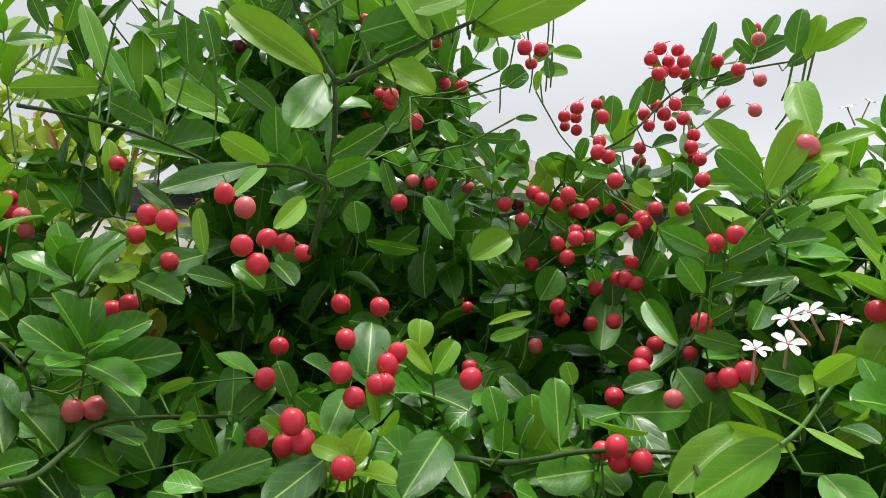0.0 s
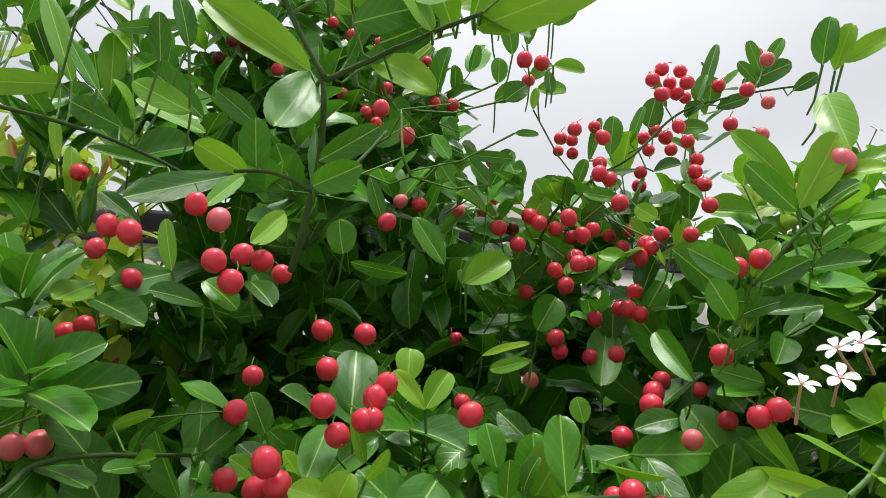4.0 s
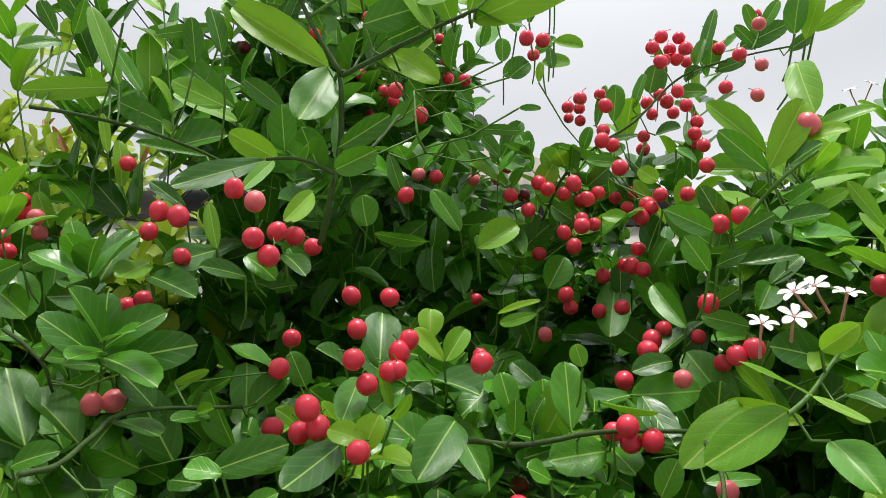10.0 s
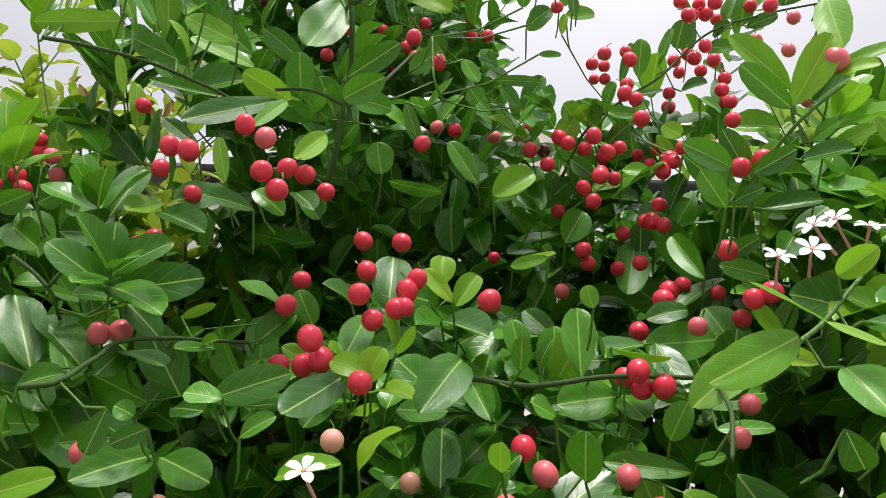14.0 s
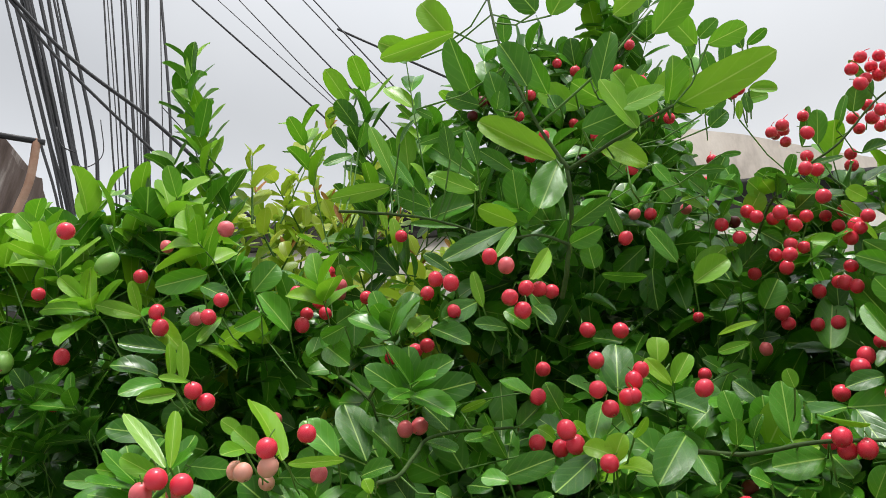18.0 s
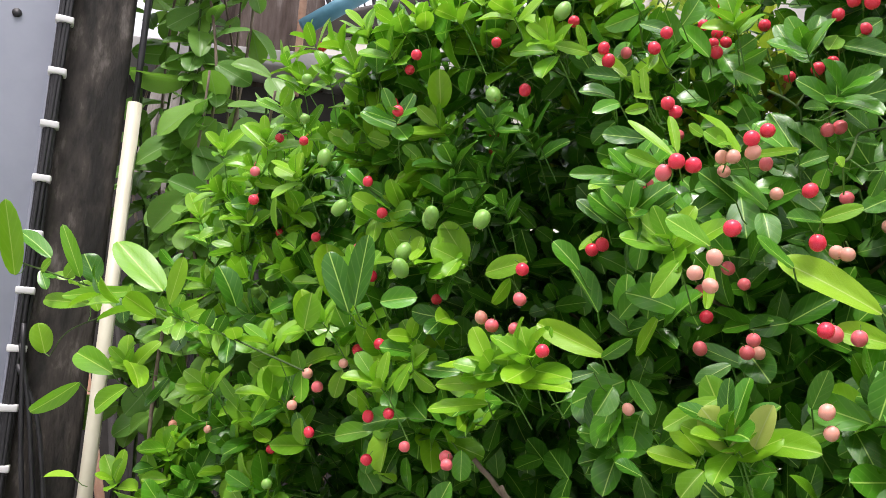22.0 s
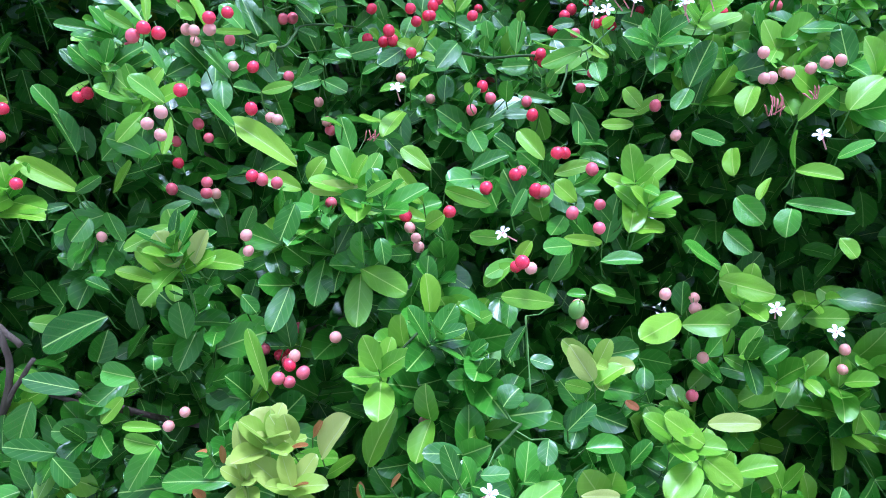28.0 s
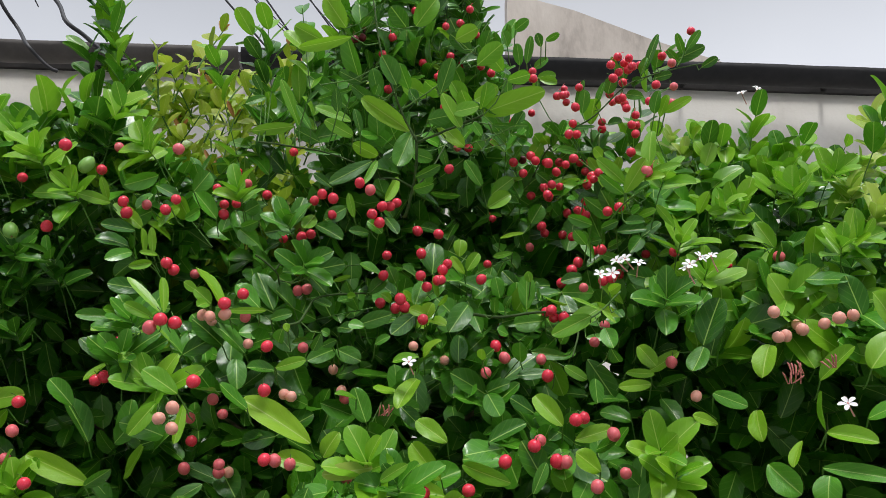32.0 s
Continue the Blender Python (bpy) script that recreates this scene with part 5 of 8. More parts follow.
spray((
    (-0.310, 0.516, 1.408, -0.278, 0.490, 1.372, 0.037, "o"),
    (-0.225, 0.415, 1.346, -0.207, 0.399, 1.384, 0.020, "o"),
    (-0.437, 0.412, 1.602, -0.480, 0.390, 1.602, 0.018, "o"),
    (-0.434, 0.412, 1.600, -0.451, 0.383, 1.579, 0.016, "y"),
    (-0.381, 0.376, 1.576, -0.423, 0.359, 1.583, 0.018, "o"),
    (0.227, 0.497, 1.635, 0.172, 0.486, 1.597, 0.029, "y"),
    (0.212, 0.504, 1.640, 0.242, 0.466, 1.615, 0.013, "p"),
    (0.337, 0.415, 1.568, 0.360, 0.410, 1.628, 0.040, "o"),
    (0.335, 0.406, 1.564, 0.315, 0.387, 1.531, 0.027, "o"),
    (0.181, 0.546, 1.568, 0.126, 0.546, 1.576, 0.017, "o"),
    (0.157, 0.522, 1.543, 0.104, 0.512, 1.538, 0.020, "o"),
))
spray((
    (0.159, 0.420, 1.466, 0.125, 0.435, 1.505, 0.026, "y"),
    (0.174, 0.430, 1.449, 0.220, 0.421, 1.464, 0.023, "y"),
    (0.067, 0.407, 1.445, 0.113, 0.408, 1.469, 0.025, "o"),
    (0.036, 0.390, 1.418, 0.091, 0.343, 1.399, 0.021, "y"),
    (0.119, 0.354, 1.387, 0.135, 0.361, 1.422, 0.015, "o"),
    (0.273, 0.432, 1.520, 0.230, 0.418, 1.515, 0.016, "y"),
    (0.280, 0.479, 1.542, 0.315, 0.453, 1.564, 0.021, "y"),
    (0.399, 0.358, 1.560, 0.380, 0.338, 1.522, 0.028, "p"),
    (0.377, 0.357, 1.484, 0.372, 0.334, 1.450, 0.023, "y"),
    (0.340, 0.387, 1.469, 0.310, 0.381, 1.479, 0.015, "y"),
))
spray((
    (0.420, 0.346, 1.450, 0.402, 0.330, 1.422, 0.016, "y"),
    (0.445, 0.340, 1.517, 0.473, 0.309, 1.552, 0.022, "y"),
    (0.493, 0.318, 1.528, 0.531, 0.322, 1.572, 0.034, "y"),
    (0.485, 0.324, 1.474, 0.515, 0.301, 1.491, 0.023, "o"),
    (0.445, 0.339, 1.459, 0.485, 0.305, 1.449, 0.023, "y"),
    (0.436, 0.338, 1.421, 0.498, 0.301, 1.411, 0.019, "o"),
    (0.437, 0.323, 1.413, 0.427, 0.312, 1.381, 0.030, "o"),
    (0.444, 0.337, 1.461, 0.435, 0.321, 1.503, 0.015, "y"),
    (0.229, 0.354, 1.362, 0.181, 0.320, 1.364, 0.014, "y"),
    (0.116, 0.312, 1.359, 0.071, 0.293, 1.359, 0.019, "y"),
    (0.130, 0.369, 1.330, 0.145, 0.361, 1.359, 0.018, "p"),
))
spray((
    (0.189, 0.316, 1.355, 0.154, 0.285, 1.350, 0.023, "o"),
    (0.225, 0.334, 1.339, 0.274, 0.331, 1.345, 0.022, "o"),
    (0.369, 0.350, 1.341, 0.320, 0.332, 1.365, 0.040, "o"),
    (0.379, 0.340, 1.424, 0.401, 0.313, 1.394, 0.031, "o"),
    (0.369, 0.342, 1.384, 0.394, 0.323, 1.360, 0.026, "o"),
    (0.493, 0.325, 1.383, 0.511, 0.319, 1.361, 0.024, "y"),
    (0.259, 0.379, 1.398, 0.299, 0.375, 1.419, 0.023, "o"),
    (0.335, 0.379, 1.505, 0.364, 0.344, 1.487, 0.019, "o"),
    (0.264, 0.460, 1.573, 0.280, 0.427, 1.542, 0.023, "y"),
    (0.244, 0.445, 1.536, 0.274, 0.415, 1.531, 0.012, "y"),
    (-0.484, 0.446, 1.777, -0.515, 0.412, 1.780, 0.018, "y"),
    (-0.491, 0.451, 1.782, -0.495, 0.432, 1.812, 0.012, "y"),
))
spray((
    (-0.487, 0.464, 1.783, -0.437, 0.454, 1.742, 0.022, "y"),
    (-0.439, 0.441, 1.733, -0.474, 0.410, 1.734, 0.020, "o"),
    (-0.447, 0.443, 1.710, -0.482, 0.415, 1.717, 0.027, "o"),
    (-0.440, 0.442, 1.701, -0.461, 0.411, 1.684, 0.020, "o"),
    (-0.389, 0.401, 1.675, -0.405, 0.371, 1.662, 0.013, "p"),
    (-0.388, 0.414, 1.689, -0.402, 0.390, 1.687, 0.009, "y"),
    (-0.409, 0.416, 1.693, -0.411, 0.406, 1.726, 0.011, "y"),
    (-0.398, 0.419, 1.693, -0.400, 0.411, 1.728, 0.012, "y"),
    (-0.391, 0.397, 1.636, -0.433, 0.374, 1.640, 0.023, "o"),
    (-0.341, 0.343, 1.596, -0.391, 0.344, 1.642, 0.013, "y"),
    (-0.338, 0.345, 1.596, -0.348, 0.352, 1.643, 0.012, "y"),
    (-0.364, 0.372, 1.594, -0.399, 0.359, 1.611, 0.016, "y"),
))
spray((
    (-0.428, 0.395, 1.606, -0.433, 0.374, 1.606, 0.013, "p"),
    (-0.299, 0.442, 1.620, -0.346, 0.455, 1.684, 0.028, "y"),
    (-0.306, 0.414, 1.621, -0.326, 0.403, 1.639, 0.020, "y"),
    (-0.334, 0.428, 1.642, -0.346, 0.411, 1.650, 0.015, "y"),
    (-0.295, 0.374, 1.614, -0.296, 0.347, 1.605, 0.016, "p"),
    (-0.251, 0.451, 1.622, -0.283, 0.442, 1.654, 0.027, "o"),
))
spray((
    (-0.352, 0.518, 1.774, -0.383, 0.499, 1.813, 0.027, "o"),
    (-0.373, 0.474, 1.803, -0.353, 0.479, 1.835, 0.028, "o"),
    (-0.424, 0.461, 1.824, -0.451, 0.420, 1.794, 0.025, "o"),
    (-0.401, 0.465, 1.774, -0.400, 0.432, 1.736, 0.010, "y"),
    (-0.418, 0.447, 1.803, -0.378, 0.439, 1.781, 0.018, "o"),
    (-0.321, 0.476, 1.613, -0.274, 0.467, 1.609, 0.019, "o"),
    (-0.289, 0.434, 1.615, -0.235, 0.432, 1.615, 0.010, "y"),
))
spray((
    (-0.456, 0.517, 1.814, -0.463, 0.485, 1.781, 0.021, "o"),
    (-0.361, 0.475, 1.775, -0.367, 0.443, 1.750, 0.017, "o"),
    (0.231, 0.732, 2.038, 0.236, 0.712, 2.076, 0.022, "o"),
    (0.227, 0.803, 2.083, 0.242, 0.781, 2.132, 0.013, "o"),
    (0.256, 0.732, 2.053, 0.271, 0.712, 2.090, 0.015, "o"),
    (0.279, 0.732, 2.077, 0.286, 0.712, 2.102, 0.025, "o"),
    (0.312, 0.732, 2.075, 0.337, 0.712, 2.061, 0.019, "o"),
    (0.207, 0.732, 2.010, 0.251, 0.712, 2.003, 0.010, "o"),
    (0.190, 0.732, 1.997, 0.199, 0.712, 2.017, 0.017, "o"),
    (0.347, 0.732, 2.120, 0.372, 0.712, 2.186, 0.016, "o"),
    (0.381, 0.786, 2.157, 0.384, 0.765, 2.184, 0.027, "o"),
))
spray((
    (0.340, 0.732, 2.112, 0.349, 0.712, 2.138, 0.026, "o"),
    (0.399, 0.732, 2.140, 0.455, 0.712, 2.158, 0.026, "o"),
    (0.362, 0.732, 2.106, 0.392, 0.712, 2.104, 0.017, "o"),
    (0.276, 0.732, 2.016, 0.299, 0.712, 2.012, 0.019, "o"),
    (0.336, 0.786, 2.074, 0.326, 0.765, 2.024, 0.013, "o"),
    (0.159, 0.732, 1.976, 0.142, 0.712, 1.989, 0.026, "y"),
    (0.169, 0.732, 1.979, 0.158, 0.712, 1.986, 0.022, "y"),
    (0.174, 0.732, 1.975, 0.177, 0.712, 1.995, 0.017, "o"),
    (0.304, 0.732, 2.105, 0.285, 0.712, 2.142, 0.011, "o"),
    (0.323, 0.732, 2.096, 0.337, 0.712, 2.095, 0.017, "o"),
    (0.250, 0.732, 1.971, 0.263, 0.712, 1.942, 0.020, "y"),
    (0.260, 0.732, 1.919, 0.236, 0.712, 1.944, 0.017, "y"),
))
spray((
    (0.285, 0.732, 1.918, 0.293, 0.712, 1.944, 0.018, "y"),
    (0.262, 0.732, 1.908, 0.309, 0.712, 1.915, 0.014, "y"),
    (0.191, 0.732, 1.952, 0.210, 0.712, 1.960, 0.020, "o"),
    (0.251, 0.786, 1.951, 0.228, 0.765, 1.962, 0.018, "o"),
    (0.256, 0.452, 1.799, 0.216, 0.432, 1.829, 0.020, "y"),
    (0.254, 0.452, 1.783, 0.219, 0.432, 1.804, 0.017, "o"),
    (0.252, 0.535, 1.780, 0.230, 0.513, 1.811, 0.019, "o"),
    (0.258, 0.536, 1.783, 0.270, 0.514, 1.799, 0.021, "y"),
    (0.255, 0.452, 1.785, 0.283, 0.432, 1.828, 0.024, "y"),
    (0.285, 0.452, 1.811, 0.329, 0.432, 1.819, 0.015, "y"),
    (0.273, 0.452, 1.805, 0.307, 0.432, 1.803, 0.016, "y"),
    (0.266, 0.452, 1.784, 0.285, 0.432, 1.792, 0.014, "o"),
))
spray((
    (0.297, 0.452, 1.877, 0.286, 0.432, 1.818, 0.024, "y"),
    (0.302, 0.452, 1.904, 0.305, 0.432, 1.930, 0.018, "o"),
    (0.309, 0.452, 1.898, 0.318, 0.432, 1.923, 0.016, "y"),
    (0.317, 0.452, 1.906, 0.350, 0.432, 1.919, 0.015, "y"),
    (0.253, 0.452, 1.743, 0.276, 0.432, 1.738, 0.015, "o"),
    (0.271, 0.452, 1.750, 0.292, 0.432, 1.754, 0.012, "y"),
    (0.320, 0.452, 1.735, 0.293, 0.432, 1.760, 0.012, "y"),
    (0.221, 0.452, 1.734, 0.241, 0.432, 1.738, 0.014, "o"),
    (0.262, 0.452, 1.757, 0.271, 0.432, 1.758, 0.014, "o"),
    (0.284, 0.452, 1.776, 0.288, 0.432, 1.779, 0.007, "y"),
    (0.208, 0.452, 1.739, 0.174, 0.432, 1.745, 0.017, "o"),
    (0.206, 0.452, 1.714, 0.217, 0.432, 1.712, 0.011, "o"),
))
spray((
    (0.200, 0.452, 1.710, 0.182, 0.432, 1.725, 0.016, "o"),
))
spray((
    (-0.142, 0.500, 1.899, -0.187, 0.497, 1.925, 0.022, "y"),
))
spray((
    (-0.197, 0.513, 1.896, -0.236, 0.508, 1.916, 0.021, "o"),
    (-0.116, 0.508, 1.765, -0.093, 0.512, 1.748, 0.019, "Y"),
))
spray((
    (-0.114, 0.632, 1.837, -0.097, 0.638, 1.812, 0.020, "o"),
    (-0.023, 0.658, 1.956, -0.011, 0.667, 1.913, 0.015, "o"),
    (-0.061, 0.585, 1.905, -0.028, 0.582, 1.892, 0.023, "o"),
    (-0.018, 0.636, 1.976, 0.014, 0.621, 1.990, 0.025, "o"),
    (-0.270, 0.609, 1.898, -0.273, 0.595, 1.942, 0.017, "y"),
    (-0.355, 0.658, 1.893, -0.378, 0.667, 1.883, 0.017, "o"),
))
spray((
    (-0.342, 0.671, 1.877, -0.370, 0.670, 1.886, 0.020, "o"),
    (-0.280, 0.502, 1.765, -0.307, 0.507, 1.756, 0.019, "o"),
    (-0.349, 0.608, 1.912, -0.356, 0.627, 1.882, 0.019, "o"),
    (-0.340, 0.594, 1.887, -0.329, 0.608, 1.856, 0.018, "y"),
))
spray((
    (0.325, 0.837, 2.155, 0.327, 0.818, 2.194, 0.024, "o"),
    (0.180, 0.670, 1.945, 0.212, 0.663, 1.935, 0.014, "o"),
    (0.249, 0.602, 1.907, 0.269, 0.608, 1.897, 0.013, "o"),
))
spray((
    (0.209, 0.548, 1.812, 0.251, 0.569, 1.787, 0.023, "o"),
))
spray((
    (0.253, 0.531, 1.752, 0.296, 0.524, 1.755, 0.018, "o"),
    (0.061, 0.621, 1.822, 0.098, 0.620, 1.845, 0.027, "y"),
    (0.121, 0.807, 1.915, 0.157, 0.793, 1.944, 0.032, "o"),
    (0.145, 0.712, 1.917, 0.165, 0.714, 1.900, 0.020, "o"),
    (0.189, 0.680, 1.882, 0.215, 0.676, 1.876, 0.018, "y"),
    (0.222, 0.791, 1.843, 0.224, 0.777, 1.876, 0.024, "o"),
    (0.194, 0.798, 1.976, 0.226, 0.784, 1.975, 0.018, "o"),
))
spray((
    (0.133, 0.736, 1.949, 0.155, 0.722, 1.978, 0.026, "y"),
    (0.090, 0.672, 1.956, 0.073, 0.658, 1.971, 0.016, "o"),
    (0.036, 0.614, 1.971, 0.050, 0.623, 1.950, 0.017, "o"),
    (0.041, 0.614, 1.938, 0.051, 0.624, 1.927, 0.020, "o"),
    (0.107, 0.715, 2.099, 0.133, 0.698, 2.108, 0.021, "o"),
    (0.149, 0.684, 2.088, 0.183, 0.690, 2.096, 0.018, "y"),
    (0.143, 0.686, 2.062, 0.147, 0.677, 2.084, 0.010, "y"),
    (0.067, 0.672, 1.992, 0.116, 0.672, 1.987, 0.012, "o"),
    (0.243, 0.696, 1.912, 0.261, 0.708, 1.887, 0.014, "y"),
))
spray((
    (-0.189, 0.383, 1.578, -0.193, 0.379, 1.588, 0.011, "y"),
))
spray((
    (-0.080, 0.575, 1.685, -0.090, 0.561, 1.708, 0.020, "o"),
    (-0.025, 0.497, 1.621, -0.048, 0.495, 1.631, 0.018, "y"),
))
spray((
    (-0.107, 0.474, 1.600, -0.130, 0.472, 1.604, 0.017, "o"),
    (-0.153, 0.462, 1.587, -0.163, 0.456, 1.592, 0.013, "o"),
    (-0.142, 0.458, 1.579, -0.161, 0.456, 1.570, 0.013, "o"),
))
spray((
    (-0.159, 0.440, 1.586, -0.172, 0.451, 1.563, 0.014, "o"),
    (-0.188, 0.513, 1.587, -0.216, 0.501, 1.581, 0.013, "o"),
    (-0.025, 0.430, 1.553, -0.062, 0.440, 1.549, 0.017, "y"),
    (-0.089, 0.460, 1.574, -0.068, 0.452, 1.584, 0.013, "o"),
    (-0.208, 0.424, 1.589, -0.217, 0.436, 1.572, 0.018, "o"),
    (-0.019, 0.543, 1.690, -0.011, 0.548, 1.657, 0.009, "p"),
    (-0.006, 0.494, 1.634, 0.007, 0.480, 1.646, 0.009, "y"),
))
spray((
    (0.073, 0.512, 1.627, 0.074, 0.495, 1.645, 0.013, "o"),
    (0.088, 0.548, 1.640, 0.096, 0.536, 1.657, 0.013, "o"),
    (0.092, 0.498, 1.593, 0.077, 0.486, 1.599, 0.017, "o"),
    (0.149, 0.578, 1.608, 0.162, 0.586, 1.602, 0.015, "o"),
))
spray((
    (0.259, 0.542, 1.646, 0.226, 0.514, 1.674, 0.015, "y"),
))
spray((
    (0.221, 0.409, 1.563, 0.233, 0.424, 1.546, 0.017, "o"),
    (0.167, 0.479, 1.562, 0.184, 0.478, 1.565, 0.008, "o"),
    (0.206, 0.561, 1.599, 0.245, 0.561, 1.600, 0.013, "o"),
    (0.109, 0.513, 1.557, 0.108, 0.487, 1.581, 0.023, "o"),
    (0.057, 0.452, 1.552, 0.057, 0.439, 1.565, 0.013, "y"),
))
spray((
    (0.125, 0.526, 1.675, 0.121, 0.521, 1.690, 0.013, "y"),
    (0.100, 0.552, 1.727, 0.071, 0.554, 1.721, 0.010, "p"),
))
spray((
    (-0.021, 0.432, 1.928, -0.056, 0.412, 1.941, 0.027, "y"),
    (0.002, 0.430, 1.929, -0.024, 0.409, 1.940, 0.023, "y"),
    (0.033, 0.413, 1.903, 0.015, 0.396, 1.933, 0.026, "y"),
    (0.047, 0.409, 1.910, 0.080, 0.406, 1.928, 0.025, "y"),
    (0.035, 0.391, 1.879, -0.000, 0.403, 1.871, 0.025, "o"),
    (-0.118, 0.432, 1.953, -0.152, 0.426, 1.969, 0.017, "o"),
    (-0.091, 0.394, 1.914, -0.085, 0.381, 1.923, 0.013, "o"),
    (-0.110, 0.394, 1.858, -0.116, 0.379, 1.886, 0.013, "o"),
))
spray((
    (-0.169, 0.392, 1.930, -0.155, 0.401, 1.924, 0.008, "o"),
    (-0.196, 0.421, 1.916, -0.176, 0.403, 1.927, 0.009, "o"),
))
spray((
    (0.356, 0.465, 1.758, 0.366, 0.439, 1.781, 0.016, "y"),
    (0.378, 0.497, 1.769, 0.401, 0.491, 1.774, 0.016, "y"),
))
spray((
    (0.127, 0.602, 2.071, 0.134, 0.574, 2.107, 0.015, "o"),
    (0.116, 0.625, 2.081, 0.111, 0.609, 2.114, 0.018, "o"),
    (0.144, 0.693, 2.111, 0.168, 0.683, 2.126, 0.016, "o"),
    (0.152, 0.605, 2.104, 0.144, 0.585, 2.118, 0.015, "o"),
    (0.162, 0.631, 2.130, 0.184, 0.615, 2.135, 0.014, "o"),
    (0.148, 0.593, 2.036, 0.177, 0.594, 2.030, 0.016, "y"),
    (0.144, 0.599, 2.036, 0.145, 0.603, 2.011, 0.011, "o"),
    (0.101, 0.596, 1.996, 0.121, 0.589, 2.009, 0.020, "o"),
    (0.094, 0.582, 2.004, 0.095, 0.572, 2.025, 0.016, "o"),
    (0.106, 0.587, 1.951, 0.127, 0.588, 1.951, 0.007, "o"),
    (0.095, 0.615, 2.112, 0.087, 0.594, 2.130, 0.020, "o"),
))
spray((
    (0.109, 0.624, 2.149, 0.131, 0.607, 2.158, 0.020, "o"),
))
spray((
    (-0.476, 0.378, 1.005, -0.523, 0.365, 0.982, 0.036, "o"),
    (-0.466, 0.363, 0.976, -0.549, 0.367, 0.954, 0.013, "p"),
    (-0.434, 0.357, 0.894, -0.468, 0.358, 0.927, 0.031, "o"),
    (-0.343, 0.356, 0.959, -0.380, 0.336, 0.955, 0.023, "o"),
    (-0.369, 0.335, 0.932, -0.385, 0.310, 0.898, 0.021, "y"),
    (-0.686, 0.465, 0.809, -0.672, 0.454, 0.729, 0.044, "o"),
    (-0.429, 0.371, 1.059, -0.482, 0.344, 1.069, 0.028, "o"),
    (-0.426, 0.358, 1.056, -0.397, 0.365, 1.022, 0.028, "o"),
))
spray((
    (-0.260, 0.275, 1.109, -0.289, 0.264, 1.054, 0.029, "o"),
    (-0.254, 0.251, 1.110, -0.288, 0.246, 1.116, 0.023, "y"),
    (-0.250, 0.252, 1.128, -0.293, 0.250, 1.128, 0.013, "y"),
))
spray((
    (-0.564, 0.417, 1.041, -0.585, 0.431, 1.080, 0.031, "o"),
    (-0.617, 0.417, 1.035, -0.671, 0.425, 1.067, 0.041, "o"),
    (-0.203, 0.304, 1.031, -0.192, 0.307, 0.983, 0.026, "o"),
    (-0.292, 0.297, 0.886, -0.342, 0.297, 0.879, 0.020, "p"),
    (-0.271, 0.293, 0.900, -0.313, 0.290, 0.881, 0.020, "y"),
    (-0.267, 0.273, 0.909, -0.258, 0.282, 0.955, 0.013, "y"),
))
spray((
    (-0.046, 0.252, 0.949, -0.047, 0.236, 1.016, 0.032, "o"),
    (-0.120, 0.229, 0.894, -0.153, 0.227, 0.944, 0.036, "o"),
    (-0.211, 0.289, 0.911, -0.254, 0.258, 0.879, 0.023, "o"),
))
spray((
    (-0.197, 0.256, 1.102, -0.213, 0.257, 1.102, 0.006, "r"),
    (-0.197, 0.261, 1.101, -0.200, 0.256, 1.116, 0.006, "r"),
    (-0.095, 0.237, 1.032, -0.116, 0.235, 1.021, 0.007, "r"),
    (-0.012, 0.184, 1.058, -0.008, 0.190, 1.073, 0.007, "r"),
    (-0.019, 0.205, 1.049, -0.037, 0.197, 1.049, 0.006, "r"),
    (-0.019, 0.203, 1.084, -0.024, 0.200, 1.100, 0.006, "r"),
    (-0.278, 0.282, 0.985, -0.300, 0.277, 0.994, 0.011, "r"),
    (-0.305, 0.302, 0.897, -0.344, 0.304, 0.906, 0.013, "r"),
    (-0.365, 0.305, 1.021, -0.379, 0.308, 1.031, 0.009, "r"),
))
spray((
    (-0.194, 0.326, 1.274, -0.176, 0.332, 1.253, 0.020, "o"),
))
spray((
    (-0.308, 0.312, 1.170, -0.352, 0.316, 1.175, 0.029, "o"),
    (-0.282, 0.298, 1.183, -0.285, 0.302, 1.200, 0.020, "o"),
    (-0.396, 0.354, 1.143, -0.469, 0.356, 1.151, 0.028, "o"),
    (-0.388, 0.398, 1.264, -0.413, 0.384, 1.277, 0.021, "o"),
))
spray((
    (-0.625, 0.413, 1.266, -0.619, 0.405, 1.230, 0.025, "o"),
))
spray((
    (-0.645, 0.379, 1.179, -0.614, 0.373, 1.232, 0.029, "o"),
    (-0.150, 0.379, 1.388, -0.164, 0.371, 1.341, 0.031, "o"),
))
spray((
    (0.127, 0.372, 1.334, 0.092, 0.348, 1.313, 0.021, "y"),
    (0.125, 0.360, 1.330, 0.091, 0.361, 1.302, 0.023, "y"),
))
spray((
    (0.210, 0.293, 1.309, 0.238, 0.293, 1.303, 0.015, "y"),
    (0.188, 0.332, 1.299, 0.210, 0.328, 1.300, 0.013, "o"),
    (0.345, 0.417, 1.278, 0.345, 0.420, 1.321, 0.028, "o"),
))
spray((
    (0.484, 0.426, 1.244, 0.454, 0.422, 1.223, 0.024, "o"),
    (0.139, 0.280, 1.263, 0.119, 0.275, 1.227, 0.017, "o"),
    (0.145, 0.272, 1.228, 0.171, 0.274, 1.222, 0.019, "o"),
    (-0.034, 0.327, 1.351, -0.026, 0.322, 1.321, 0.021, "o"),
))
spray((
    (0.380, 0.310, 1.085, 0.383, 0.300, 1.066, 0.020, "y"),
    (0.332, 0.284, 1.040, 0.366, 0.282, 1.045, 0.019, "y"),
))
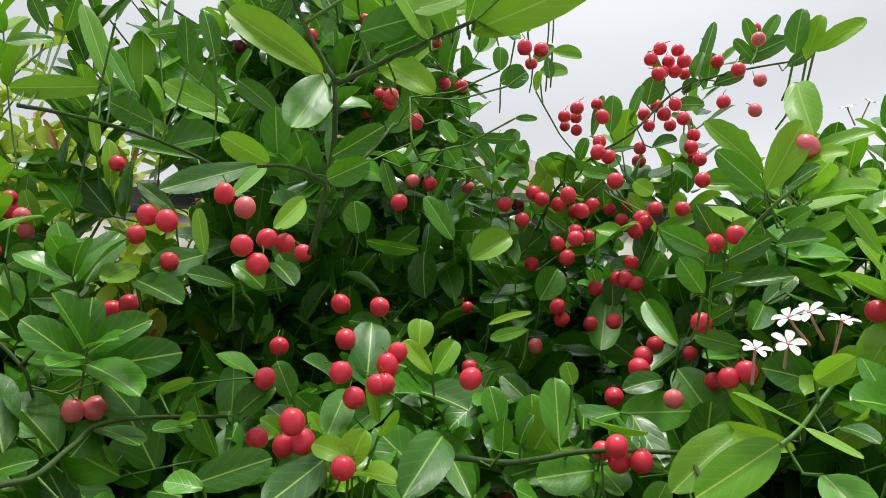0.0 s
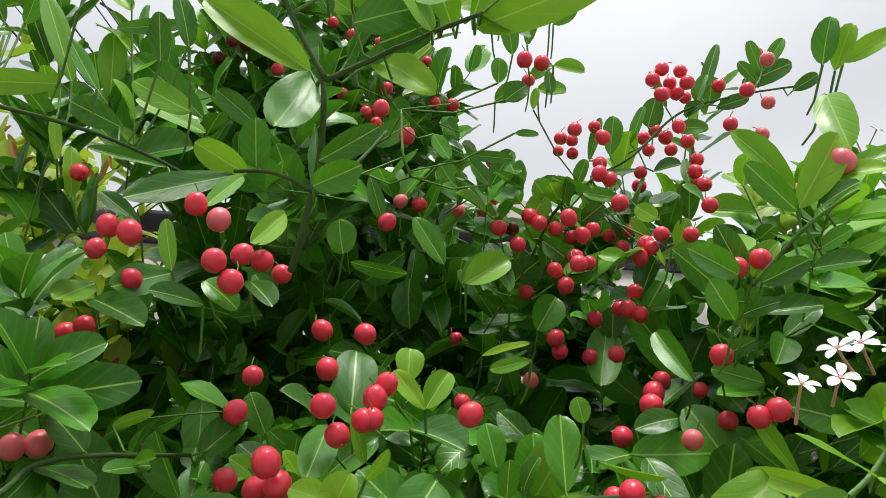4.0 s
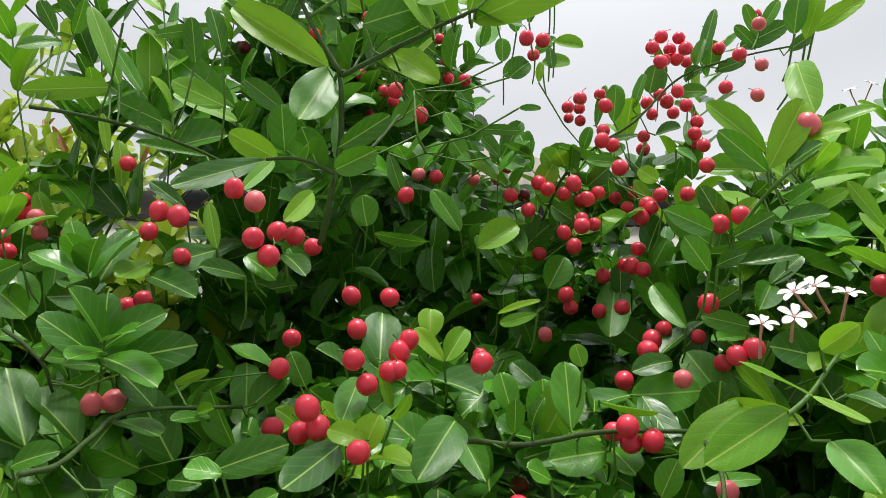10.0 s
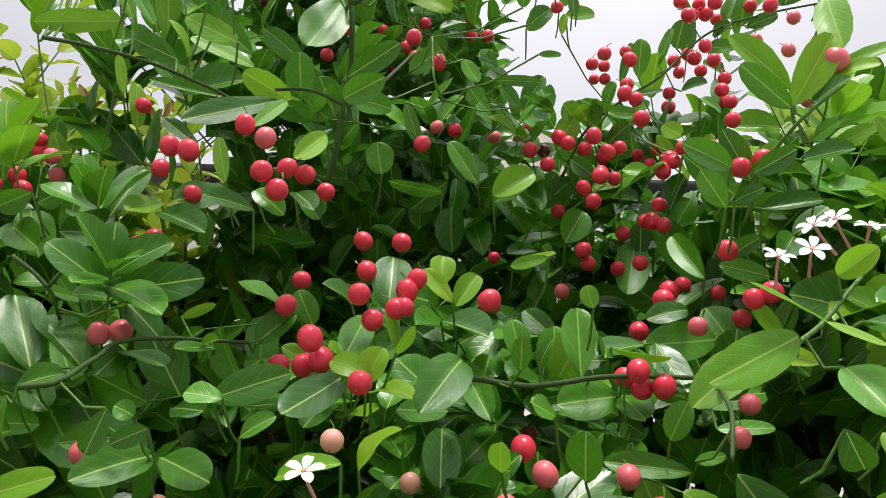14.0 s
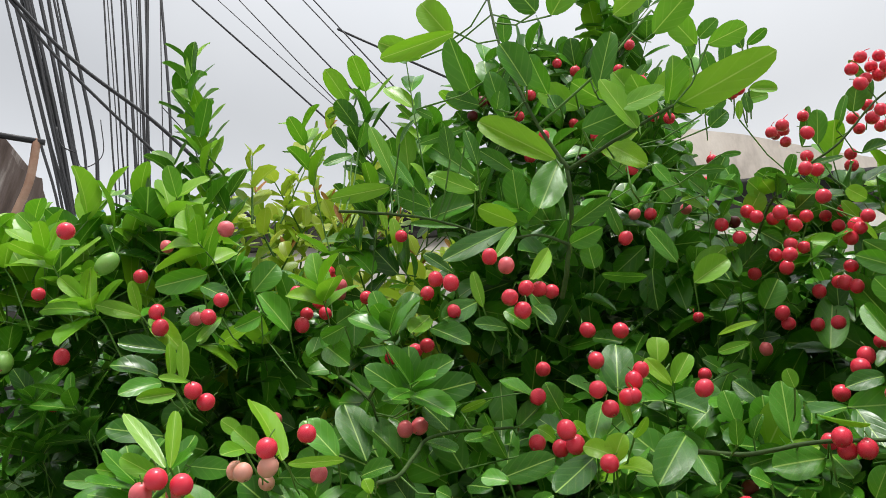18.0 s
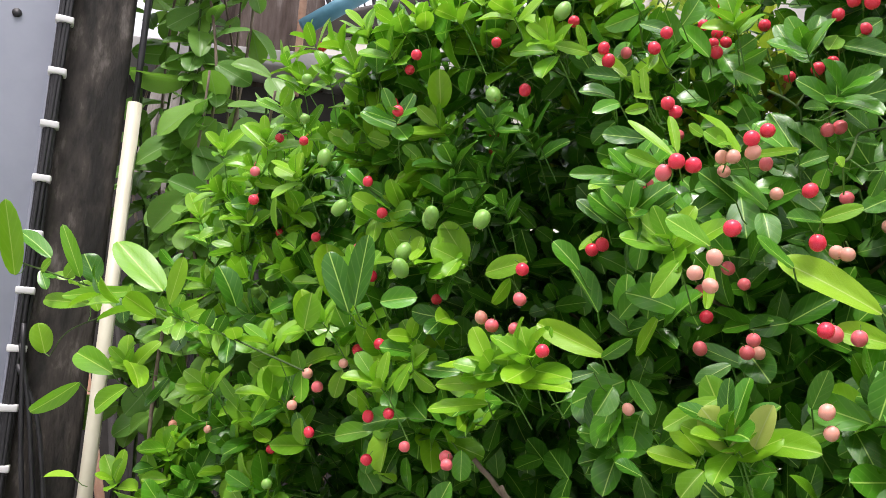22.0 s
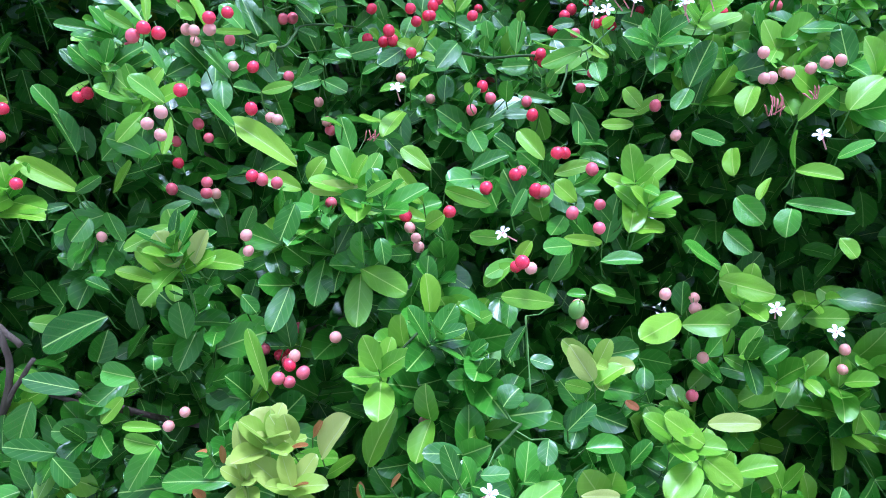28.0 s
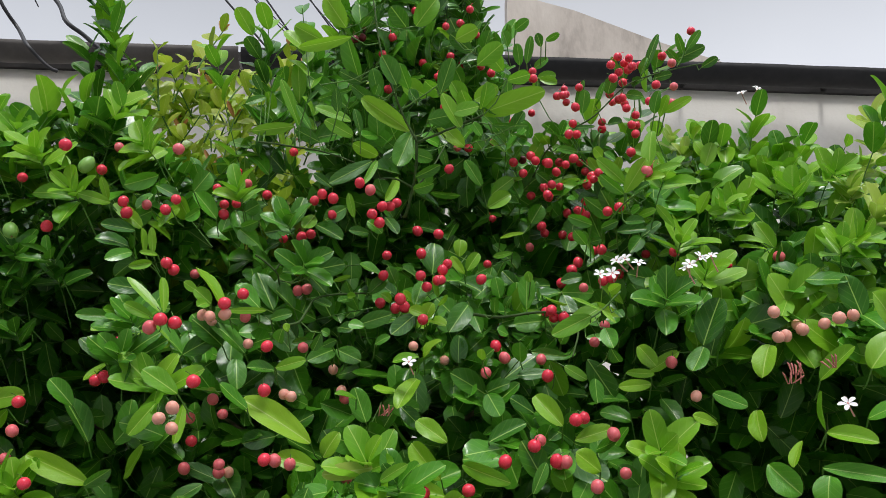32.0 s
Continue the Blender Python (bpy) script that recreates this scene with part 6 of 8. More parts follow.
spray((
    (0.391, 0.283, 1.005, 0.452, 0.292, 1.010, 0.029, "o"),
    (0.428, 0.321, 1.044, 0.483, 0.331, 1.007, 0.036, "o"),
    (0.373, 0.292, 1.042, 0.371, 0.290, 1.066, 0.012, "r"),
    (0.340, 0.298, 1.066, 0.358, 0.309, 1.095, 0.018, "y"),
    (0.177, 0.162, 1.084, 0.200, 0.170, 1.039, 0.031, "o"),
    (0.220, 0.227, 1.016, 0.258, 0.237, 1.030, 0.023, "o"),
    (0.193, 0.217, 0.979, 0.220, 0.226, 1.000, 0.023, "o"),
    (0.186, 0.213, 0.968, 0.155, 0.215, 0.967, 0.019, "o"),
    (0.040, 0.209, 1.028, 0.049, 0.192, 0.982, 0.026, "o"),
))
spray((
    (0.056, 0.160, 1.028, 0.084, 0.169, 1.024, 0.020, "o"),
    (0.114, 0.151, 1.073, 0.089, 0.128, 1.052, 0.020, "o"),
    (0.059, 0.181, 1.068, 0.030, 0.169, 1.062, 0.021, "o"),
    (0.075, 0.125, 1.133, 0.061, 0.133, 1.162, 0.020, "o"),
    (0.095, 0.117, 1.141, 0.121, 0.116, 1.144, 0.019, "o"),
    (0.161, 0.181, 1.163, 0.158, 0.168, 1.140, 0.020, "o"),
    (0.190, 0.269, 1.153, 0.218, 0.272, 1.184, 0.023, "o"),
    (0.215, 0.296, 1.129, 0.257, 0.297, 1.134, 0.027, "o"),
    (0.271, 0.321, 1.108, 0.292, 0.316, 1.138, 0.022, "o"),
    (0.324, 0.387, 1.084, 0.356, 0.385, 1.139, 0.034, "o"),
))
spray((
    (0.058, 0.407, 1.889, 0.144, 0.377, 1.906, 0.032, "y"),
    (-0.123, 0.439, 1.960, -0.134, 0.382, 2.000, 0.028, "o"),
    (-0.059, 0.376, 1.919, -0.076, 0.350, 1.950, 0.027, "o"),
    (-0.044, 0.397, 1.922, -0.055, 0.370, 1.948, 0.026, "o"),
    (0.001, 0.387, 1.909, 0.018, 0.366, 1.952, 0.023, "o"),
    (0.030, 0.376, 1.854, 0.005, 0.356, 1.894, 0.025, "y"),
    (0.044, 0.403, 1.884, 0.030, 0.375, 1.908, 0.023, "y"),
    (0.056, 0.402, 1.892, 0.067, 0.374, 1.919, 0.027, "y"),
    (-0.122, 0.362, 1.987, -0.193, 0.356, 1.968, 0.019, "y"),
    (-0.172, 0.408, 2.008, -0.213, 0.391, 2.025, 0.023, "y"),
))
spray((
    (-0.034, 0.420, 1.913, -0.045, 0.404, 1.925, 0.020, "o"),
    (-0.015, 0.387, 1.871, 0.019, 0.377, 1.873, 0.023, "o"),
    (-0.087, 0.408, 1.915, -0.095, 0.381, 1.948, 0.026, "o"),
    (0.087, 0.404, 1.951, 0.067, 0.375, 1.964, 0.023, "y"),
    (0.093, 0.365, 1.916, 0.123, 0.355, 1.919, 0.019, "y"),
    (0.020, 0.395, 1.997, 0.052, 0.380, 2.006, 0.024, "y"),
    (-0.050, 0.390, 2.017, -0.068, 0.357, 2.030, 0.026, "o"),
    (-0.144, 0.424, 2.039, -0.173, 0.402, 2.078, 0.030, "y"),
    (0.059, 0.402, 1.897, 0.093, 0.414, 1.888, 0.022, "o"),
    (0.019, 0.371, 1.874, 0.055, 0.364, 1.878, 0.023, "y"),
))
spray((
    (-0.039, 0.415, 2.033, -0.008, 0.404, 2.072, 0.031, "y"),
    (0.052, 0.369, 1.942, 0.086, 0.349, 1.962, 0.026, "y"),
))
spray((
    (-0.311, 0.483, 1.574, -0.344, 0.451, 1.607, 0.033, "o"),
))
spray((
    (-0.234, 0.382, 1.481, -0.264, 0.358, 1.509, 0.027, "o"),
    (-0.054, 0.325, 1.399, -0.023, 0.314, 1.418, 0.014, "y"),
))
spray((
    (-0.453, 0.366, 1.482, -0.476, 0.347, 1.513, 0.023, "o"),
    (-0.314, 0.536, 1.389, -0.366, 0.523, 1.410, 0.026, "o"),
))
spray((
    (-1.338, 0.443, 1.478, -1.497, 0.365, 1.461, 0.027, "y"),
    (-1.530, 0.416, 1.503, -1.549, 0.377, 1.603, 0.028, "y"),
    (-1.810, 0.430, 1.516, -1.765, 0.366, 1.667, 0.048, "y"),
    (-1.202, 0.386, 1.446, -1.177, 0.385, 1.526, 0.028, "y"),
))
spray((
    (-1.056, 0.403, 1.445, -1.071, 0.375, 1.508, 0.041, "o"),
    (-0.828, 0.326, 1.407, -0.812, 0.318, 1.454, 0.033, "y"),
    (-0.742, 0.325, 1.437, -0.723, 0.319, 1.528, 0.032, "o"),
    (-0.759, 0.333, 1.431, -0.785, 0.315, 1.508, 0.037, "o"),
    (-0.682, 0.302, 1.440, -0.641, 0.320, 1.448, 0.028, "o"),
    (-0.304, 0.376, 1.351, -0.350, 0.349, 1.318, 0.023, "y"),
))
spray((
    (-1.109, 0.379, 1.092, -1.005, 0.408, 1.121, 0.035, "y"),
    (-1.176, 0.399, 1.033, -1.209, 0.326, 1.000, 0.033, "y"),
    (-1.216, 0.373, 1.011, -1.232, 0.354, 1.098, 0.028, "y"),
))
spray((
    (-1.625, 0.432, 0.760, -1.764, 0.371, 0.778, 0.066, "y"),
    (-1.603, 0.413, 0.775, -1.616, 0.388, 0.852, 0.030, "y"),
    (-1.754, 0.416, 0.810, -1.760, 0.387, 0.906, 0.042, "y"),
    (-1.504, 0.429, 0.661, -1.633, 0.373, 0.670, 0.052, "y"),
    (-1.436, 0.393, 0.692, -1.426, 0.406, 0.781, 0.032, "y"),
    (-1.209, 0.432, 0.758, -1.231, 0.363, 0.694, 0.064, "p"),
    (-0.857, 0.430, 0.828, -0.934, 0.397, 0.897, 0.054, "y"),
    (-0.778, 0.458, 0.777, -0.823, 0.396, 0.845, 0.048, "y"),
    (-1.015, 0.411, 1.120, -1.068, 0.351, 1.084, 0.042, "y"),
    (-1.200, 0.420, 1.015, -1.267, 0.369, 0.991, 0.030, "y"),
))
spray((
    (-0.635, 0.414, 1.013, -0.686, 0.370, 1.037, 0.040, "o"),
    (-0.583, 0.386, 1.027, -0.582, 0.357, 0.959, 0.038, "o"),
    (-1.068, 0.407, 0.960, -1.114, 0.377, 1.000, 0.041, "y"),
    (-1.300, 0.422, 0.849, -1.384, 0.372, 0.854, 0.045, "o"),
    (-1.324, 0.413, 0.773, -1.359, 0.384, 0.688, 0.045, "o"),
    (-1.169, 0.382, 0.892, -1.152, 0.407, 0.969, 0.035, "y"),
    (-1.009, 0.415, 0.840, -1.065, 0.381, 0.858, 0.040, "o"),
))
blossoms((
    (0.213, 0.423, 1.662),
    (0.227, 0.412, 1.661),
    (0.235, 0.421, 1.680),
    (0.245, 0.416, 1.681),
    (0.262, 0.415, 1.675),
    (0.314, 0.360, 1.659),
    (0.327, 0.360, 1.668),
    (0.340, 0.360, 1.669),
    (0.310, 0.360, 1.654),
    (-0.032, 0.379, 1.540),
    (0.108, 0.290, 1.364),
    (0.430, 0.240, 1.484),
    (0.103, 0.090, 1.133),
    (0.098, 0.090, 1.105),
    (0.088, 0.095, 1.088),
    (0.417, 0.300, 1.298),
    (0.484, 0.300, 1.277),
    (0.553, 0.750, 2.090),
    (0.524, 0.750, 2.082),
    (0.263, 0.240, 1.029),
    (0.318, 0.250, 1.008),
))
fruit((
    (0.128, 0.233, 1.333, "red"),
    (0.139, 0.256, 1.327, "pale"),
    (-0.278, 0.263, 1.474, "pale"),
    (0.197, 0.305, 1.283, "green"),
    (0.205, 0.310, 1.268, "pale"),
    (0.221, 0.332, 1.378, "pink"),
    (0.200, 0.321, 1.287, "pale"),
    (0.044, 0.369, 1.389, "red"),
    (0.128, 0.351, 1.327, "red"),
    (0.293, 0.297, 1.307, "pale"),
    (-0.300, 0.280, 1.463, "pale"),
    (-0.271, 0.296, 1.506, "red"),
    (0.087, 0.384, 1.422, "red"),
    (-0.290, 0.294, 1.453, "pale"),
    (0.193, 0.366, 1.396, "pink"),
    (0.122, 0.385, 1.441, "red"),
    (0.003, 0.392, 1.355, "pale"),
    (0.156, 0.245, 1.066, "pink"),
    (0.149, 0.394, 1.424, "red"),
    (0.160, 0.392, 1.423, "pink"),
    (-0.007, 0.406, 1.368, "pale"),
    (0.130, 0.406, 1.448, "pink"),
))
fruit((
    (0.006, 0.405, 1.344, "pale"),
    (-0.086, 0.365, 1.227, "pale"),
    (0.153, 0.406, 1.422, "pink"),
    (0.174, 0.402, 1.473, "red"),
    (-0.205, 0.366, 1.345, "pale"),
    (-0.014, 0.417, 1.383, "red"),
    (-0.211, 0.373, 1.503, "red"),
    (-0.206, 0.378, 1.420, "red"),
    (-0.202, 0.369, 1.326, "pale"),
    (0.231, 0.400, 1.411, "pink"),
    (-0.149, 0.347, 1.175, "pink"),
    (-0.181, 0.404, 1.415, "pink"),
    (-0.136, 0.369, 1.200, "pale"),
    (-0.123, 0.364, 1.181, "pink"),
    (0.186, 0.425, 1.477, "red"),
    (0.221, 0.417, 1.457, "pink"),
    (-0.141, 0.367, 1.189, "red"),
    (-0.331, 0.322, 1.583, "red"),
    (-0.318, 0.335, 1.581, "red"),
    (-0.203, 0.412, 1.419, "pink"),
    (-0.268, 0.363, 1.611, "red"),
    (-0.268, 0.368, 1.598, "pale"),
))
fruit((
    (-0.346, 0.327, 1.574, "pink"),
    (0.345, 0.359, 1.290, "pale"),
    (-0.286, 0.363, 1.594, "pale"),
    (-0.221, 0.402, 1.562, "red"),
    (-0.192, 0.428, 1.500, "pale"),
    (0.320, 0.400, 1.503, "pale"),
    (-0.036, 0.458, 1.571, "pale"),
    (-0.202, 0.431, 1.503, "pale"),
    (0.403, 0.345, 1.597, "pale"),
    (-0.300, 0.374, 1.598, "pale"),
    (0.409, 0.356, 1.569, "pale"),
    (-0.148, 0.401, 1.162, "pink"),
    (0.027, 0.408, 1.121, "pale"),
    (0.419, 0.360, 1.571, "pale"),
    (-0.123, 0.475, 1.398, "pink"),
    (0.145, 0.484, 1.535, "red"),
    (0.363, 0.379, 1.230, "pale"),
    (-0.263, 0.414, 1.634, "red"),
    (0.357, 0.410, 1.301, "pale"),
    (-0.283, 0.435, 1.413, "pink"),
    (-0.027, 0.488, 1.613, "red"),
    (0.061, 0.504, 1.541, "pink"),
))
fruit((
    (0.442, 0.368, 1.580, "pale"),
    (-0.260, 0.442, 1.571, "pale"),
    (-0.060, 0.487, 1.642, "red"),
    (0.305, 0.457, 1.551, "pink"),
    (0.366, 0.415, 1.275, "pale"),
    (-0.162, 0.443, 1.181, "pink"),
    (-0.472, 0.321, 1.389, "red"),
    (-0.271, 0.376, 1.120, "pale"),
    (0.481, 0.356, 1.592, "pale"),
    (0.468, 0.368, 1.587, "pale"),
    (-0.143, 0.509, 1.515, "pale"),
    (-0.056, 0.505, 1.634, "red"),
    (0.497, 0.355, 1.595, "pale"),
    (0.360, 0.404, 1.179, "pink"),
    (-0.362, 0.388, 1.671, "red"),
    (-0.289, 0.372, 1.102, "pale"),
    (-0.140, 0.523, 1.505, "pink"),
    (-0.199, 0.499, 1.574, "pink"),
    (0.054, 0.511, 1.676, "red"),
    (-0.071, 0.517, 1.634, "red"),
    (-0.034, 0.508, 1.681, "red"),
    (-0.358, 0.403, 1.665, "red"),
))
fruit((
    (0.087, 0.538, 1.566, "pink"),
    (-0.275, 0.465, 1.612, "pink"),
    (-0.065, 0.522, 1.639, "red"),
    (0.139, 0.536, 1.564, "pink"),
    (-0.317, 0.450, 1.604, "pale"),
    (-0.201, 0.470, 1.192, "pink"),
    (-0.026, 0.521, 1.667, "red"),
    (0.074, 0.543, 1.584, "red"),
    (0.453, 0.412, 1.593, "pale"),
    (-0.182, 0.480, 1.184, "red"),
    (-0.301, 0.486, 1.402, "pink"),
    (-0.001, 0.554, 1.564, "pale"),
    (-0.290, 0.493, 1.402, "pale"),
    (-0.006, 0.531, 1.680, "red"),
    (-0.011, 0.531, 1.679, "red"),
    (-0.412, 0.418, 1.332, "pale"),
    (-0.305, 0.492, 1.480, "pink"),
    (0.228, 0.510, 1.673, "red"),
    (0.239, 0.506, 1.676, "red"),
    (-0.163, 0.540, 1.548, "pale"),
    (-0.106, 0.490, 1.770, "red"),
    (-0.096, 0.498, 1.759, "red"),
))
fruit((
    (0.284, 0.440, 1.812, "pink"),
    (-0.005, 0.541, 1.697, "red"),
    (0.156, 0.551, 1.638, "red"),
    (0.324, 0.482, 1.708, "red"),
    (0.217, 0.551, 1.591, "pink"),
    (0.002, 0.543, 1.707, "red"),
    (-0.403, 0.441, 1.596, "pink"),
    (-0.436, 0.425, 1.570, "red"),
    (-0.219, 0.507, 1.198, "pink"),
    (-0.326, 0.505, 1.501, "pink"),
    (0.103, 0.379, 0.910, "pale"),
    (-0.528, 0.369, 1.450, "pink"),
    (0.175, 0.563, 1.630, "red"),
    (-0.220, 0.527, 1.663, "pink"),
    (-0.350, 0.502, 1.443, "red"),
    (0.118, 0.384, 0.911, "pale"),
    (-0.096, 0.552, 1.692, "red"),
    (0.149, 0.569, 1.639, "red"),
    (-0.208, 0.534, 1.667, "pink"),
    (-0.529, 0.374, 1.486, "red"),
    (0.161, 0.571, 1.631, "red"),
    (0.391, 0.478, 1.687, "red"),
))
fruit((
    (-0.358, 0.505, 1.406, "pink"),
    (-0.566, 0.337, 1.541, "green"),
    (-0.097, 0.521, 1.792, "red"),
    (-0.359, 0.511, 1.475, "pink"),
    (-0.538, 0.378, 1.416, "pink"),
    (-0.169, 0.505, 1.800, "red"),
    (-0.013, 0.384, 0.887, "pink"),
    (-0.103, 0.575, 1.654, "red"),
    (-0.377, 0.427, 1.774, "red"),
    (0.239, 0.516, 1.779, "red"),
    (-0.115, 0.516, 1.817, "pink"),
    (-0.461, 0.450, 1.526, "red"),
    (0.206, 0.568, 1.676, "pink"),
    (0.236, 0.576, 1.620, "pink"),
    (0.256, 0.515, 1.785, "red"),
    (-0.131, 0.512, 1.827, "red"),
    (-0.575, 0.352, 1.547, "green"),
    (-0.395, 0.436, 1.762, "red"),
    (-0.566, 0.372, 1.419, "pink"),
    (-0.188, 0.513, 1.810, "red"),
    (-0.088, 0.542, 1.799, "red"),
    (-0.178, 0.570, 1.214, "pink"),
))
fruit((
    (0.233, 0.557, 1.732, "red"),
    (-0.534, 0.415, 1.401, "pink"),
    (-0.376, 0.415, 1.846, "pink"),
    (-0.479, 0.461, 1.522, "red"),
    (-0.537, 0.415, 1.386, "pink"),
    (-0.497, 0.338, 1.822, "red"),
    (-0.188, 0.564, 1.175, "red"),
    (0.463, 0.478, 1.699, "pink"),
    (-0.043, 0.589, 1.736, "red"),
    (-0.585, 0.378, 1.429, "pale"),
    (-0.198, 0.577, 1.198, "pink"),
    (-0.181, 0.551, 1.789, "red"),
    (0.393, 0.531, 1.697, "pale"),
    (0.192, 0.600, 1.711, "red"),
    (0.559, 0.439, 1.220, "pale"),
    (-0.208, 0.545, 1.811, "red"),
    (0.564, 0.446, 1.245, "pale"),
    (-0.457, 0.445, 1.761, "red"),
    (-0.101, 0.611, 1.739, "red"),
    (-0.462, 0.441, 1.777, "red"),
    (-0.220, 0.582, 1.767, "red"),
    (-0.502, 0.402, 1.819, "green"),
))
fruit((
    (-0.019, 0.620, 1.777, "red"),
    (0.178, 0.638, 1.699, "red"),
    (-0.348, 0.536, 1.787, "red"),
    (0.205, 0.630, 1.731, "red"),
    (-0.657, 0.362, 1.558, "green"),
    (0.085, 0.676, 1.622, "pink"),
    (-0.238, 0.593, 1.766, "red"),
    (-0.593, 0.394, 1.720, "green"),
    (0.318, 0.550, 1.864, "pink"),
    (-0.689, 0.346, 1.488, "green"),
    (-0.055, 0.635, 1.787, "red"),
    (-0.667, 0.372, 1.555, "green"),
    (-0.631, 0.390, 1.249, "pink"),
    (-0.452, 0.492, 1.789, "pink"),
    (-0.691, 0.353, 1.511, "green"),
    (-0.090, 0.625, 1.833, "red"),
    (-0.641, 0.403, 1.256, "pink"),
    (-0.275, 0.616, 1.770, "red"),
    (0.059, 0.682, 1.742, "red"),
    (0.159, 0.633, 1.847, "red"),
    (-0.360, 0.565, 1.813, "red"),
    (-0.576, 0.447, 1.742, "red"),
))
fruit((
    (-0.369, 0.553, 1.836, "red"),
    (0.275, 0.670, 1.721, "red"),
    (-0.691, 0.382, 1.265, "pink"),
    (-0.301, 0.595, 1.839, "red"),
    (-0.518, 0.470, 1.838, "red"),
    (-0.349, 0.588, 1.822, "red"),
    (-0.335, 0.594, 1.859, "pink"),
    (-0.362, 0.594, 1.840, "red"),
    (-0.262, 0.597, 1.915, "red"),
    (-0.503, 0.484, 1.880, "pink"),
    (-0.006, 0.657, 1.904, "red"),
    (0.204, 0.637, 1.912, "red"),
    (-0.616, 0.433, 1.813, "red"),
    (-0.729, 0.394, 1.303, "red"),
    (0.012, 0.622, 1.975, "red"),
    (0.268, 0.700, 1.758, "red"),
    (-0.012, 0.612, 1.999, "red"),
    (0.120, 0.585, 2.035, "red"),
    (-0.731, 0.371, 1.711, "red"),
    (-0.426, 0.634, 1.715, "pink"),
    (0.240, 0.712, 1.772, "red"),
    (-0.356, 0.602, 1.883, "red"),
))
fruit((
    (0.137, 0.591, 2.037, "red"),
    (0.271, 0.657, 1.891, "red"),
    (-0.357, 0.610, 1.875, "red"),
    (0.164, 0.672, 1.918, "red"),
    (0.170, 0.688, 1.885, "red"),
    (-0.761, 0.391, 1.297, "red"),
    (0.205, 0.720, 1.800, "red"),
    (0.248, 0.668, 1.898, "red"),
    (-0.716, 0.470, 1.462, "red"),
    (0.178, 0.683, 1.906, "red"),
    (0.230, 0.685, 1.883, "red"),
    (0.229, 0.708, 1.835, "red"),
    (0.241, 0.681, 1.891, "red"),
    (-0.768, 0.413, 1.394, "red"),
    (-0.782, 0.379, 1.618, "red"),
    (0.185, 0.700, 1.885, "red"),
    (0.220, 0.714, 1.843, "red"),
    (-0.720, 0.390, 1.798, "red"),
    (0.239, 0.690, 1.900, "red"),
    (0.154, 0.742, 1.826, "red"),
    (0.230, 0.716, 1.863, "red"),
    (-0.770, 0.405, 1.239, "red"),
))
fruit((
    (0.217, 0.731, 1.852, "red"),
    (0.167, 0.731, 1.877, "red"),
    (0.160, 0.757, 1.818, "red"),
    (-0.366, 0.655, 1.878, "pink"),
    (0.201, 0.678, 1.974, "red"),
    (-0.825, 0.372, 1.582, "green"),
    (-0.669, 0.529, 1.692, "red"),
    (0.122, 0.726, 1.921, "red"),
    (-0.820, 0.401, 1.365, "pale"),
    (-0.793, 0.429, 1.584, "red"),
    (0.159, 0.736, 1.897, "red"),
    (0.144, 0.717, 1.941, "red"),
    (0.197, 0.715, 1.932, "red"),
    (0.307, 0.684, 1.941, "red"),
    (0.134, 0.787, 1.800, "pink"),
    (-0.845, 0.354, 1.653, "green"),
    (0.193, 0.775, 1.820, "red"),
    (0.136, 0.723, 1.953, "red"),
    (0.105, 0.735, 1.946, "red"),
    (0.217, 0.700, 1.983, "red"),
    (0.004, 0.726, 1.973, "pink"),
    (0.345, 0.629, 2.040, "red"),
))
fruit((
    (0.164, 0.735, 1.945, "red"),
    (-0.781, 0.435, 1.727, "red"),
    (0.338, 0.768, 1.781, "red"),
    (0.202, 0.772, 1.860, "red"),
    (-0.762, 0.431, 1.799, "red"),
    (0.023, 0.737, 1.976, "red"),
    (-0.860, 0.395, 1.330, "pink"),
    (-0.790, 0.432, 1.752, "red"),
    (0.211, 0.706, 2.007, "red"),
    (-0.835, 0.446, 1.386, "red"),
    (0.235, 0.750, 1.932, "red"),
    (0.243, 0.742, 1.947, "red"),
    (0.216, 0.698, 2.035, "red"),
    (0.340, 0.668, 2.029, "red"),
    (0.122, 0.759, 1.960, "dark"),
    (-0.694, 0.568, 1.733, "red"),
    (0.373, 0.627, 2.079, "pink"),
    (0.138, 0.797, 1.903, "red"),
    (0.140, 0.682, 2.099, "red"),
    (0.306, 0.700, 2.032, "red"),
    (0.323, 0.720, 1.991, "red"),
    (0.227, 0.765, 1.955, "red"),
))
fruit((
    (-0.844, 0.478, 1.499, "red"),
    (0.382, 0.662, 2.053, "pink"),
    (-0.880, 0.407, 1.265, "red"),
    (-0.825, 0.449, 1.151, "pink"),
    (0.300, 0.700, 2.052, "red"),
    (-0.836, 0.442, 1.158, "pink"),
    (0.283, 0.686, 2.084, "red"),
    (0.318, 0.725, 2.011, "red"),
    (0.191, 0.782, 1.963, "red"),
    (-0.869, 0.469, 1.542, "pink"),
    (0.385, 0.695, 2.038, "pink"),
    (-0.776, 0.509, 1.087, "red"),
    (0.269, 0.753, 2.030, "red"),
    (-0.105, 0.719, 2.113, "red"),
))
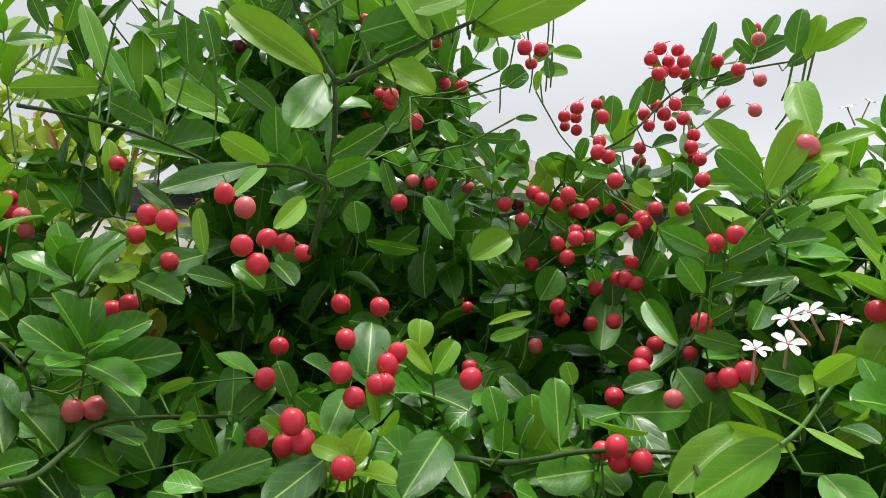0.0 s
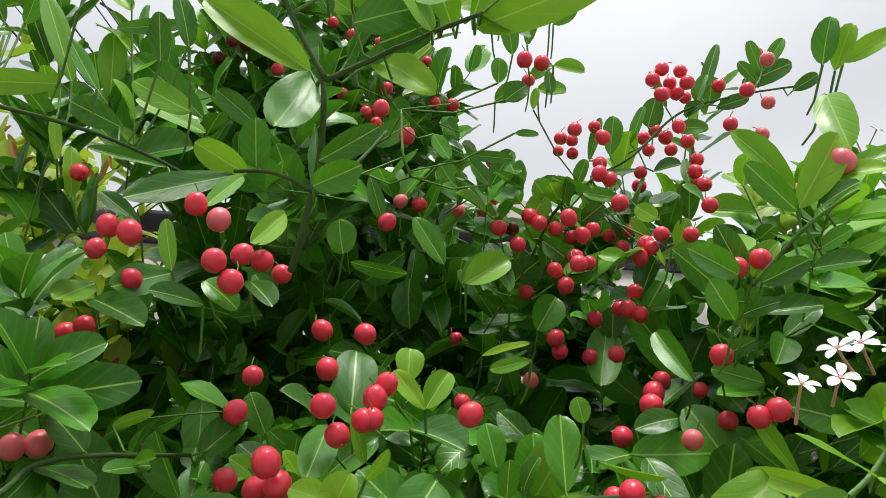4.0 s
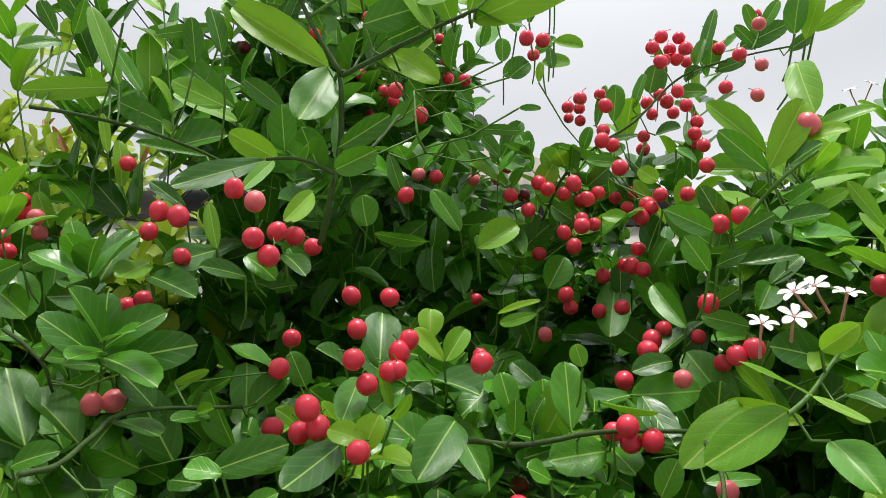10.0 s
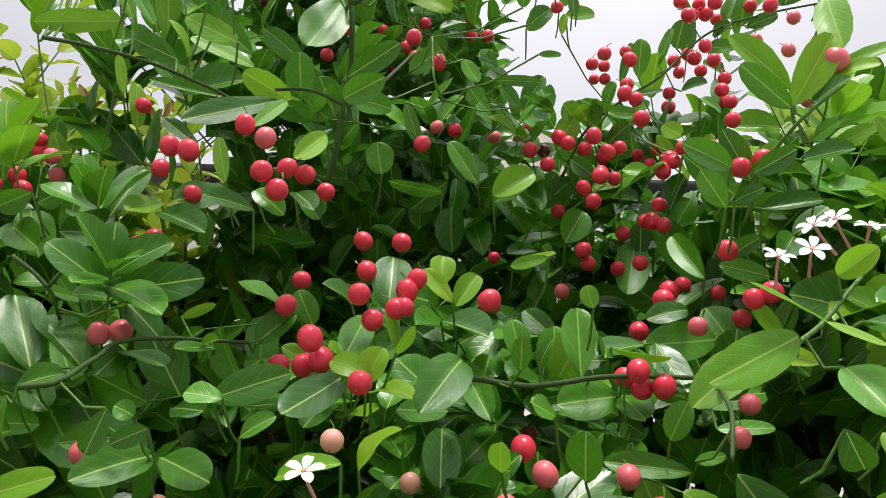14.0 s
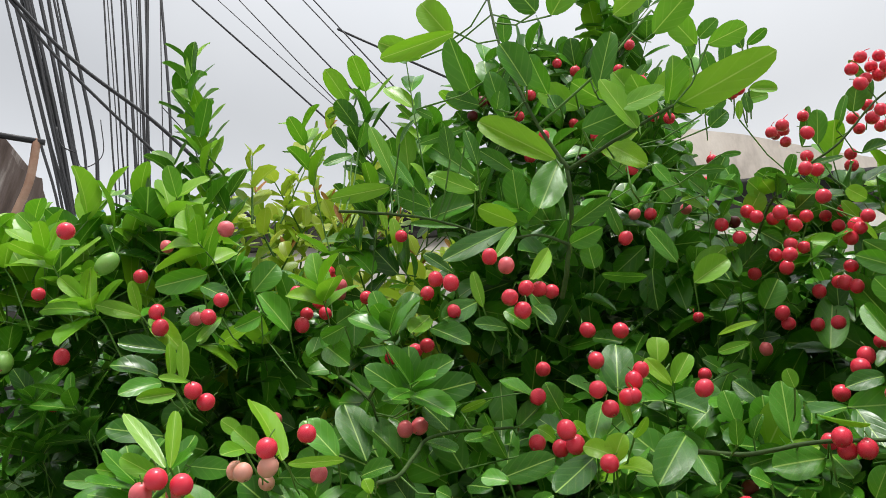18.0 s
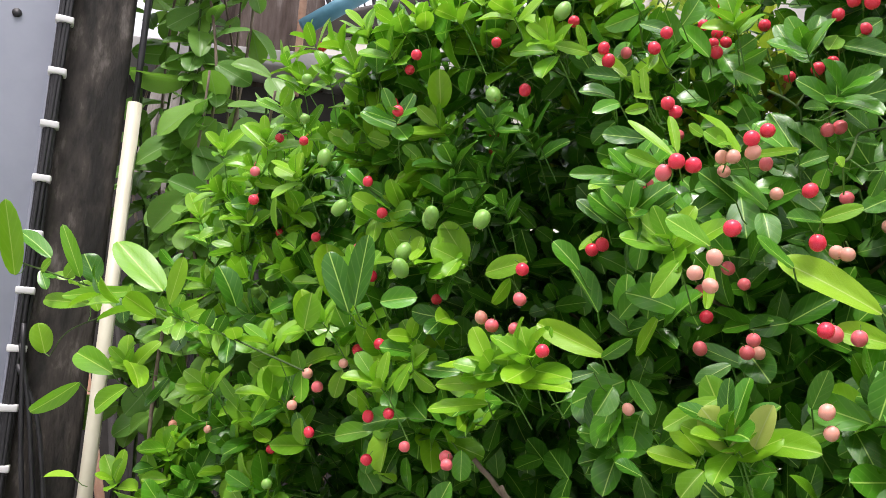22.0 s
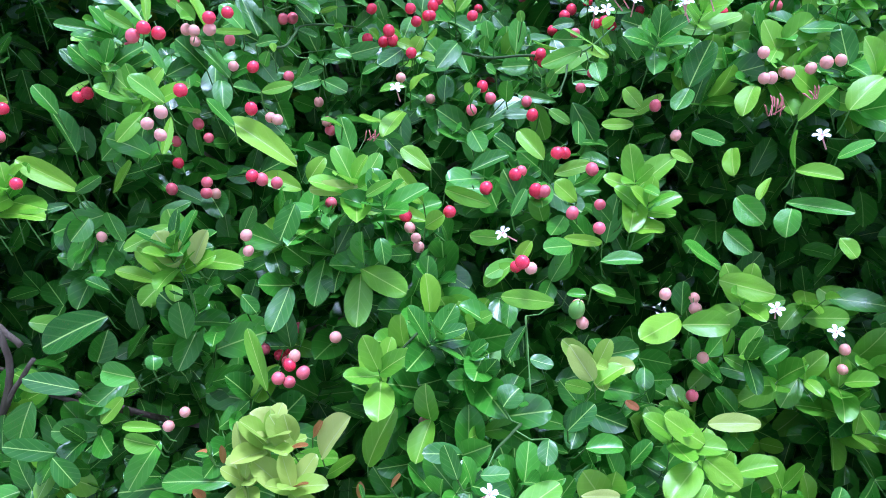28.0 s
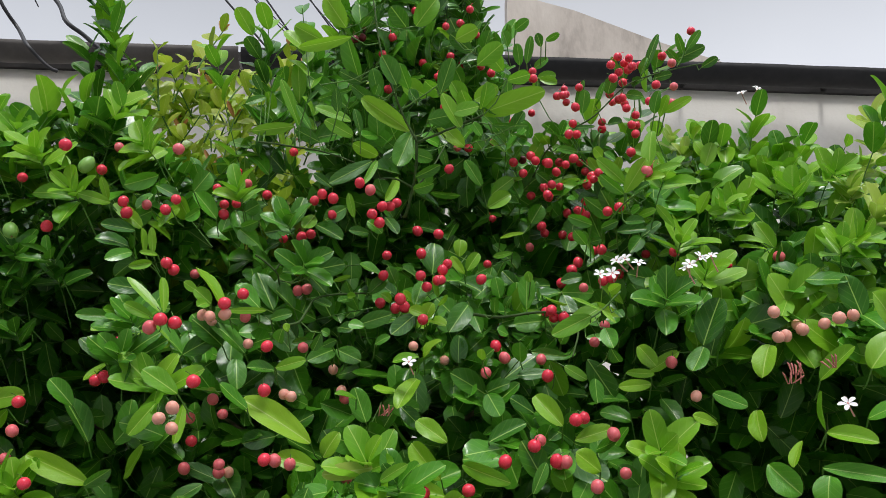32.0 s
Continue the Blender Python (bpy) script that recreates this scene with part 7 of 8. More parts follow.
far_fruit((
    (0.198, 0.739, 2.079, "red"),
    (0.328, 0.736, 2.035, "red"),
    (-0.917, 0.380, 1.729, "green"),
    (-0.895, 0.475, 1.523, "red"),
    (0.282, 0.700, 2.118, "red"),
    (0.065, 0.868, 1.881, "red"),
    (0.271, 0.771, 2.024, "red"),
    (-0.913, 0.373, 1.789, "green"),
    (0.320, 0.700, 2.114, "red"),
    (0.300, 0.740, 2.069, "red"),
    (0.298, 0.715, 2.111, "red"),
    (-0.936, 0.425, 1.299, "pale"),
    (0.295, 0.700, 2.134, "red"),
    (-0.931, 0.447, 1.347, "pale"),
    (0.315, 0.700, 2.131, "red"),
    (-0.942, 0.394, 1.187, "green"),
    (-0.923, 0.475, 1.516, "red"),
    (0.069, 0.822, 2.024, "pink"),
    (0.335, 0.773, 2.031, "red"),
    (-0.134, 0.760, 2.110, "red"),
    (0.317, 0.725, 2.121, "red"),
    (-0.994, 0.363, 1.605, "red"),
    (0.310, 0.722, 2.133, "red"),
    (0.190, 0.778, 2.097, "red"),
    (-0.950, 0.414, 1.708, "red"),
    (-0.779, 0.584, 1.076, "pink"),
    (0.315, 0.769, 2.074, "red"),
    (0.232, 0.777, 2.114, "red"),
    (-0.029, 0.788, 2.127, "red"),
    (0.295, 0.786, 2.086, "red"),
))
far_fruit((
    (-0.963, 0.473, 1.565, "red"),
    (0.290, 0.782, 2.101, "red"),
    (0.064, 0.783, 2.152, "red"),
    (0.209, 0.801, 2.112, "red"),
    (0.210, 0.811, 2.100, "red"),
    (-0.197, 0.729, 2.202, "dark"),
    (0.106, 0.842, 2.075, "red"),
    (-0.148, 0.762, 2.188, "red"),
    (0.102, 0.866, 2.051, "pink"),
    (-1.028, 0.390, 1.660, "pink"),
    (-0.043, 0.806, 2.159, "red"),
    (0.115, 0.843, 2.110, "red"),
    (0.346, 0.770, 2.154, "red"),
    (-0.188, 0.753, 2.220, "dark"),
    (-0.220, 0.760, 2.203, "dark"),
    (-0.130, 0.767, 2.227, "red"),
    (0.117, 0.879, 2.077, "red"),
    (0.389, 0.766, 2.170, "red"),
    (0.043, 0.821, 2.188, "red"),
    (-0.074, 0.812, 2.194, "red"),
    (0.023, 0.759, 2.279, "red"),
    (-0.185, 0.767, 2.248, "dark"),
    (0.323, 0.825, 2.147, "red"),
    (-0.019, 0.822, 2.213, "red"),
    (-0.977, 0.463, 1.890, "red"),
    (-0.027, 0.793, 2.264, "red"),
    (-0.068, 0.869, 2.169, "red"),
    (-1.043, 0.494, 1.221, "red"),
    (0.445, 0.761, 2.219, "red"),
    (-0.064, 0.798, 2.283, "red"),
))
far_fruit((
    (0.033, 0.823, 2.261, "red"),
    (0.001, 0.816, 2.284, "red"),
    (-1.064, 0.468, 1.743, "red"),
    (-0.091, 0.795, 2.303, "red"),
    (0.215, 0.908, 2.178, "red"),
    (0.148, 0.951, 2.145, "red"),
    (-0.001, 0.901, 2.237, "red"),
    (0.040, 0.907, 2.289, "red"),
    (-1.142, 0.562, 1.598, "red"),
    (-1.236, 0.522, 1.235, "pale"),
    (-1.349, 0.532, 1.234, "pale"),
))
buds((
    (0.388, 0.258, 1.515),
    (0.413, 0.226, 1.518),
    (0.384, 0.257, 1.505),
    (-0.064, 0.397, 1.475),
    (0.275, 0.250, 1.010),
    (0.267, 0.245, 1.024),
    (0.303, 0.260, 0.994),
))
branch(((-0.059, 0.500, 1.768), (-0.048, 0.470, 1.784), (-0.039, 0.450, 1.812), (-0.035, 0.430, 1.839), (-0.036, 0.420, 1.862)), 0.0030)
branch(((-0.032, 0.410, 1.848), (0.021, 0.390, 1.861), (0.060, 0.380, 1.873)), 0.0022)
branch(((-0.032, 0.410, 1.848), (-0.055, 0.400, 1.892), (-0.082, 0.390, 1.970), (-0.099, 0.390, 2.061)), 0.0022)
branch(((-0.055, 0.400, 1.892), (0.002, 0.385, 1.926), (0.054, 0.380, 1.979)), 0.0016)
branch(((0.037, 0.530, 1.628), (0.082, 0.550, 1.628), (0.139, 0.560, 1.637), (0.205, 0.560, 1.635)), 0.0030)
branch(((-0.279, 0.500, 1.712), (-0.248, 0.500, 1.687), (-0.246, 0.520, 1.671)), 0.0021)
branch(((-0.248, 0.500, 1.687), (-0.233, 0.500, 1.712)), 0.0020)
branch(((-0.200, 0.420, 1.593), (-0.190, 0.440, 1.602), (-0.187, 0.470, 1.626), (-0.183, 0.490, 1.643), (-0.162, 0.520, 1.656), (-0.123, 0.560, 1.666)), 0.0024)
branch(((0.401, 0.710, 2.117), (0.414, 0.710, 2.141), (0.420, 0.710, 2.172)), 0.0014)
# the fruiting twig against the sky and the leafy sprig beside it
branch(((0.140, 0.760, 1.926), (0.167, 0.740, 1.971), (0.207, 0.730, 2.003), (0.252, 0.720, 2.028), (0.311, 0.720, 2.086), (0.374, 0.720, 2.111), (0.481, 0.720, 2.134)), 0.0021)
branch(((-0.276, 0.460, 1.875), (-0.225, 0.480, 1.874), (-0.184, 0.520, 1.880), (-0.138, 0.560, 1.874)), 0.0021)
branch(((-0.040, 0.450, 1.795), (-0.066, 0.450, 1.809), (-0.090, 0.450, 1.810)), 0.0020)
branch(((-0.040, 0.450, 1.793), (-0.018, 0.470, 1.831), (0.000, 0.500, 1.882)), 0.0020)
branch(((0.016, 0.620, 1.928), (0.009, 0.600, 1.939), (0.007, 0.600, 1.988)), 0.0018)
branch(((0.190, 0.500, 1.618), (0.185, 0.460, 1.586), (0.175, 0.440, 1.555)), 0.0021)
branch(((0.186, 0.380, 1.591), (0.207, 0.380, 1.605), (0.232, 0.380, 1.630)), 0.0018)
branch(((0.235, 0.490, 1.753), (0.255, 0.450, 1.770), (0.274, 0.420, 1.777)), 0.0018)
branch(((-1.890, 0.441, 1.561), (-1.507, 0.441, 1.483), (-1.226, 0.429, 1.431), (-0.812, 0.315, 1.352)), 0.0026)
branch(((-1.405, 0.441, 1.446), (-1.606, 0.455, 1.402), (-1.662, 0.452, 1.352)), 0.0020)
branch(((0.144, 0.289, 1.224), (0.139, 0.292, 1.273), (0.147, 0.261, 1.192)), 0.0018)
branch(((0.029, 0.312, 1.257), (0.000, 0.304, 1.223), (-0.022, 0.299, 1.189)), 0.0020)
branch(((0.210, 0.225, 1.020), (0.246, 0.264, 0.978), (0.275, 0.282, 0.955)), 0.0018)
branch(((-0.611, 0.527, 1.012), (-0.583, 0.515, 1.107), (-0.577, 0.492, 1.166), (-0.602, 0.474, 1.220)), 0.0075, bark)
branch(((-0.565, 0.510, 1.168), (-0.614, 0.500, 1.209), (-0.650, 0.485, 1.248)), 0.0060, bark)
branch(((-0.607, 0.525, 1.029), (-0.579, 0.517, 1.095), (-0.533, 0.487, 1.154)), 0.0060, bark)
branch(((0.135, 0.212, 1.169), (0.108, 0.141, 1.158)), 0.0020)


from mathutils import kdtree

def rosettes(places):
    """Whorls of leaves at the ends of shoots: place, number, size and age."""
    for x, y, z, n, size, age in places:
        c = np.array((x, y, z))
        axis = np.array((leaf_rng.normal(0, 0.3), -0.75, 0.65 + leaf_rng.normal(0, 0.2)))
        axis /= np.linalg.norm(axis)
        side = np.cross(axis, (0, 0, 1.0))
        side /= np.linalg.norm(side)
        up = np.cross(side, axis)
        OPEN.append(((x, y, z), 0.11, size * 0.8))
        turn = leaf_rng.uniform(0, 6.28)
        for k in range(n):
            turn += 2.4 + leaf_rng.normal(0, 0.25)
            deep = k / n
            d = side * math.cos(turn) + up * math.sin(turn)
            way = d * (0.55 + 0.6 * deep) + axis * (0.75 - 0.55 * deep) + np.array((0, 0, 0.1))
            ln = size * leaf_rng.uniform(0.8, 1.2) * (0.75 + 0.4 * deep)
            EXTRA[age].append((c - axis * (0.004 + 0.03 * deep), way, axis - d * 0.35 + leaf_rng.normal(0, 0.15, 3), ln, ln * leaf_rng.uniform(0.46, 0.56)))
        twig_lines.append([c - axis * 0.09 + np.array((0, 0, -0.02)), c - axis * 0.04, c])


rosettes((
    (-0.986, 0.440, 1.896, 7, 0.050, "y"),
    (-0.904, 0.422, 1.861, 7, 0.050, "y"),
    (-0.846, 0.416, 1.881, 7, 0.050, "y"),
    (-0.784, 0.407, 1.870, 7, 0.050, "y"),
    (-1.054, 0.450, 1.876, 7, 0.050, "y"),
    (-0.924, 0.427, 1.824, 8, 0.050, "y"),
    (-0.738, 0.411, 1.873, 7, 0.050, "y"),
    (-0.682, 0.415, 1.869, 7, 0.050, "y"),
    (-0.998, 0.442, 1.826, 8, 0.050, "y"),
    (-0.856, 0.414, 1.818, 7, 0.050, "y"),
    (-1.056, 0.457, 1.800, 7, 0.050, "y"),
    (-0.785, 0.403, 1.829, 7, 0.050, "y"),
    (-1.219, 0.472, 1.750, 7, 0.055, "y"),
    (-1.140, 0.473, 1.704, 7, 0.055, "y"),
))
rosettes((
    (-1.243, 0.481, 1.676, 7, 0.055, "y"),
    (-1.152, 0.481, 1.614, 7, 0.055, "y"),
    (-1.294, 0.493, 1.633, 6, 0.055, "y"),
    (-1.098, 0.466, 1.751, 7, 0.055, "y"),
    (-1.014, 0.453, 1.766, 7, 0.050, "y"),
    (-0.635, 0.426, 1.890, 6, 0.045, "y"),
    (-1.188, 0.491, 1.563, 7, 0.055, "y"),
    (-1.279, 0.512, 1.505, 7, 0.060, "y"),
))
rosettes((
    (0.725, 0.700, 2.009, 8, 0.050, "p"),
    (0.657, 0.620, 1.889, 8, 0.050, "p"),
    (0.733, 0.700, 1.961, 8, 0.050, "p"),
    (0.603, 0.550, 1.826, 8, 0.050, "p"),
    (0.614, 0.500, 1.774, 8, 0.055, "p"),
    (0.394, 0.750, 2.000, 7, 0.035, "p"),
    (0.405, 0.720, 1.959, 7, 0.035, "p"),
    (-0.143, 0.295, 1.119, 9, 0.052, "p"),
    (-0.108, 0.276, 1.070, 8, 0.050, "p"),
    (-0.165, 0.286, 1.072, 6, 0.048, "p"),
    (-0.291, 0.350, 1.312, 8, 0.050, "y"),
    (-0.075, 0.355, 1.421, 7, 0.055, "y"),
    (-0.020, 0.273, 1.205, 5, 0.055, "y"),
    (0.222, 0.295, 1.225, 6, 0.048, "p"),
    (0.370, 0.333, 1.100, 9, 0.052, "y"),
    (0.322, 0.335, 1.147, 7, 0.050, "y"),
    (0.267, 0.365, 1.440, 7, 0.055, "y"),
    (-0.507, 0.357, 1.382, 7, 0.055, "y"),
))
rosettes((
    (0.403, 0.358, 1.304, 6, 0.055, "y"),
    (-0.414, 0.359, 0.846, 6, 0.050, "y"),
    (0.045, 0.272, 1.248, 7, 0.055, "o"),
    (-0.601, 0.422, 0.974, 7, 0.060, "o"),
    (-0.862, 0.383, 1.429, 8, 0.055, "y"),
    (-0.993, 0.413, 1.396, 7, 0.055, "y"),
    (-0.800, 0.378, 1.492, 8, 0.055, "y"),
    (-1.110, 0.444, 1.509, 7, 0.050, "y"),
    (-1.341, 0.491, 1.435, 7, 0.060, "y"),
    (-1.462, 0.489, 1.346, 7, 0.060, "y"),
    (-1.185, 0.460, 1.317, 7, 0.055, "y"),
    (-0.970, 0.418, 1.665, 7, 0.050, "y"),
    (-0.743, 0.381, 1.713, 7, 0.050, "o"),
    (-0.563, 0.358, 1.376, 8, 0.055, "y"),
    (-0.352, 0.360, 1.514, 8, 0.055, "y"),
    (-1.380, 0.443, 1.041, 7, 0.055, "y"),
    (-1.222, 0.441, 0.969, 7, 0.055, "y"),
    (-1.340, 0.436, 0.856, 7, 0.055, "y"),
))
rosettes((
    (-0.988, 0.458, 0.854, 8, 0.055, "y"),
    (-0.736, 0.363, 1.351, 7, 0.050, "y"),
    (-0.525, 0.356, 1.390, 7, 0.055, "y"),
    (-0.395, 0.360, 1.547, 8, 0.055, "o"),
    (-0.291, 0.351, 1.332, 7, 0.055, "o"),
    (-0.037, 0.335, 1.398, 7, 0.050, "o"),
    (0.283, 0.359, 1.414, 7, 0.050, "y"),
    (0.404, 0.501, 1.784, 8, 0.050, "y"),
    (0.518, 0.553, 1.824, 8, 0.050, "y"),
    (0.534, 0.446, 1.712, 8, 0.050, "y"),
    (0.350, 0.416, 1.667, 7, 0.050, "y"),
    (0.513, 0.581, 1.847, 8, 0.050, "y"),
    (0.588, 0.556, 1.855, 8, 0.050, "y"),
    (0.420, 0.509, 1.787, 8, 0.050, "y"),
    (0.565, 0.448, 1.717, 7, 0.050, "y"),
    (-0.401, 0.384, 1.598, 8, 0.055, "o"),
    (-0.323, 0.517, 1.826, 7, 0.050, "y"),
    (-0.526, 0.403, 1.787, 8, 0.050, "y"),
))
rosettes((
    (-0.574, 0.385, 1.841, 8, 0.050, "y"),
    (-0.455, 0.456, 1.878, 7, 0.050, "y"),
    (-0.242, 0.516, 1.773, 7, 0.050, "o"),
    (-0.199, 0.486, 1.696, 8, 0.055, "o"),
    (0.327, 0.441, 1.720, 7, 0.055, "y"),
    (0.329, 0.528, 1.842, 7, 0.050, "y"),
    (0.297, 0.415, 1.630, 8, 0.055, "o"),
    (-1.723, 0.460, 0.999, 5, 0.062, "y"),
    (-1.639, 0.470, 0.928, 5, 0.060, "y"),
    (-1.441, 0.480, 1.130, 6, 0.060, "y"),
    (-1.508, 0.480, 0.971, 6, 0.060, "y"),
    (-1.439, 0.460, 0.858, 6, 0.060, "y"),
    (-1.444, 0.400, 0.769, 6, 0.062, "y"),
    (-1.319, 0.400, 0.726, 7, 0.060, "y"),
    (-1.308, 0.460, 1.048, 7, 0.055, "y"),
    (-1.537, 0.380, 0.654, 5, 0.060, "y"),
    (-1.361, 0.460, 0.945, 7, 0.055, "y"),
    (-1.272, 0.430, 0.823, 7, 0.055, "y"),
))


# darker whorls along the old wood of the hedge's end
rosettes((
    (-0.70, 0.46, 1.665, 7, 0.058, "o"),
    (-0.66, 0.47, 1.635, 7, 0.056, "o"),
    (-0.70, 0.46, 1.615, 6, 0.058, "o"),
    (-0.60, 0.49, 1.715, 6, 0.052, "o"),
    (-0.65, 0.49, 1.720, 7, 0.050, "o"),
    (-0.66, 0.47, 1.595, 6, 0.055, "o"),
    (-0.60, 0.52, 1.690, 6, 0.052, "o"),
    (-0.73, 0.46, 1.720, 7, 0.058, "y"),
    (-0.72, 0.45, 1.580, 6, 0.058, "o"),
    (-0.64, 0.50, 1.675, 7, 0.050, "o"),
    (-0.62, 0.48, 1.595, 6, 0.050, "o"),
))


# ---------------------------------------------------------------- the mass of the foliage
n_made = 0
while n_made < 3600:
    x = rng.uniform(-1.5, 1.3)
    z = rng.uniform(0.48, 2.45)
    zt = top(x)
    if z > zt:
        continue
    u = rng.random()
    d = 0.06 + abs(rng.normal(0, 0.07)) if u < 0.7 else rng.uniform(0.1, 0.5)
    if u > 0.82:
        z = zt - abs(rng.normal(0, 0.06))
        d = rng.uniform(0.03, 0.8)
    if z < 0.95 and -0.75 < x < -0.25 and rng.random() < 0.6:
        continue
    y = front(x, z) + d
    # clumps and dark pockets
    if d < 0.26 and noise.noise(Vector((x * 6.5, z * 6.5, 3.0))) < (0.06 if z < zt - 0.15 else -0.02) and rng.random() < 0.9:
        continue
    n_made += 1
    near_top = max(0.0, 1 - (zt - z) / 0.25)
    way = np.array((rng.normal(0, 0.55), -0.9 + 0.8 * near_top + rng.normal(0, 0.4), 0.20 + 0.9 * near_top + rng.normal(0, 0.4)))
    is_young = rng.random() < (0.10 + 0.12 * near_top + (0.62 if x < -0.45 else 0.7 if x > 0.33 else 0)) and d < (0.3 if x > 0.33 else 0.15)
    ln = rng.uniform(0.05, 0.12)
    base = np.array((x, y + 0.03, z)) - 0.3 * ln * way
    pts = sprig(base, way, ln, int(rng.integers(2, 5)), rng.uniform(0.047, 0.066), old_leaves, young_leaves if is_young else None, rng)
    twig_lines.append(pts)
for _ in range(20000):
    x, z = rng.uniform(-1.42, 1.3), rng.uniform(0.5, 2.25)
    if z > top(x) - 0.06:
        continue
    d = rng.uniform(0.14, 0.9)
    if d < 0.32 and noise.noise(Vector((x * 6.5, z * 6.5, 3.0))) < 0.05:
        continue
    p = np.array((x, front(x, z) + d, z))
    if z < 1.0 and -0.75 < x < -0.2 and rng.random() < 0.8:
        continue
    ln = rng.uniform(0.05, 0.075)
    inner_leaves.append((p, rng.normal(0, 1, 3) + np.array((0, -0.3, -0.2)), np.array((0, -0.6, 0.8)) + rng.normal(0, 0.4, 3), ln, ln * 0.55))
# the close-grown heart of the hedge
for _ in range(17000):
    x, z = rng.uniform(-1.38, 1.3), rng.uniform(0.25, 2.2)
    if z > top(x) - 0.05:
        continue
    p = np.array((x, front(x, min(z, 1.7)) + rng.uniform(0.42, 0.8), z))
    ln = rng.uniform(0.055, 0.075)
    inner_leaves.append((p, rng.normal(0, 1, 3), np.array((0, -0.8, 0.6)) + rng.normal(0, 0.4, 3), ln, ln * 0.6))
# upright shoots that break the outline
SHOOTS = (
    (((-0.62, 0.74, 1.80), (-0.645, 0.76, 2.0), (-0.675, 0.74, 2.2), (-0.72, 0.69, 2.40)), 0.6),
    (((-0.64, 0.76, 1.80), (-0.66, 0.78, 2.0), (-0.70, 0.77, 2.18), (-0.745, 0.73, 2.34)), 0.3),
    (((-0.63, 0.71, 1.82), (-0.635, 0.72, 2.0), (-0.65, 0.70, 2.16), (-0.69, 0.66, 2.32)), 0.4),
    (((-0.60, 0.72, 1.85), (-0.615, 0.74, 2.02), (-0.62, 0.73, 2.15)), 0.0),
    (((-0.66, 0.74, 1.9), (-0.70, 0.74, 2.08), (-0.73, 0.72, 2.2)), 0.1),
    (((-0.56, 0.55, 1.80), (-0.58, 0.54, 1.92), (-0.60, 0.52, 2.0)), 0.3),
    (((-0.30, 0.62, 1.95), (-0.33, 0.6, 2.08), (-0.36, 0.6, 2.16)), 0.2),
    (((-0.22, 0.55, 1.95), (-0.27, 0.52, 2.08), (-0.34, 0.5, 2.16)), 0.1),
    (((0.32, 0.80, 1.95), (0.36, 0.8, 2.10), (0.40, 0.8, 2.2)), 0.1),
)
SHOOTS += (
    (((-0.366, 0.630, 1.908), (-0.392, 0.610, 2.007), (-0.413, 0.590, 2.107)), 0.6),
    (((-0.294, 0.630, 1.932), (-0.314, 0.610, 2.043), (-0.322, 0.590, 2.155)), 0.6),
    (((-0.234, 0.630, 1.956), (-0.248, 0.600, 2.069), (-0.257, 0.570, 2.171)), 0.6),
    (((-0.162, 0.630, 2.004), (-0.152, 0.590, 2.107), (-0.154, 0.560, 2.210)), 0.3),
    (((-0.316, 0.650, 1.906), (-0.380, 0.610, 1.970), (-0.455, 0.590, 2.022)), 0.6),
    (((-0.091, 0.610, 1.983), (-0.080, 0.580, 2.084), (-0.056, 0.550, 2.188)), 0.3),
    (((0.50, 0.72, 1.85), (0.515, 0.71, 1.95), (0.53, 0.70, 2.02)), 0.7),
    (((0.57, 0.72, 1.85), (0.59, 0.71, 1.93), (0.61, 0.70, 1.97)), 0.7),
    (((0.68, 0.72, 1.85), (0.70, 0.71, 1.95), (0.72, 0.70, 2.01)), 0.8),
)
SHOOTS += (
    (((0.40, 0.70, 1.84), (0.42, 0.69, 1.92), (0.44, 0.68, 1.95)), 0.5),
    (((0.62, 0.60, 1.80), (0.66, 0.58, 1.9), (0.68, 0.55, 1.97)), 0.2),
    (((0.0, 0.45, 1.98), (0.06, 0.43, 2.12), (0.14, 0.42, 2.22)), 0.2),
    (((-0.06, 0.44, 1.95), (-0.10, 0.40, 2.08), (-0.16, 0.38, 2.2)), 0.2),
    (((0.12, 0.60, 2.0), (0.18, 0.58, 2.14), (0.22, 0.56, 2.26)), 0.1),
    (((-0.65, 0.40, 1.78), (-0.68, 0.38, 1.86), (-0.74, 0.36, 1.92)), 0.3),
    (((-0.80, 0.45, 1.70), (-0.84, 0.42, 1.78), (-0.90, 0.40, 1.83)), 0.3),
    (((-1.75, 0.44, 1.53), (-1.5, 0.44, 1.48), (-1.22, 0.43, 1.43)), 0.7),
    (((-1.25, 0.43, 1.43), (-1.02, 0.38, 1.39), (-0.82, 0.32, 1.35)), 0.7),
)
SHOOTS += (
    (((-0.90, 0.35, 1.36), (-0.98, 0.25, 1.40), (-1.06, 0.16, 1.44)), 0.6),
)
for line, fresh in SHOOTS:
    shoot(line, step=0.05 if line[0][0] < -1.5 else 0.019, size=0.058 if line[0][0] < -0.55 and line[0][1] > 0.7 else 0.050, fresh=fresh)


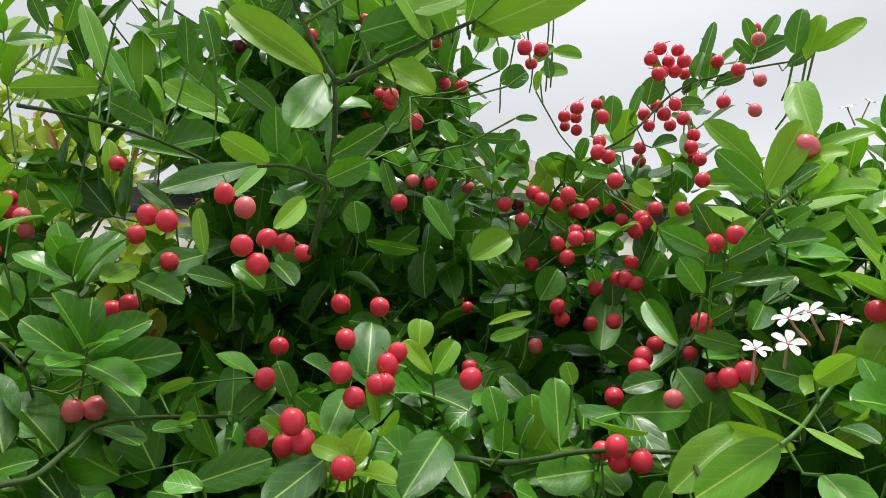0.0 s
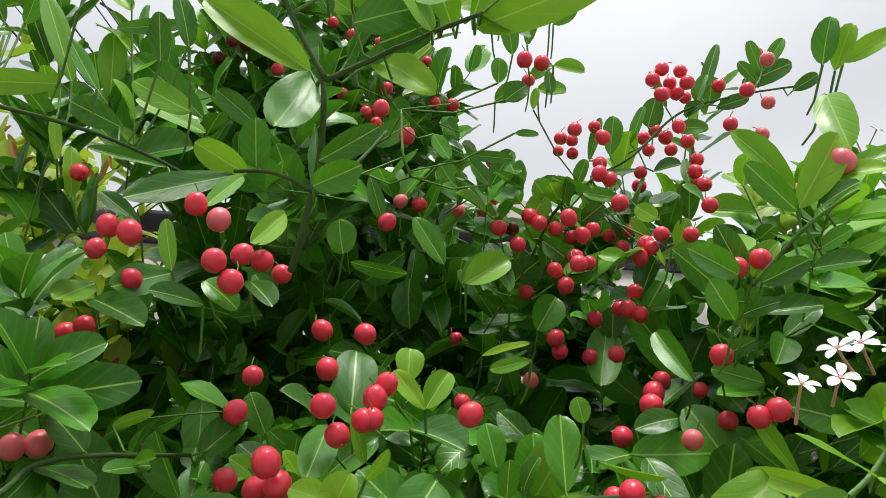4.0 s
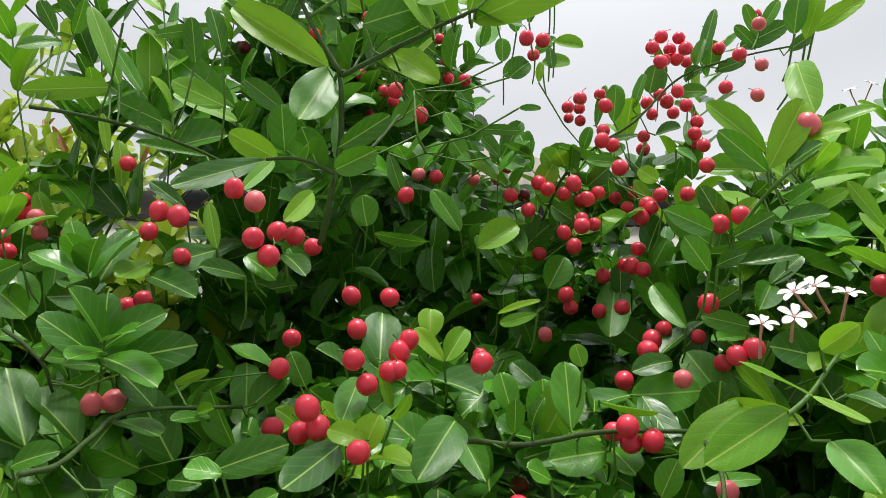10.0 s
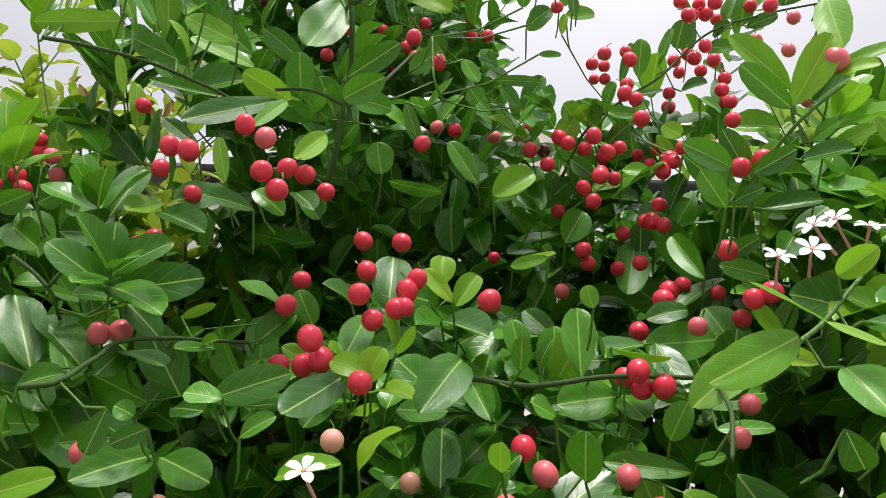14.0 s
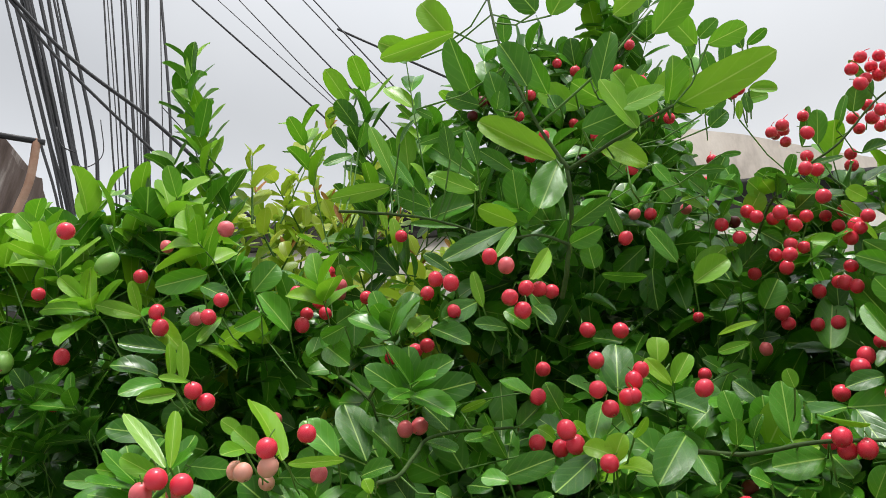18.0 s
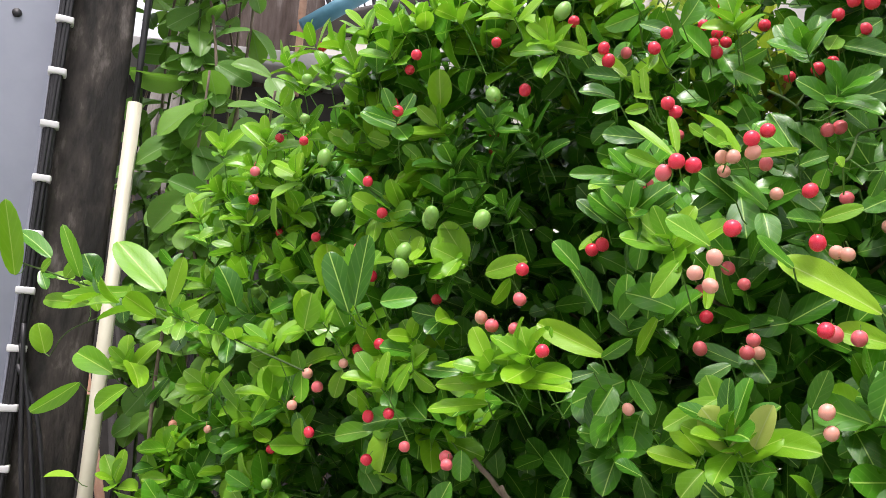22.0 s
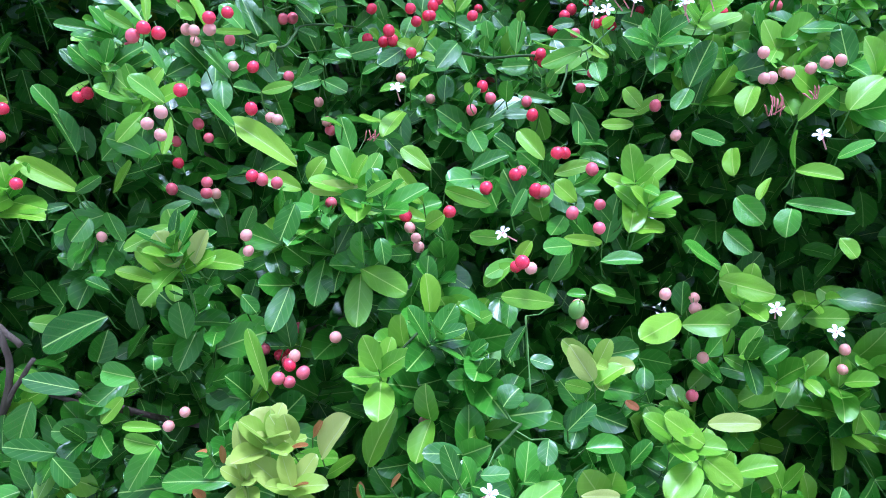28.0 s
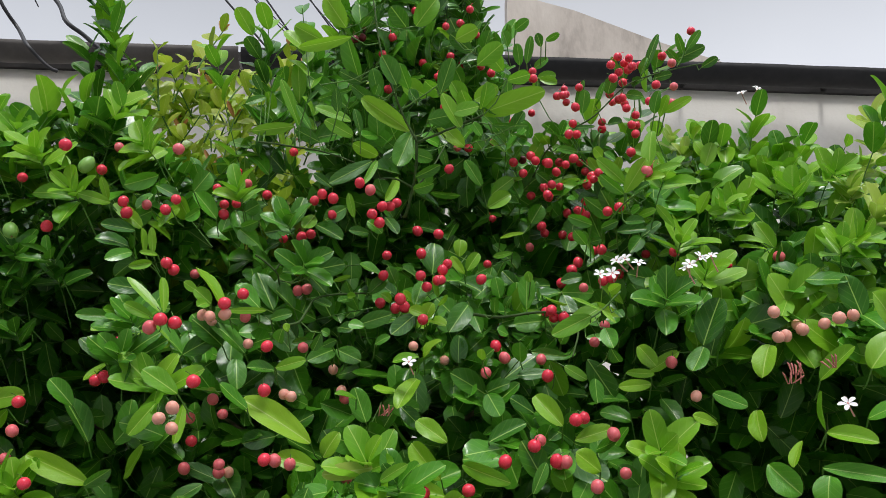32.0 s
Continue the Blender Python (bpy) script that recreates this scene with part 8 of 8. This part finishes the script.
# dark hollows between the clumps: place and radius
HOLLOWS = (
    (-0.11, 0.58, 1.75, 0.035),
    (-0.09, 0.60, 1.77, 0.035),
    (-0.17, 0.55, 1.72, 0.030),
    (-0.20, 0.54, 1.72, 0.028),
    (0.02, 0.61, 1.78, 0.030),
    (0.04, 0.59, 1.74, 0.035),
    (0.06, 0.57, 1.72, 0.030),
    (-0.13, 0.56, 1.72, 0.030),
    (-0.06, 0.61, 1.79, 0.025),
    (-0.59, 0.43, 1.65, 0.060),
    (-0.54, 0.42, 1.60, 0.050),
    (-0.56, 0.41, 1.54, 0.060),
    (-0.50, 0.41, 1.53, 0.050),
    (0.29, 0.43, 1.51, 0.060),
    (0.33, 0.41, 1.46, 0.060),
    (0.38, 0.39, 1.44, 0.060),
    (0.43, 0.37, 1.44, 0.050),
    (0.47, 0.36, 1.41, 0.060),
    (-0.12, 0.55, 1.70, 0.035),
    (-0.17, 0.55, 1.72, 0.040),
    (-0.31, 0.50, 1.70, 0.030),
    (-0.37, 0.40, 1.39, 0.050),
)
HOLLOWS += (
    (-0.15, 0.41, 1.44, 0.040),
    (-0.37, 0.40, 1.36, 0.050),
    (0.23, 0.36, 1.31, 0.060),
    (0.16, 0.32, 1.24, 0.050),
    (0.29, 0.41, 1.43, 0.050),
    (-0.51, 0.40, 1.28, 0.060),
    (-0.15, 0.56, 1.76, 0.070),
    (-0.19, 0.54, 1.74, 0.050),
    (-0.08, 0.56, 1.74, 0.060),
    (0.02, 0.64, 1.84, 0.045),
    (0.06, 0.59, 1.76, 0.040),
    (-0.55, 0.41, 1.63, 0.100),
    (-0.49, 0.39, 1.51, 0.090),
    (-0.19, 0.55, 1.77, 0.070),
    (-0.08, 0.55, 1.72, 0.060),
    (-0.10, 0.44, 1.52, 0.060),
    (-0.19, 0.40, 1.47, 0.050),
    (0.24, 0.45, 1.58, 0.060),
    (0.36, 0.38, 1.48, 0.080),
    (0.11, 0.56, 1.72, 0.050),
    (0.48, 0.34, 1.40, 0.080),
    (0.41, 0.36, 1.48, 0.070),
)
HOLLOWS += (
    (0.10, 0.31, 1.34, 0.060),
    (-0.51, 0.38, 1.42, 0.090),
    (0.30, 0.38, 1.35, 0.070),
    (0.38, 0.37, 1.35, 0.080),
    (0.21, 0.34, 1.31, 0.050),
    (-0.56, 0.40, 1.19, 0.070),
    (-0.10, 0.35, 1.27, 0.045),
    (0.19, 0.25, 0.98, 0.060),
    (-0.66, 0.47, 0.80, 0.080),
    (-0.37, 0.37, 1.21, 0.060),
    (-0.27, 0.33, 1.13, 0.060),
    (-0.87, 0.44, 1.19, 0.060),
    (-0.45, 0.39, 1.52, 0.060),
    (-0.57, 0.39, 1.46, 0.050),
    (-0.28, 0.38, 1.39, 0.060),
    (-0.21, 0.53, 1.74, 0.060),
    (-0.32, 0.45, 1.65, 0.050),
    (-0.13, 0.45, 1.57, 0.050),
    (-0.06, 0.60, 1.82, 0.040),
    (-0.02, 0.61, 1.83, 0.040),
    (-0.05, 0.48, 1.57, 0.035),
    (-0.14, 0.42, 1.49, 0.040),
)


# gaps right through the low branches to the paving behind
SEE_THROUGH = (
    (-0.58, 0.47, 0.83, 0.030),
    (-0.50, 0.44, 0.86, 0.022),
    (-0.37, 0.39, 0.81, 0.030),
    (-0.29, 0.36, 0.83, 0.024),
    (-0.65, 0.49, 0.76, 0.022),
    (-0.41, 0.41, 0.78, 0.022),
    (-0.23, 0.34, 0.86, 0.016),
)


def open_up(leaves, holes_only=False):
    """Thins the leaves that hang right before the fruit and the single leaves, and clears the hollows."""
    p = np.array([np.array(q[0]) + 0.5 * q[3] * np.array(q[1]) / np.linalg.norm(q[1]) for q in leaves])
    keep = np.ones(len(leaves), bool)
    for at, back, reach, wide in [((x, y, z), 0.34, 0.2, 1.2 * r) for x, y, z, r in HOLLOWS] + [((x, y, z), 1.4, 0.2, r) for x, y, z, r in SEE_THROUGH] + [(a, 0.006, b, c) for a, b, c in OPEN if not holes_only]:
        out = outward(at)
        d = p - np.array(at)
        along = d @ out
        off = np.linalg.norm(d - np.outer(along, out), axis=1)
        keep &= ~((along > -back) & (along < reach) & (off < wide))
    if not holes_only:
        keep &= np.array([c[0] > 0.5 or c[0] < -1.0 or c[1] > front(c[0], c[2]) + (0.085 if 1.45 < c[2] < 1.95 and abs(c[0]) < 0.42 else 0.04 if c[2] < 1.95 else 0) for c in p])
    return [q for q, k in zip(leaves, keep) if k]


inner_leaves = open_up(inner_leaves, True)
old_leaves, young_leaves = open_up(old_leaves) + EXTRA["o"], open_up(young_leaves) + EXTRA["y"]


def shift(leaves):
    return [(np.array(q[0]) - np.array(SH), *q[1:]) for q in leaves]


foliage("foliage", shift(old_leaves), leaf_old, shrub, "glossy dark green oval leaves in opposite pairs", 9, 5, rng)
foliage("young_foliage", shift(young_leaves), leaf_young, shrub, "light yellow-green young leaves at the shoot tips", 9, 5, rng)
if EXTRA["p"]:
    foliage("pale_foliage", shift(EXTRA["p"]), leaf_pale, shrub, "pale cream-green new leaves", 9, 5, rng)
foliage("inner_foliage", shift(inner_leaves), leaf_old, shrub, "dark green leaves deep inside the shrub", 6, 3, rng)
# twigs are kept where they carry leaves
tree = kdtree.KDTree(len(old_leaves) + len(young_leaves))
for k, q in enumerate(old_leaves + young_leaves):
    tree.insert(q[0], k)
tree.balance()
kept = []
for line in twig_lines:
    near = [tree.find(p)[2] < 0.013 for p in line[1:]]
    while near and not near[-1]:
        near.pop()
    if len(near) > 1 and sum(near) > 0.6 * len(near):
        kept.append(line[:len(near) + 1])
twig_lines = kept
# a petiole or twig from each single leaf back to its stem
stems = np.array([tuple(p) for p in STEMS])
for b0 in BASES:
    b0 = np.array(b0)
    d = np.linalg.norm(stems - b0, axis=1)
    j = int(d.argmin())
    end = stems[j] if d[j] < (0.11 if b0[2] > 1.9 else 0.04) else b0 + np.array((rng.normal(0, 0.006), 0.03, -0.02))
    twig_lines.append([b0, (b0 + end) / 2 + np.array((0, 0.004, -0.006)), end])
bm = bmesh.new()
for pts in twig_lines:
    pts = [Vector(p) - SH for p in pts]
    tube_bm(pts, np.linspace(0.0010, 0.0008, len(pts)), 5, bm, False)
tagged(link_mesh("twig", bm, stem_green, shrub), "thin green twigs", kind="stuff")


# ---------------------------------------------------------------- yellow shrub behind, and the vine by the pole
yellow = tagged(new("yellow_shrub"), "small yellow-green shrub with russet young tips behind the hedge", "shrub")
yellow.location = (-0.6, 1.15, 0)
rng = np.random.default_rng(31)
ys, yt = [], []
part("stem", tube_bm([(0, 0, 0), (0.02, 0, 1.2), (0.0, 0.0, 2.1)], [0.02, 0.015, 0.006], 8), bark, yellow)
for k in range(150):
    b0 = np.array((rng.normal(0.04, 0.11), rng.normal(-0.12, 0.10), rng.uniform(1.62, 2.22)))
    way = np.array((rng.normal(0, 0.4), rng.normal(-0.1, 0.4), 0.9))
    line = sprig(b0, way, rng.uniform(0.08, 0.14), 4, 0.048, ys, None, rng)
    yt.append(line)
    if k % 3 == 0:
        for s in (1, -1):
            e = Vector(line[-1])
            leaf_part(yellow, e, e + Vector((s * rng.uniform(0.008, 0.02), rng.normal(0, 0.01), rng.uniform(0.02, 0.035))), (0, -1, 0.3), 0.009, leaf_russet, "young_leaf", int(rng.integers(0, 6)))
foliage("foliage", ys, leaf_yellow, yellow, "yellow-green leaves", 6, 5, rng)
bm = bmesh.new()
for pts in yt:
    tube_bm(pts, np.linspace(0.0022, 0.0012, len(pts)), 5, bm, False)
tagged(link_mesh("twig", bm, stem_green, yellow), "thin reddish-green twigs", kind="stuff")

vine = tagged(new("climbing_vine"), "leafy climbing vine with broad soft green leaves by the pole", "vine")
rng = np.random.default_rng(41)
for k in range(22):
    x0, y0 = -1.38 - 0.031 * k + rng.normal(0, 0.03), 0.82 + 0.012 * k + rng.normal(0, 0.05)
    if k > 8:
        x0, y0 = x0 - 0.11, y0 - 0.055
    hi = rng.uniform(2.4, 3.6) if k > 8 else rng.uniform(1.75, 2.1)
    line = curve_points([(x0 - 0.05, y0 + 0.1, 0.4), (x0, y0, 1.3), (x0 + rng.normal(0, 0.12), y0 + rng.normal(-0.03, 0.06), (1.3 + hi) / 2), (x0 + rng.normal(0, 0.14), y0 + rng.normal(-0.05, 0.06), hi)], 10)
    part("stem", tube_bm(line, np.linspace(0.006, 0.003, len(line)), 6), bark if k % 2 else stem_dark, vine)
    for p in line[8:]:
        for s in (1, -1):
            if rng.random() < (0.2 if k > 8 else 0.5) or p.z < 1.15:
                continue
            ln = rng.uniform(0.07, 0.125) if rng.random() < 0.85 else rng.uniform(0.12, 0.16)
            way = Vector((s * rng.uniform(0.2, 1.0), rng.normal(-0.3, 0.5), rng.uniform(-1.0, 0.35))).normalized()
            leaf_part(vine, p, p + way * ln, (0.35 + rng.normal(0, 0.45), -0.6, 0.7 + rng.normal(0, 0.4)), ln * rng.uniform(0.5, 0.68), leaf_vine, "leaf", int(rng.integers(0, 6)))
leaf_part(vine, Vector((-1.267, 0.486, 2.291)), Vector((-1.289, 0.539, 2.203)), (0.4, -0.8, 0.4), 0.075, leaf_vine)
leaf_part(vine, Vector((-1.236, 0.497, 2.322)), Vector((-1.247, 0.566, 2.234)), (0.4, -0.8, 0.4), 0.070, leaf_vine)
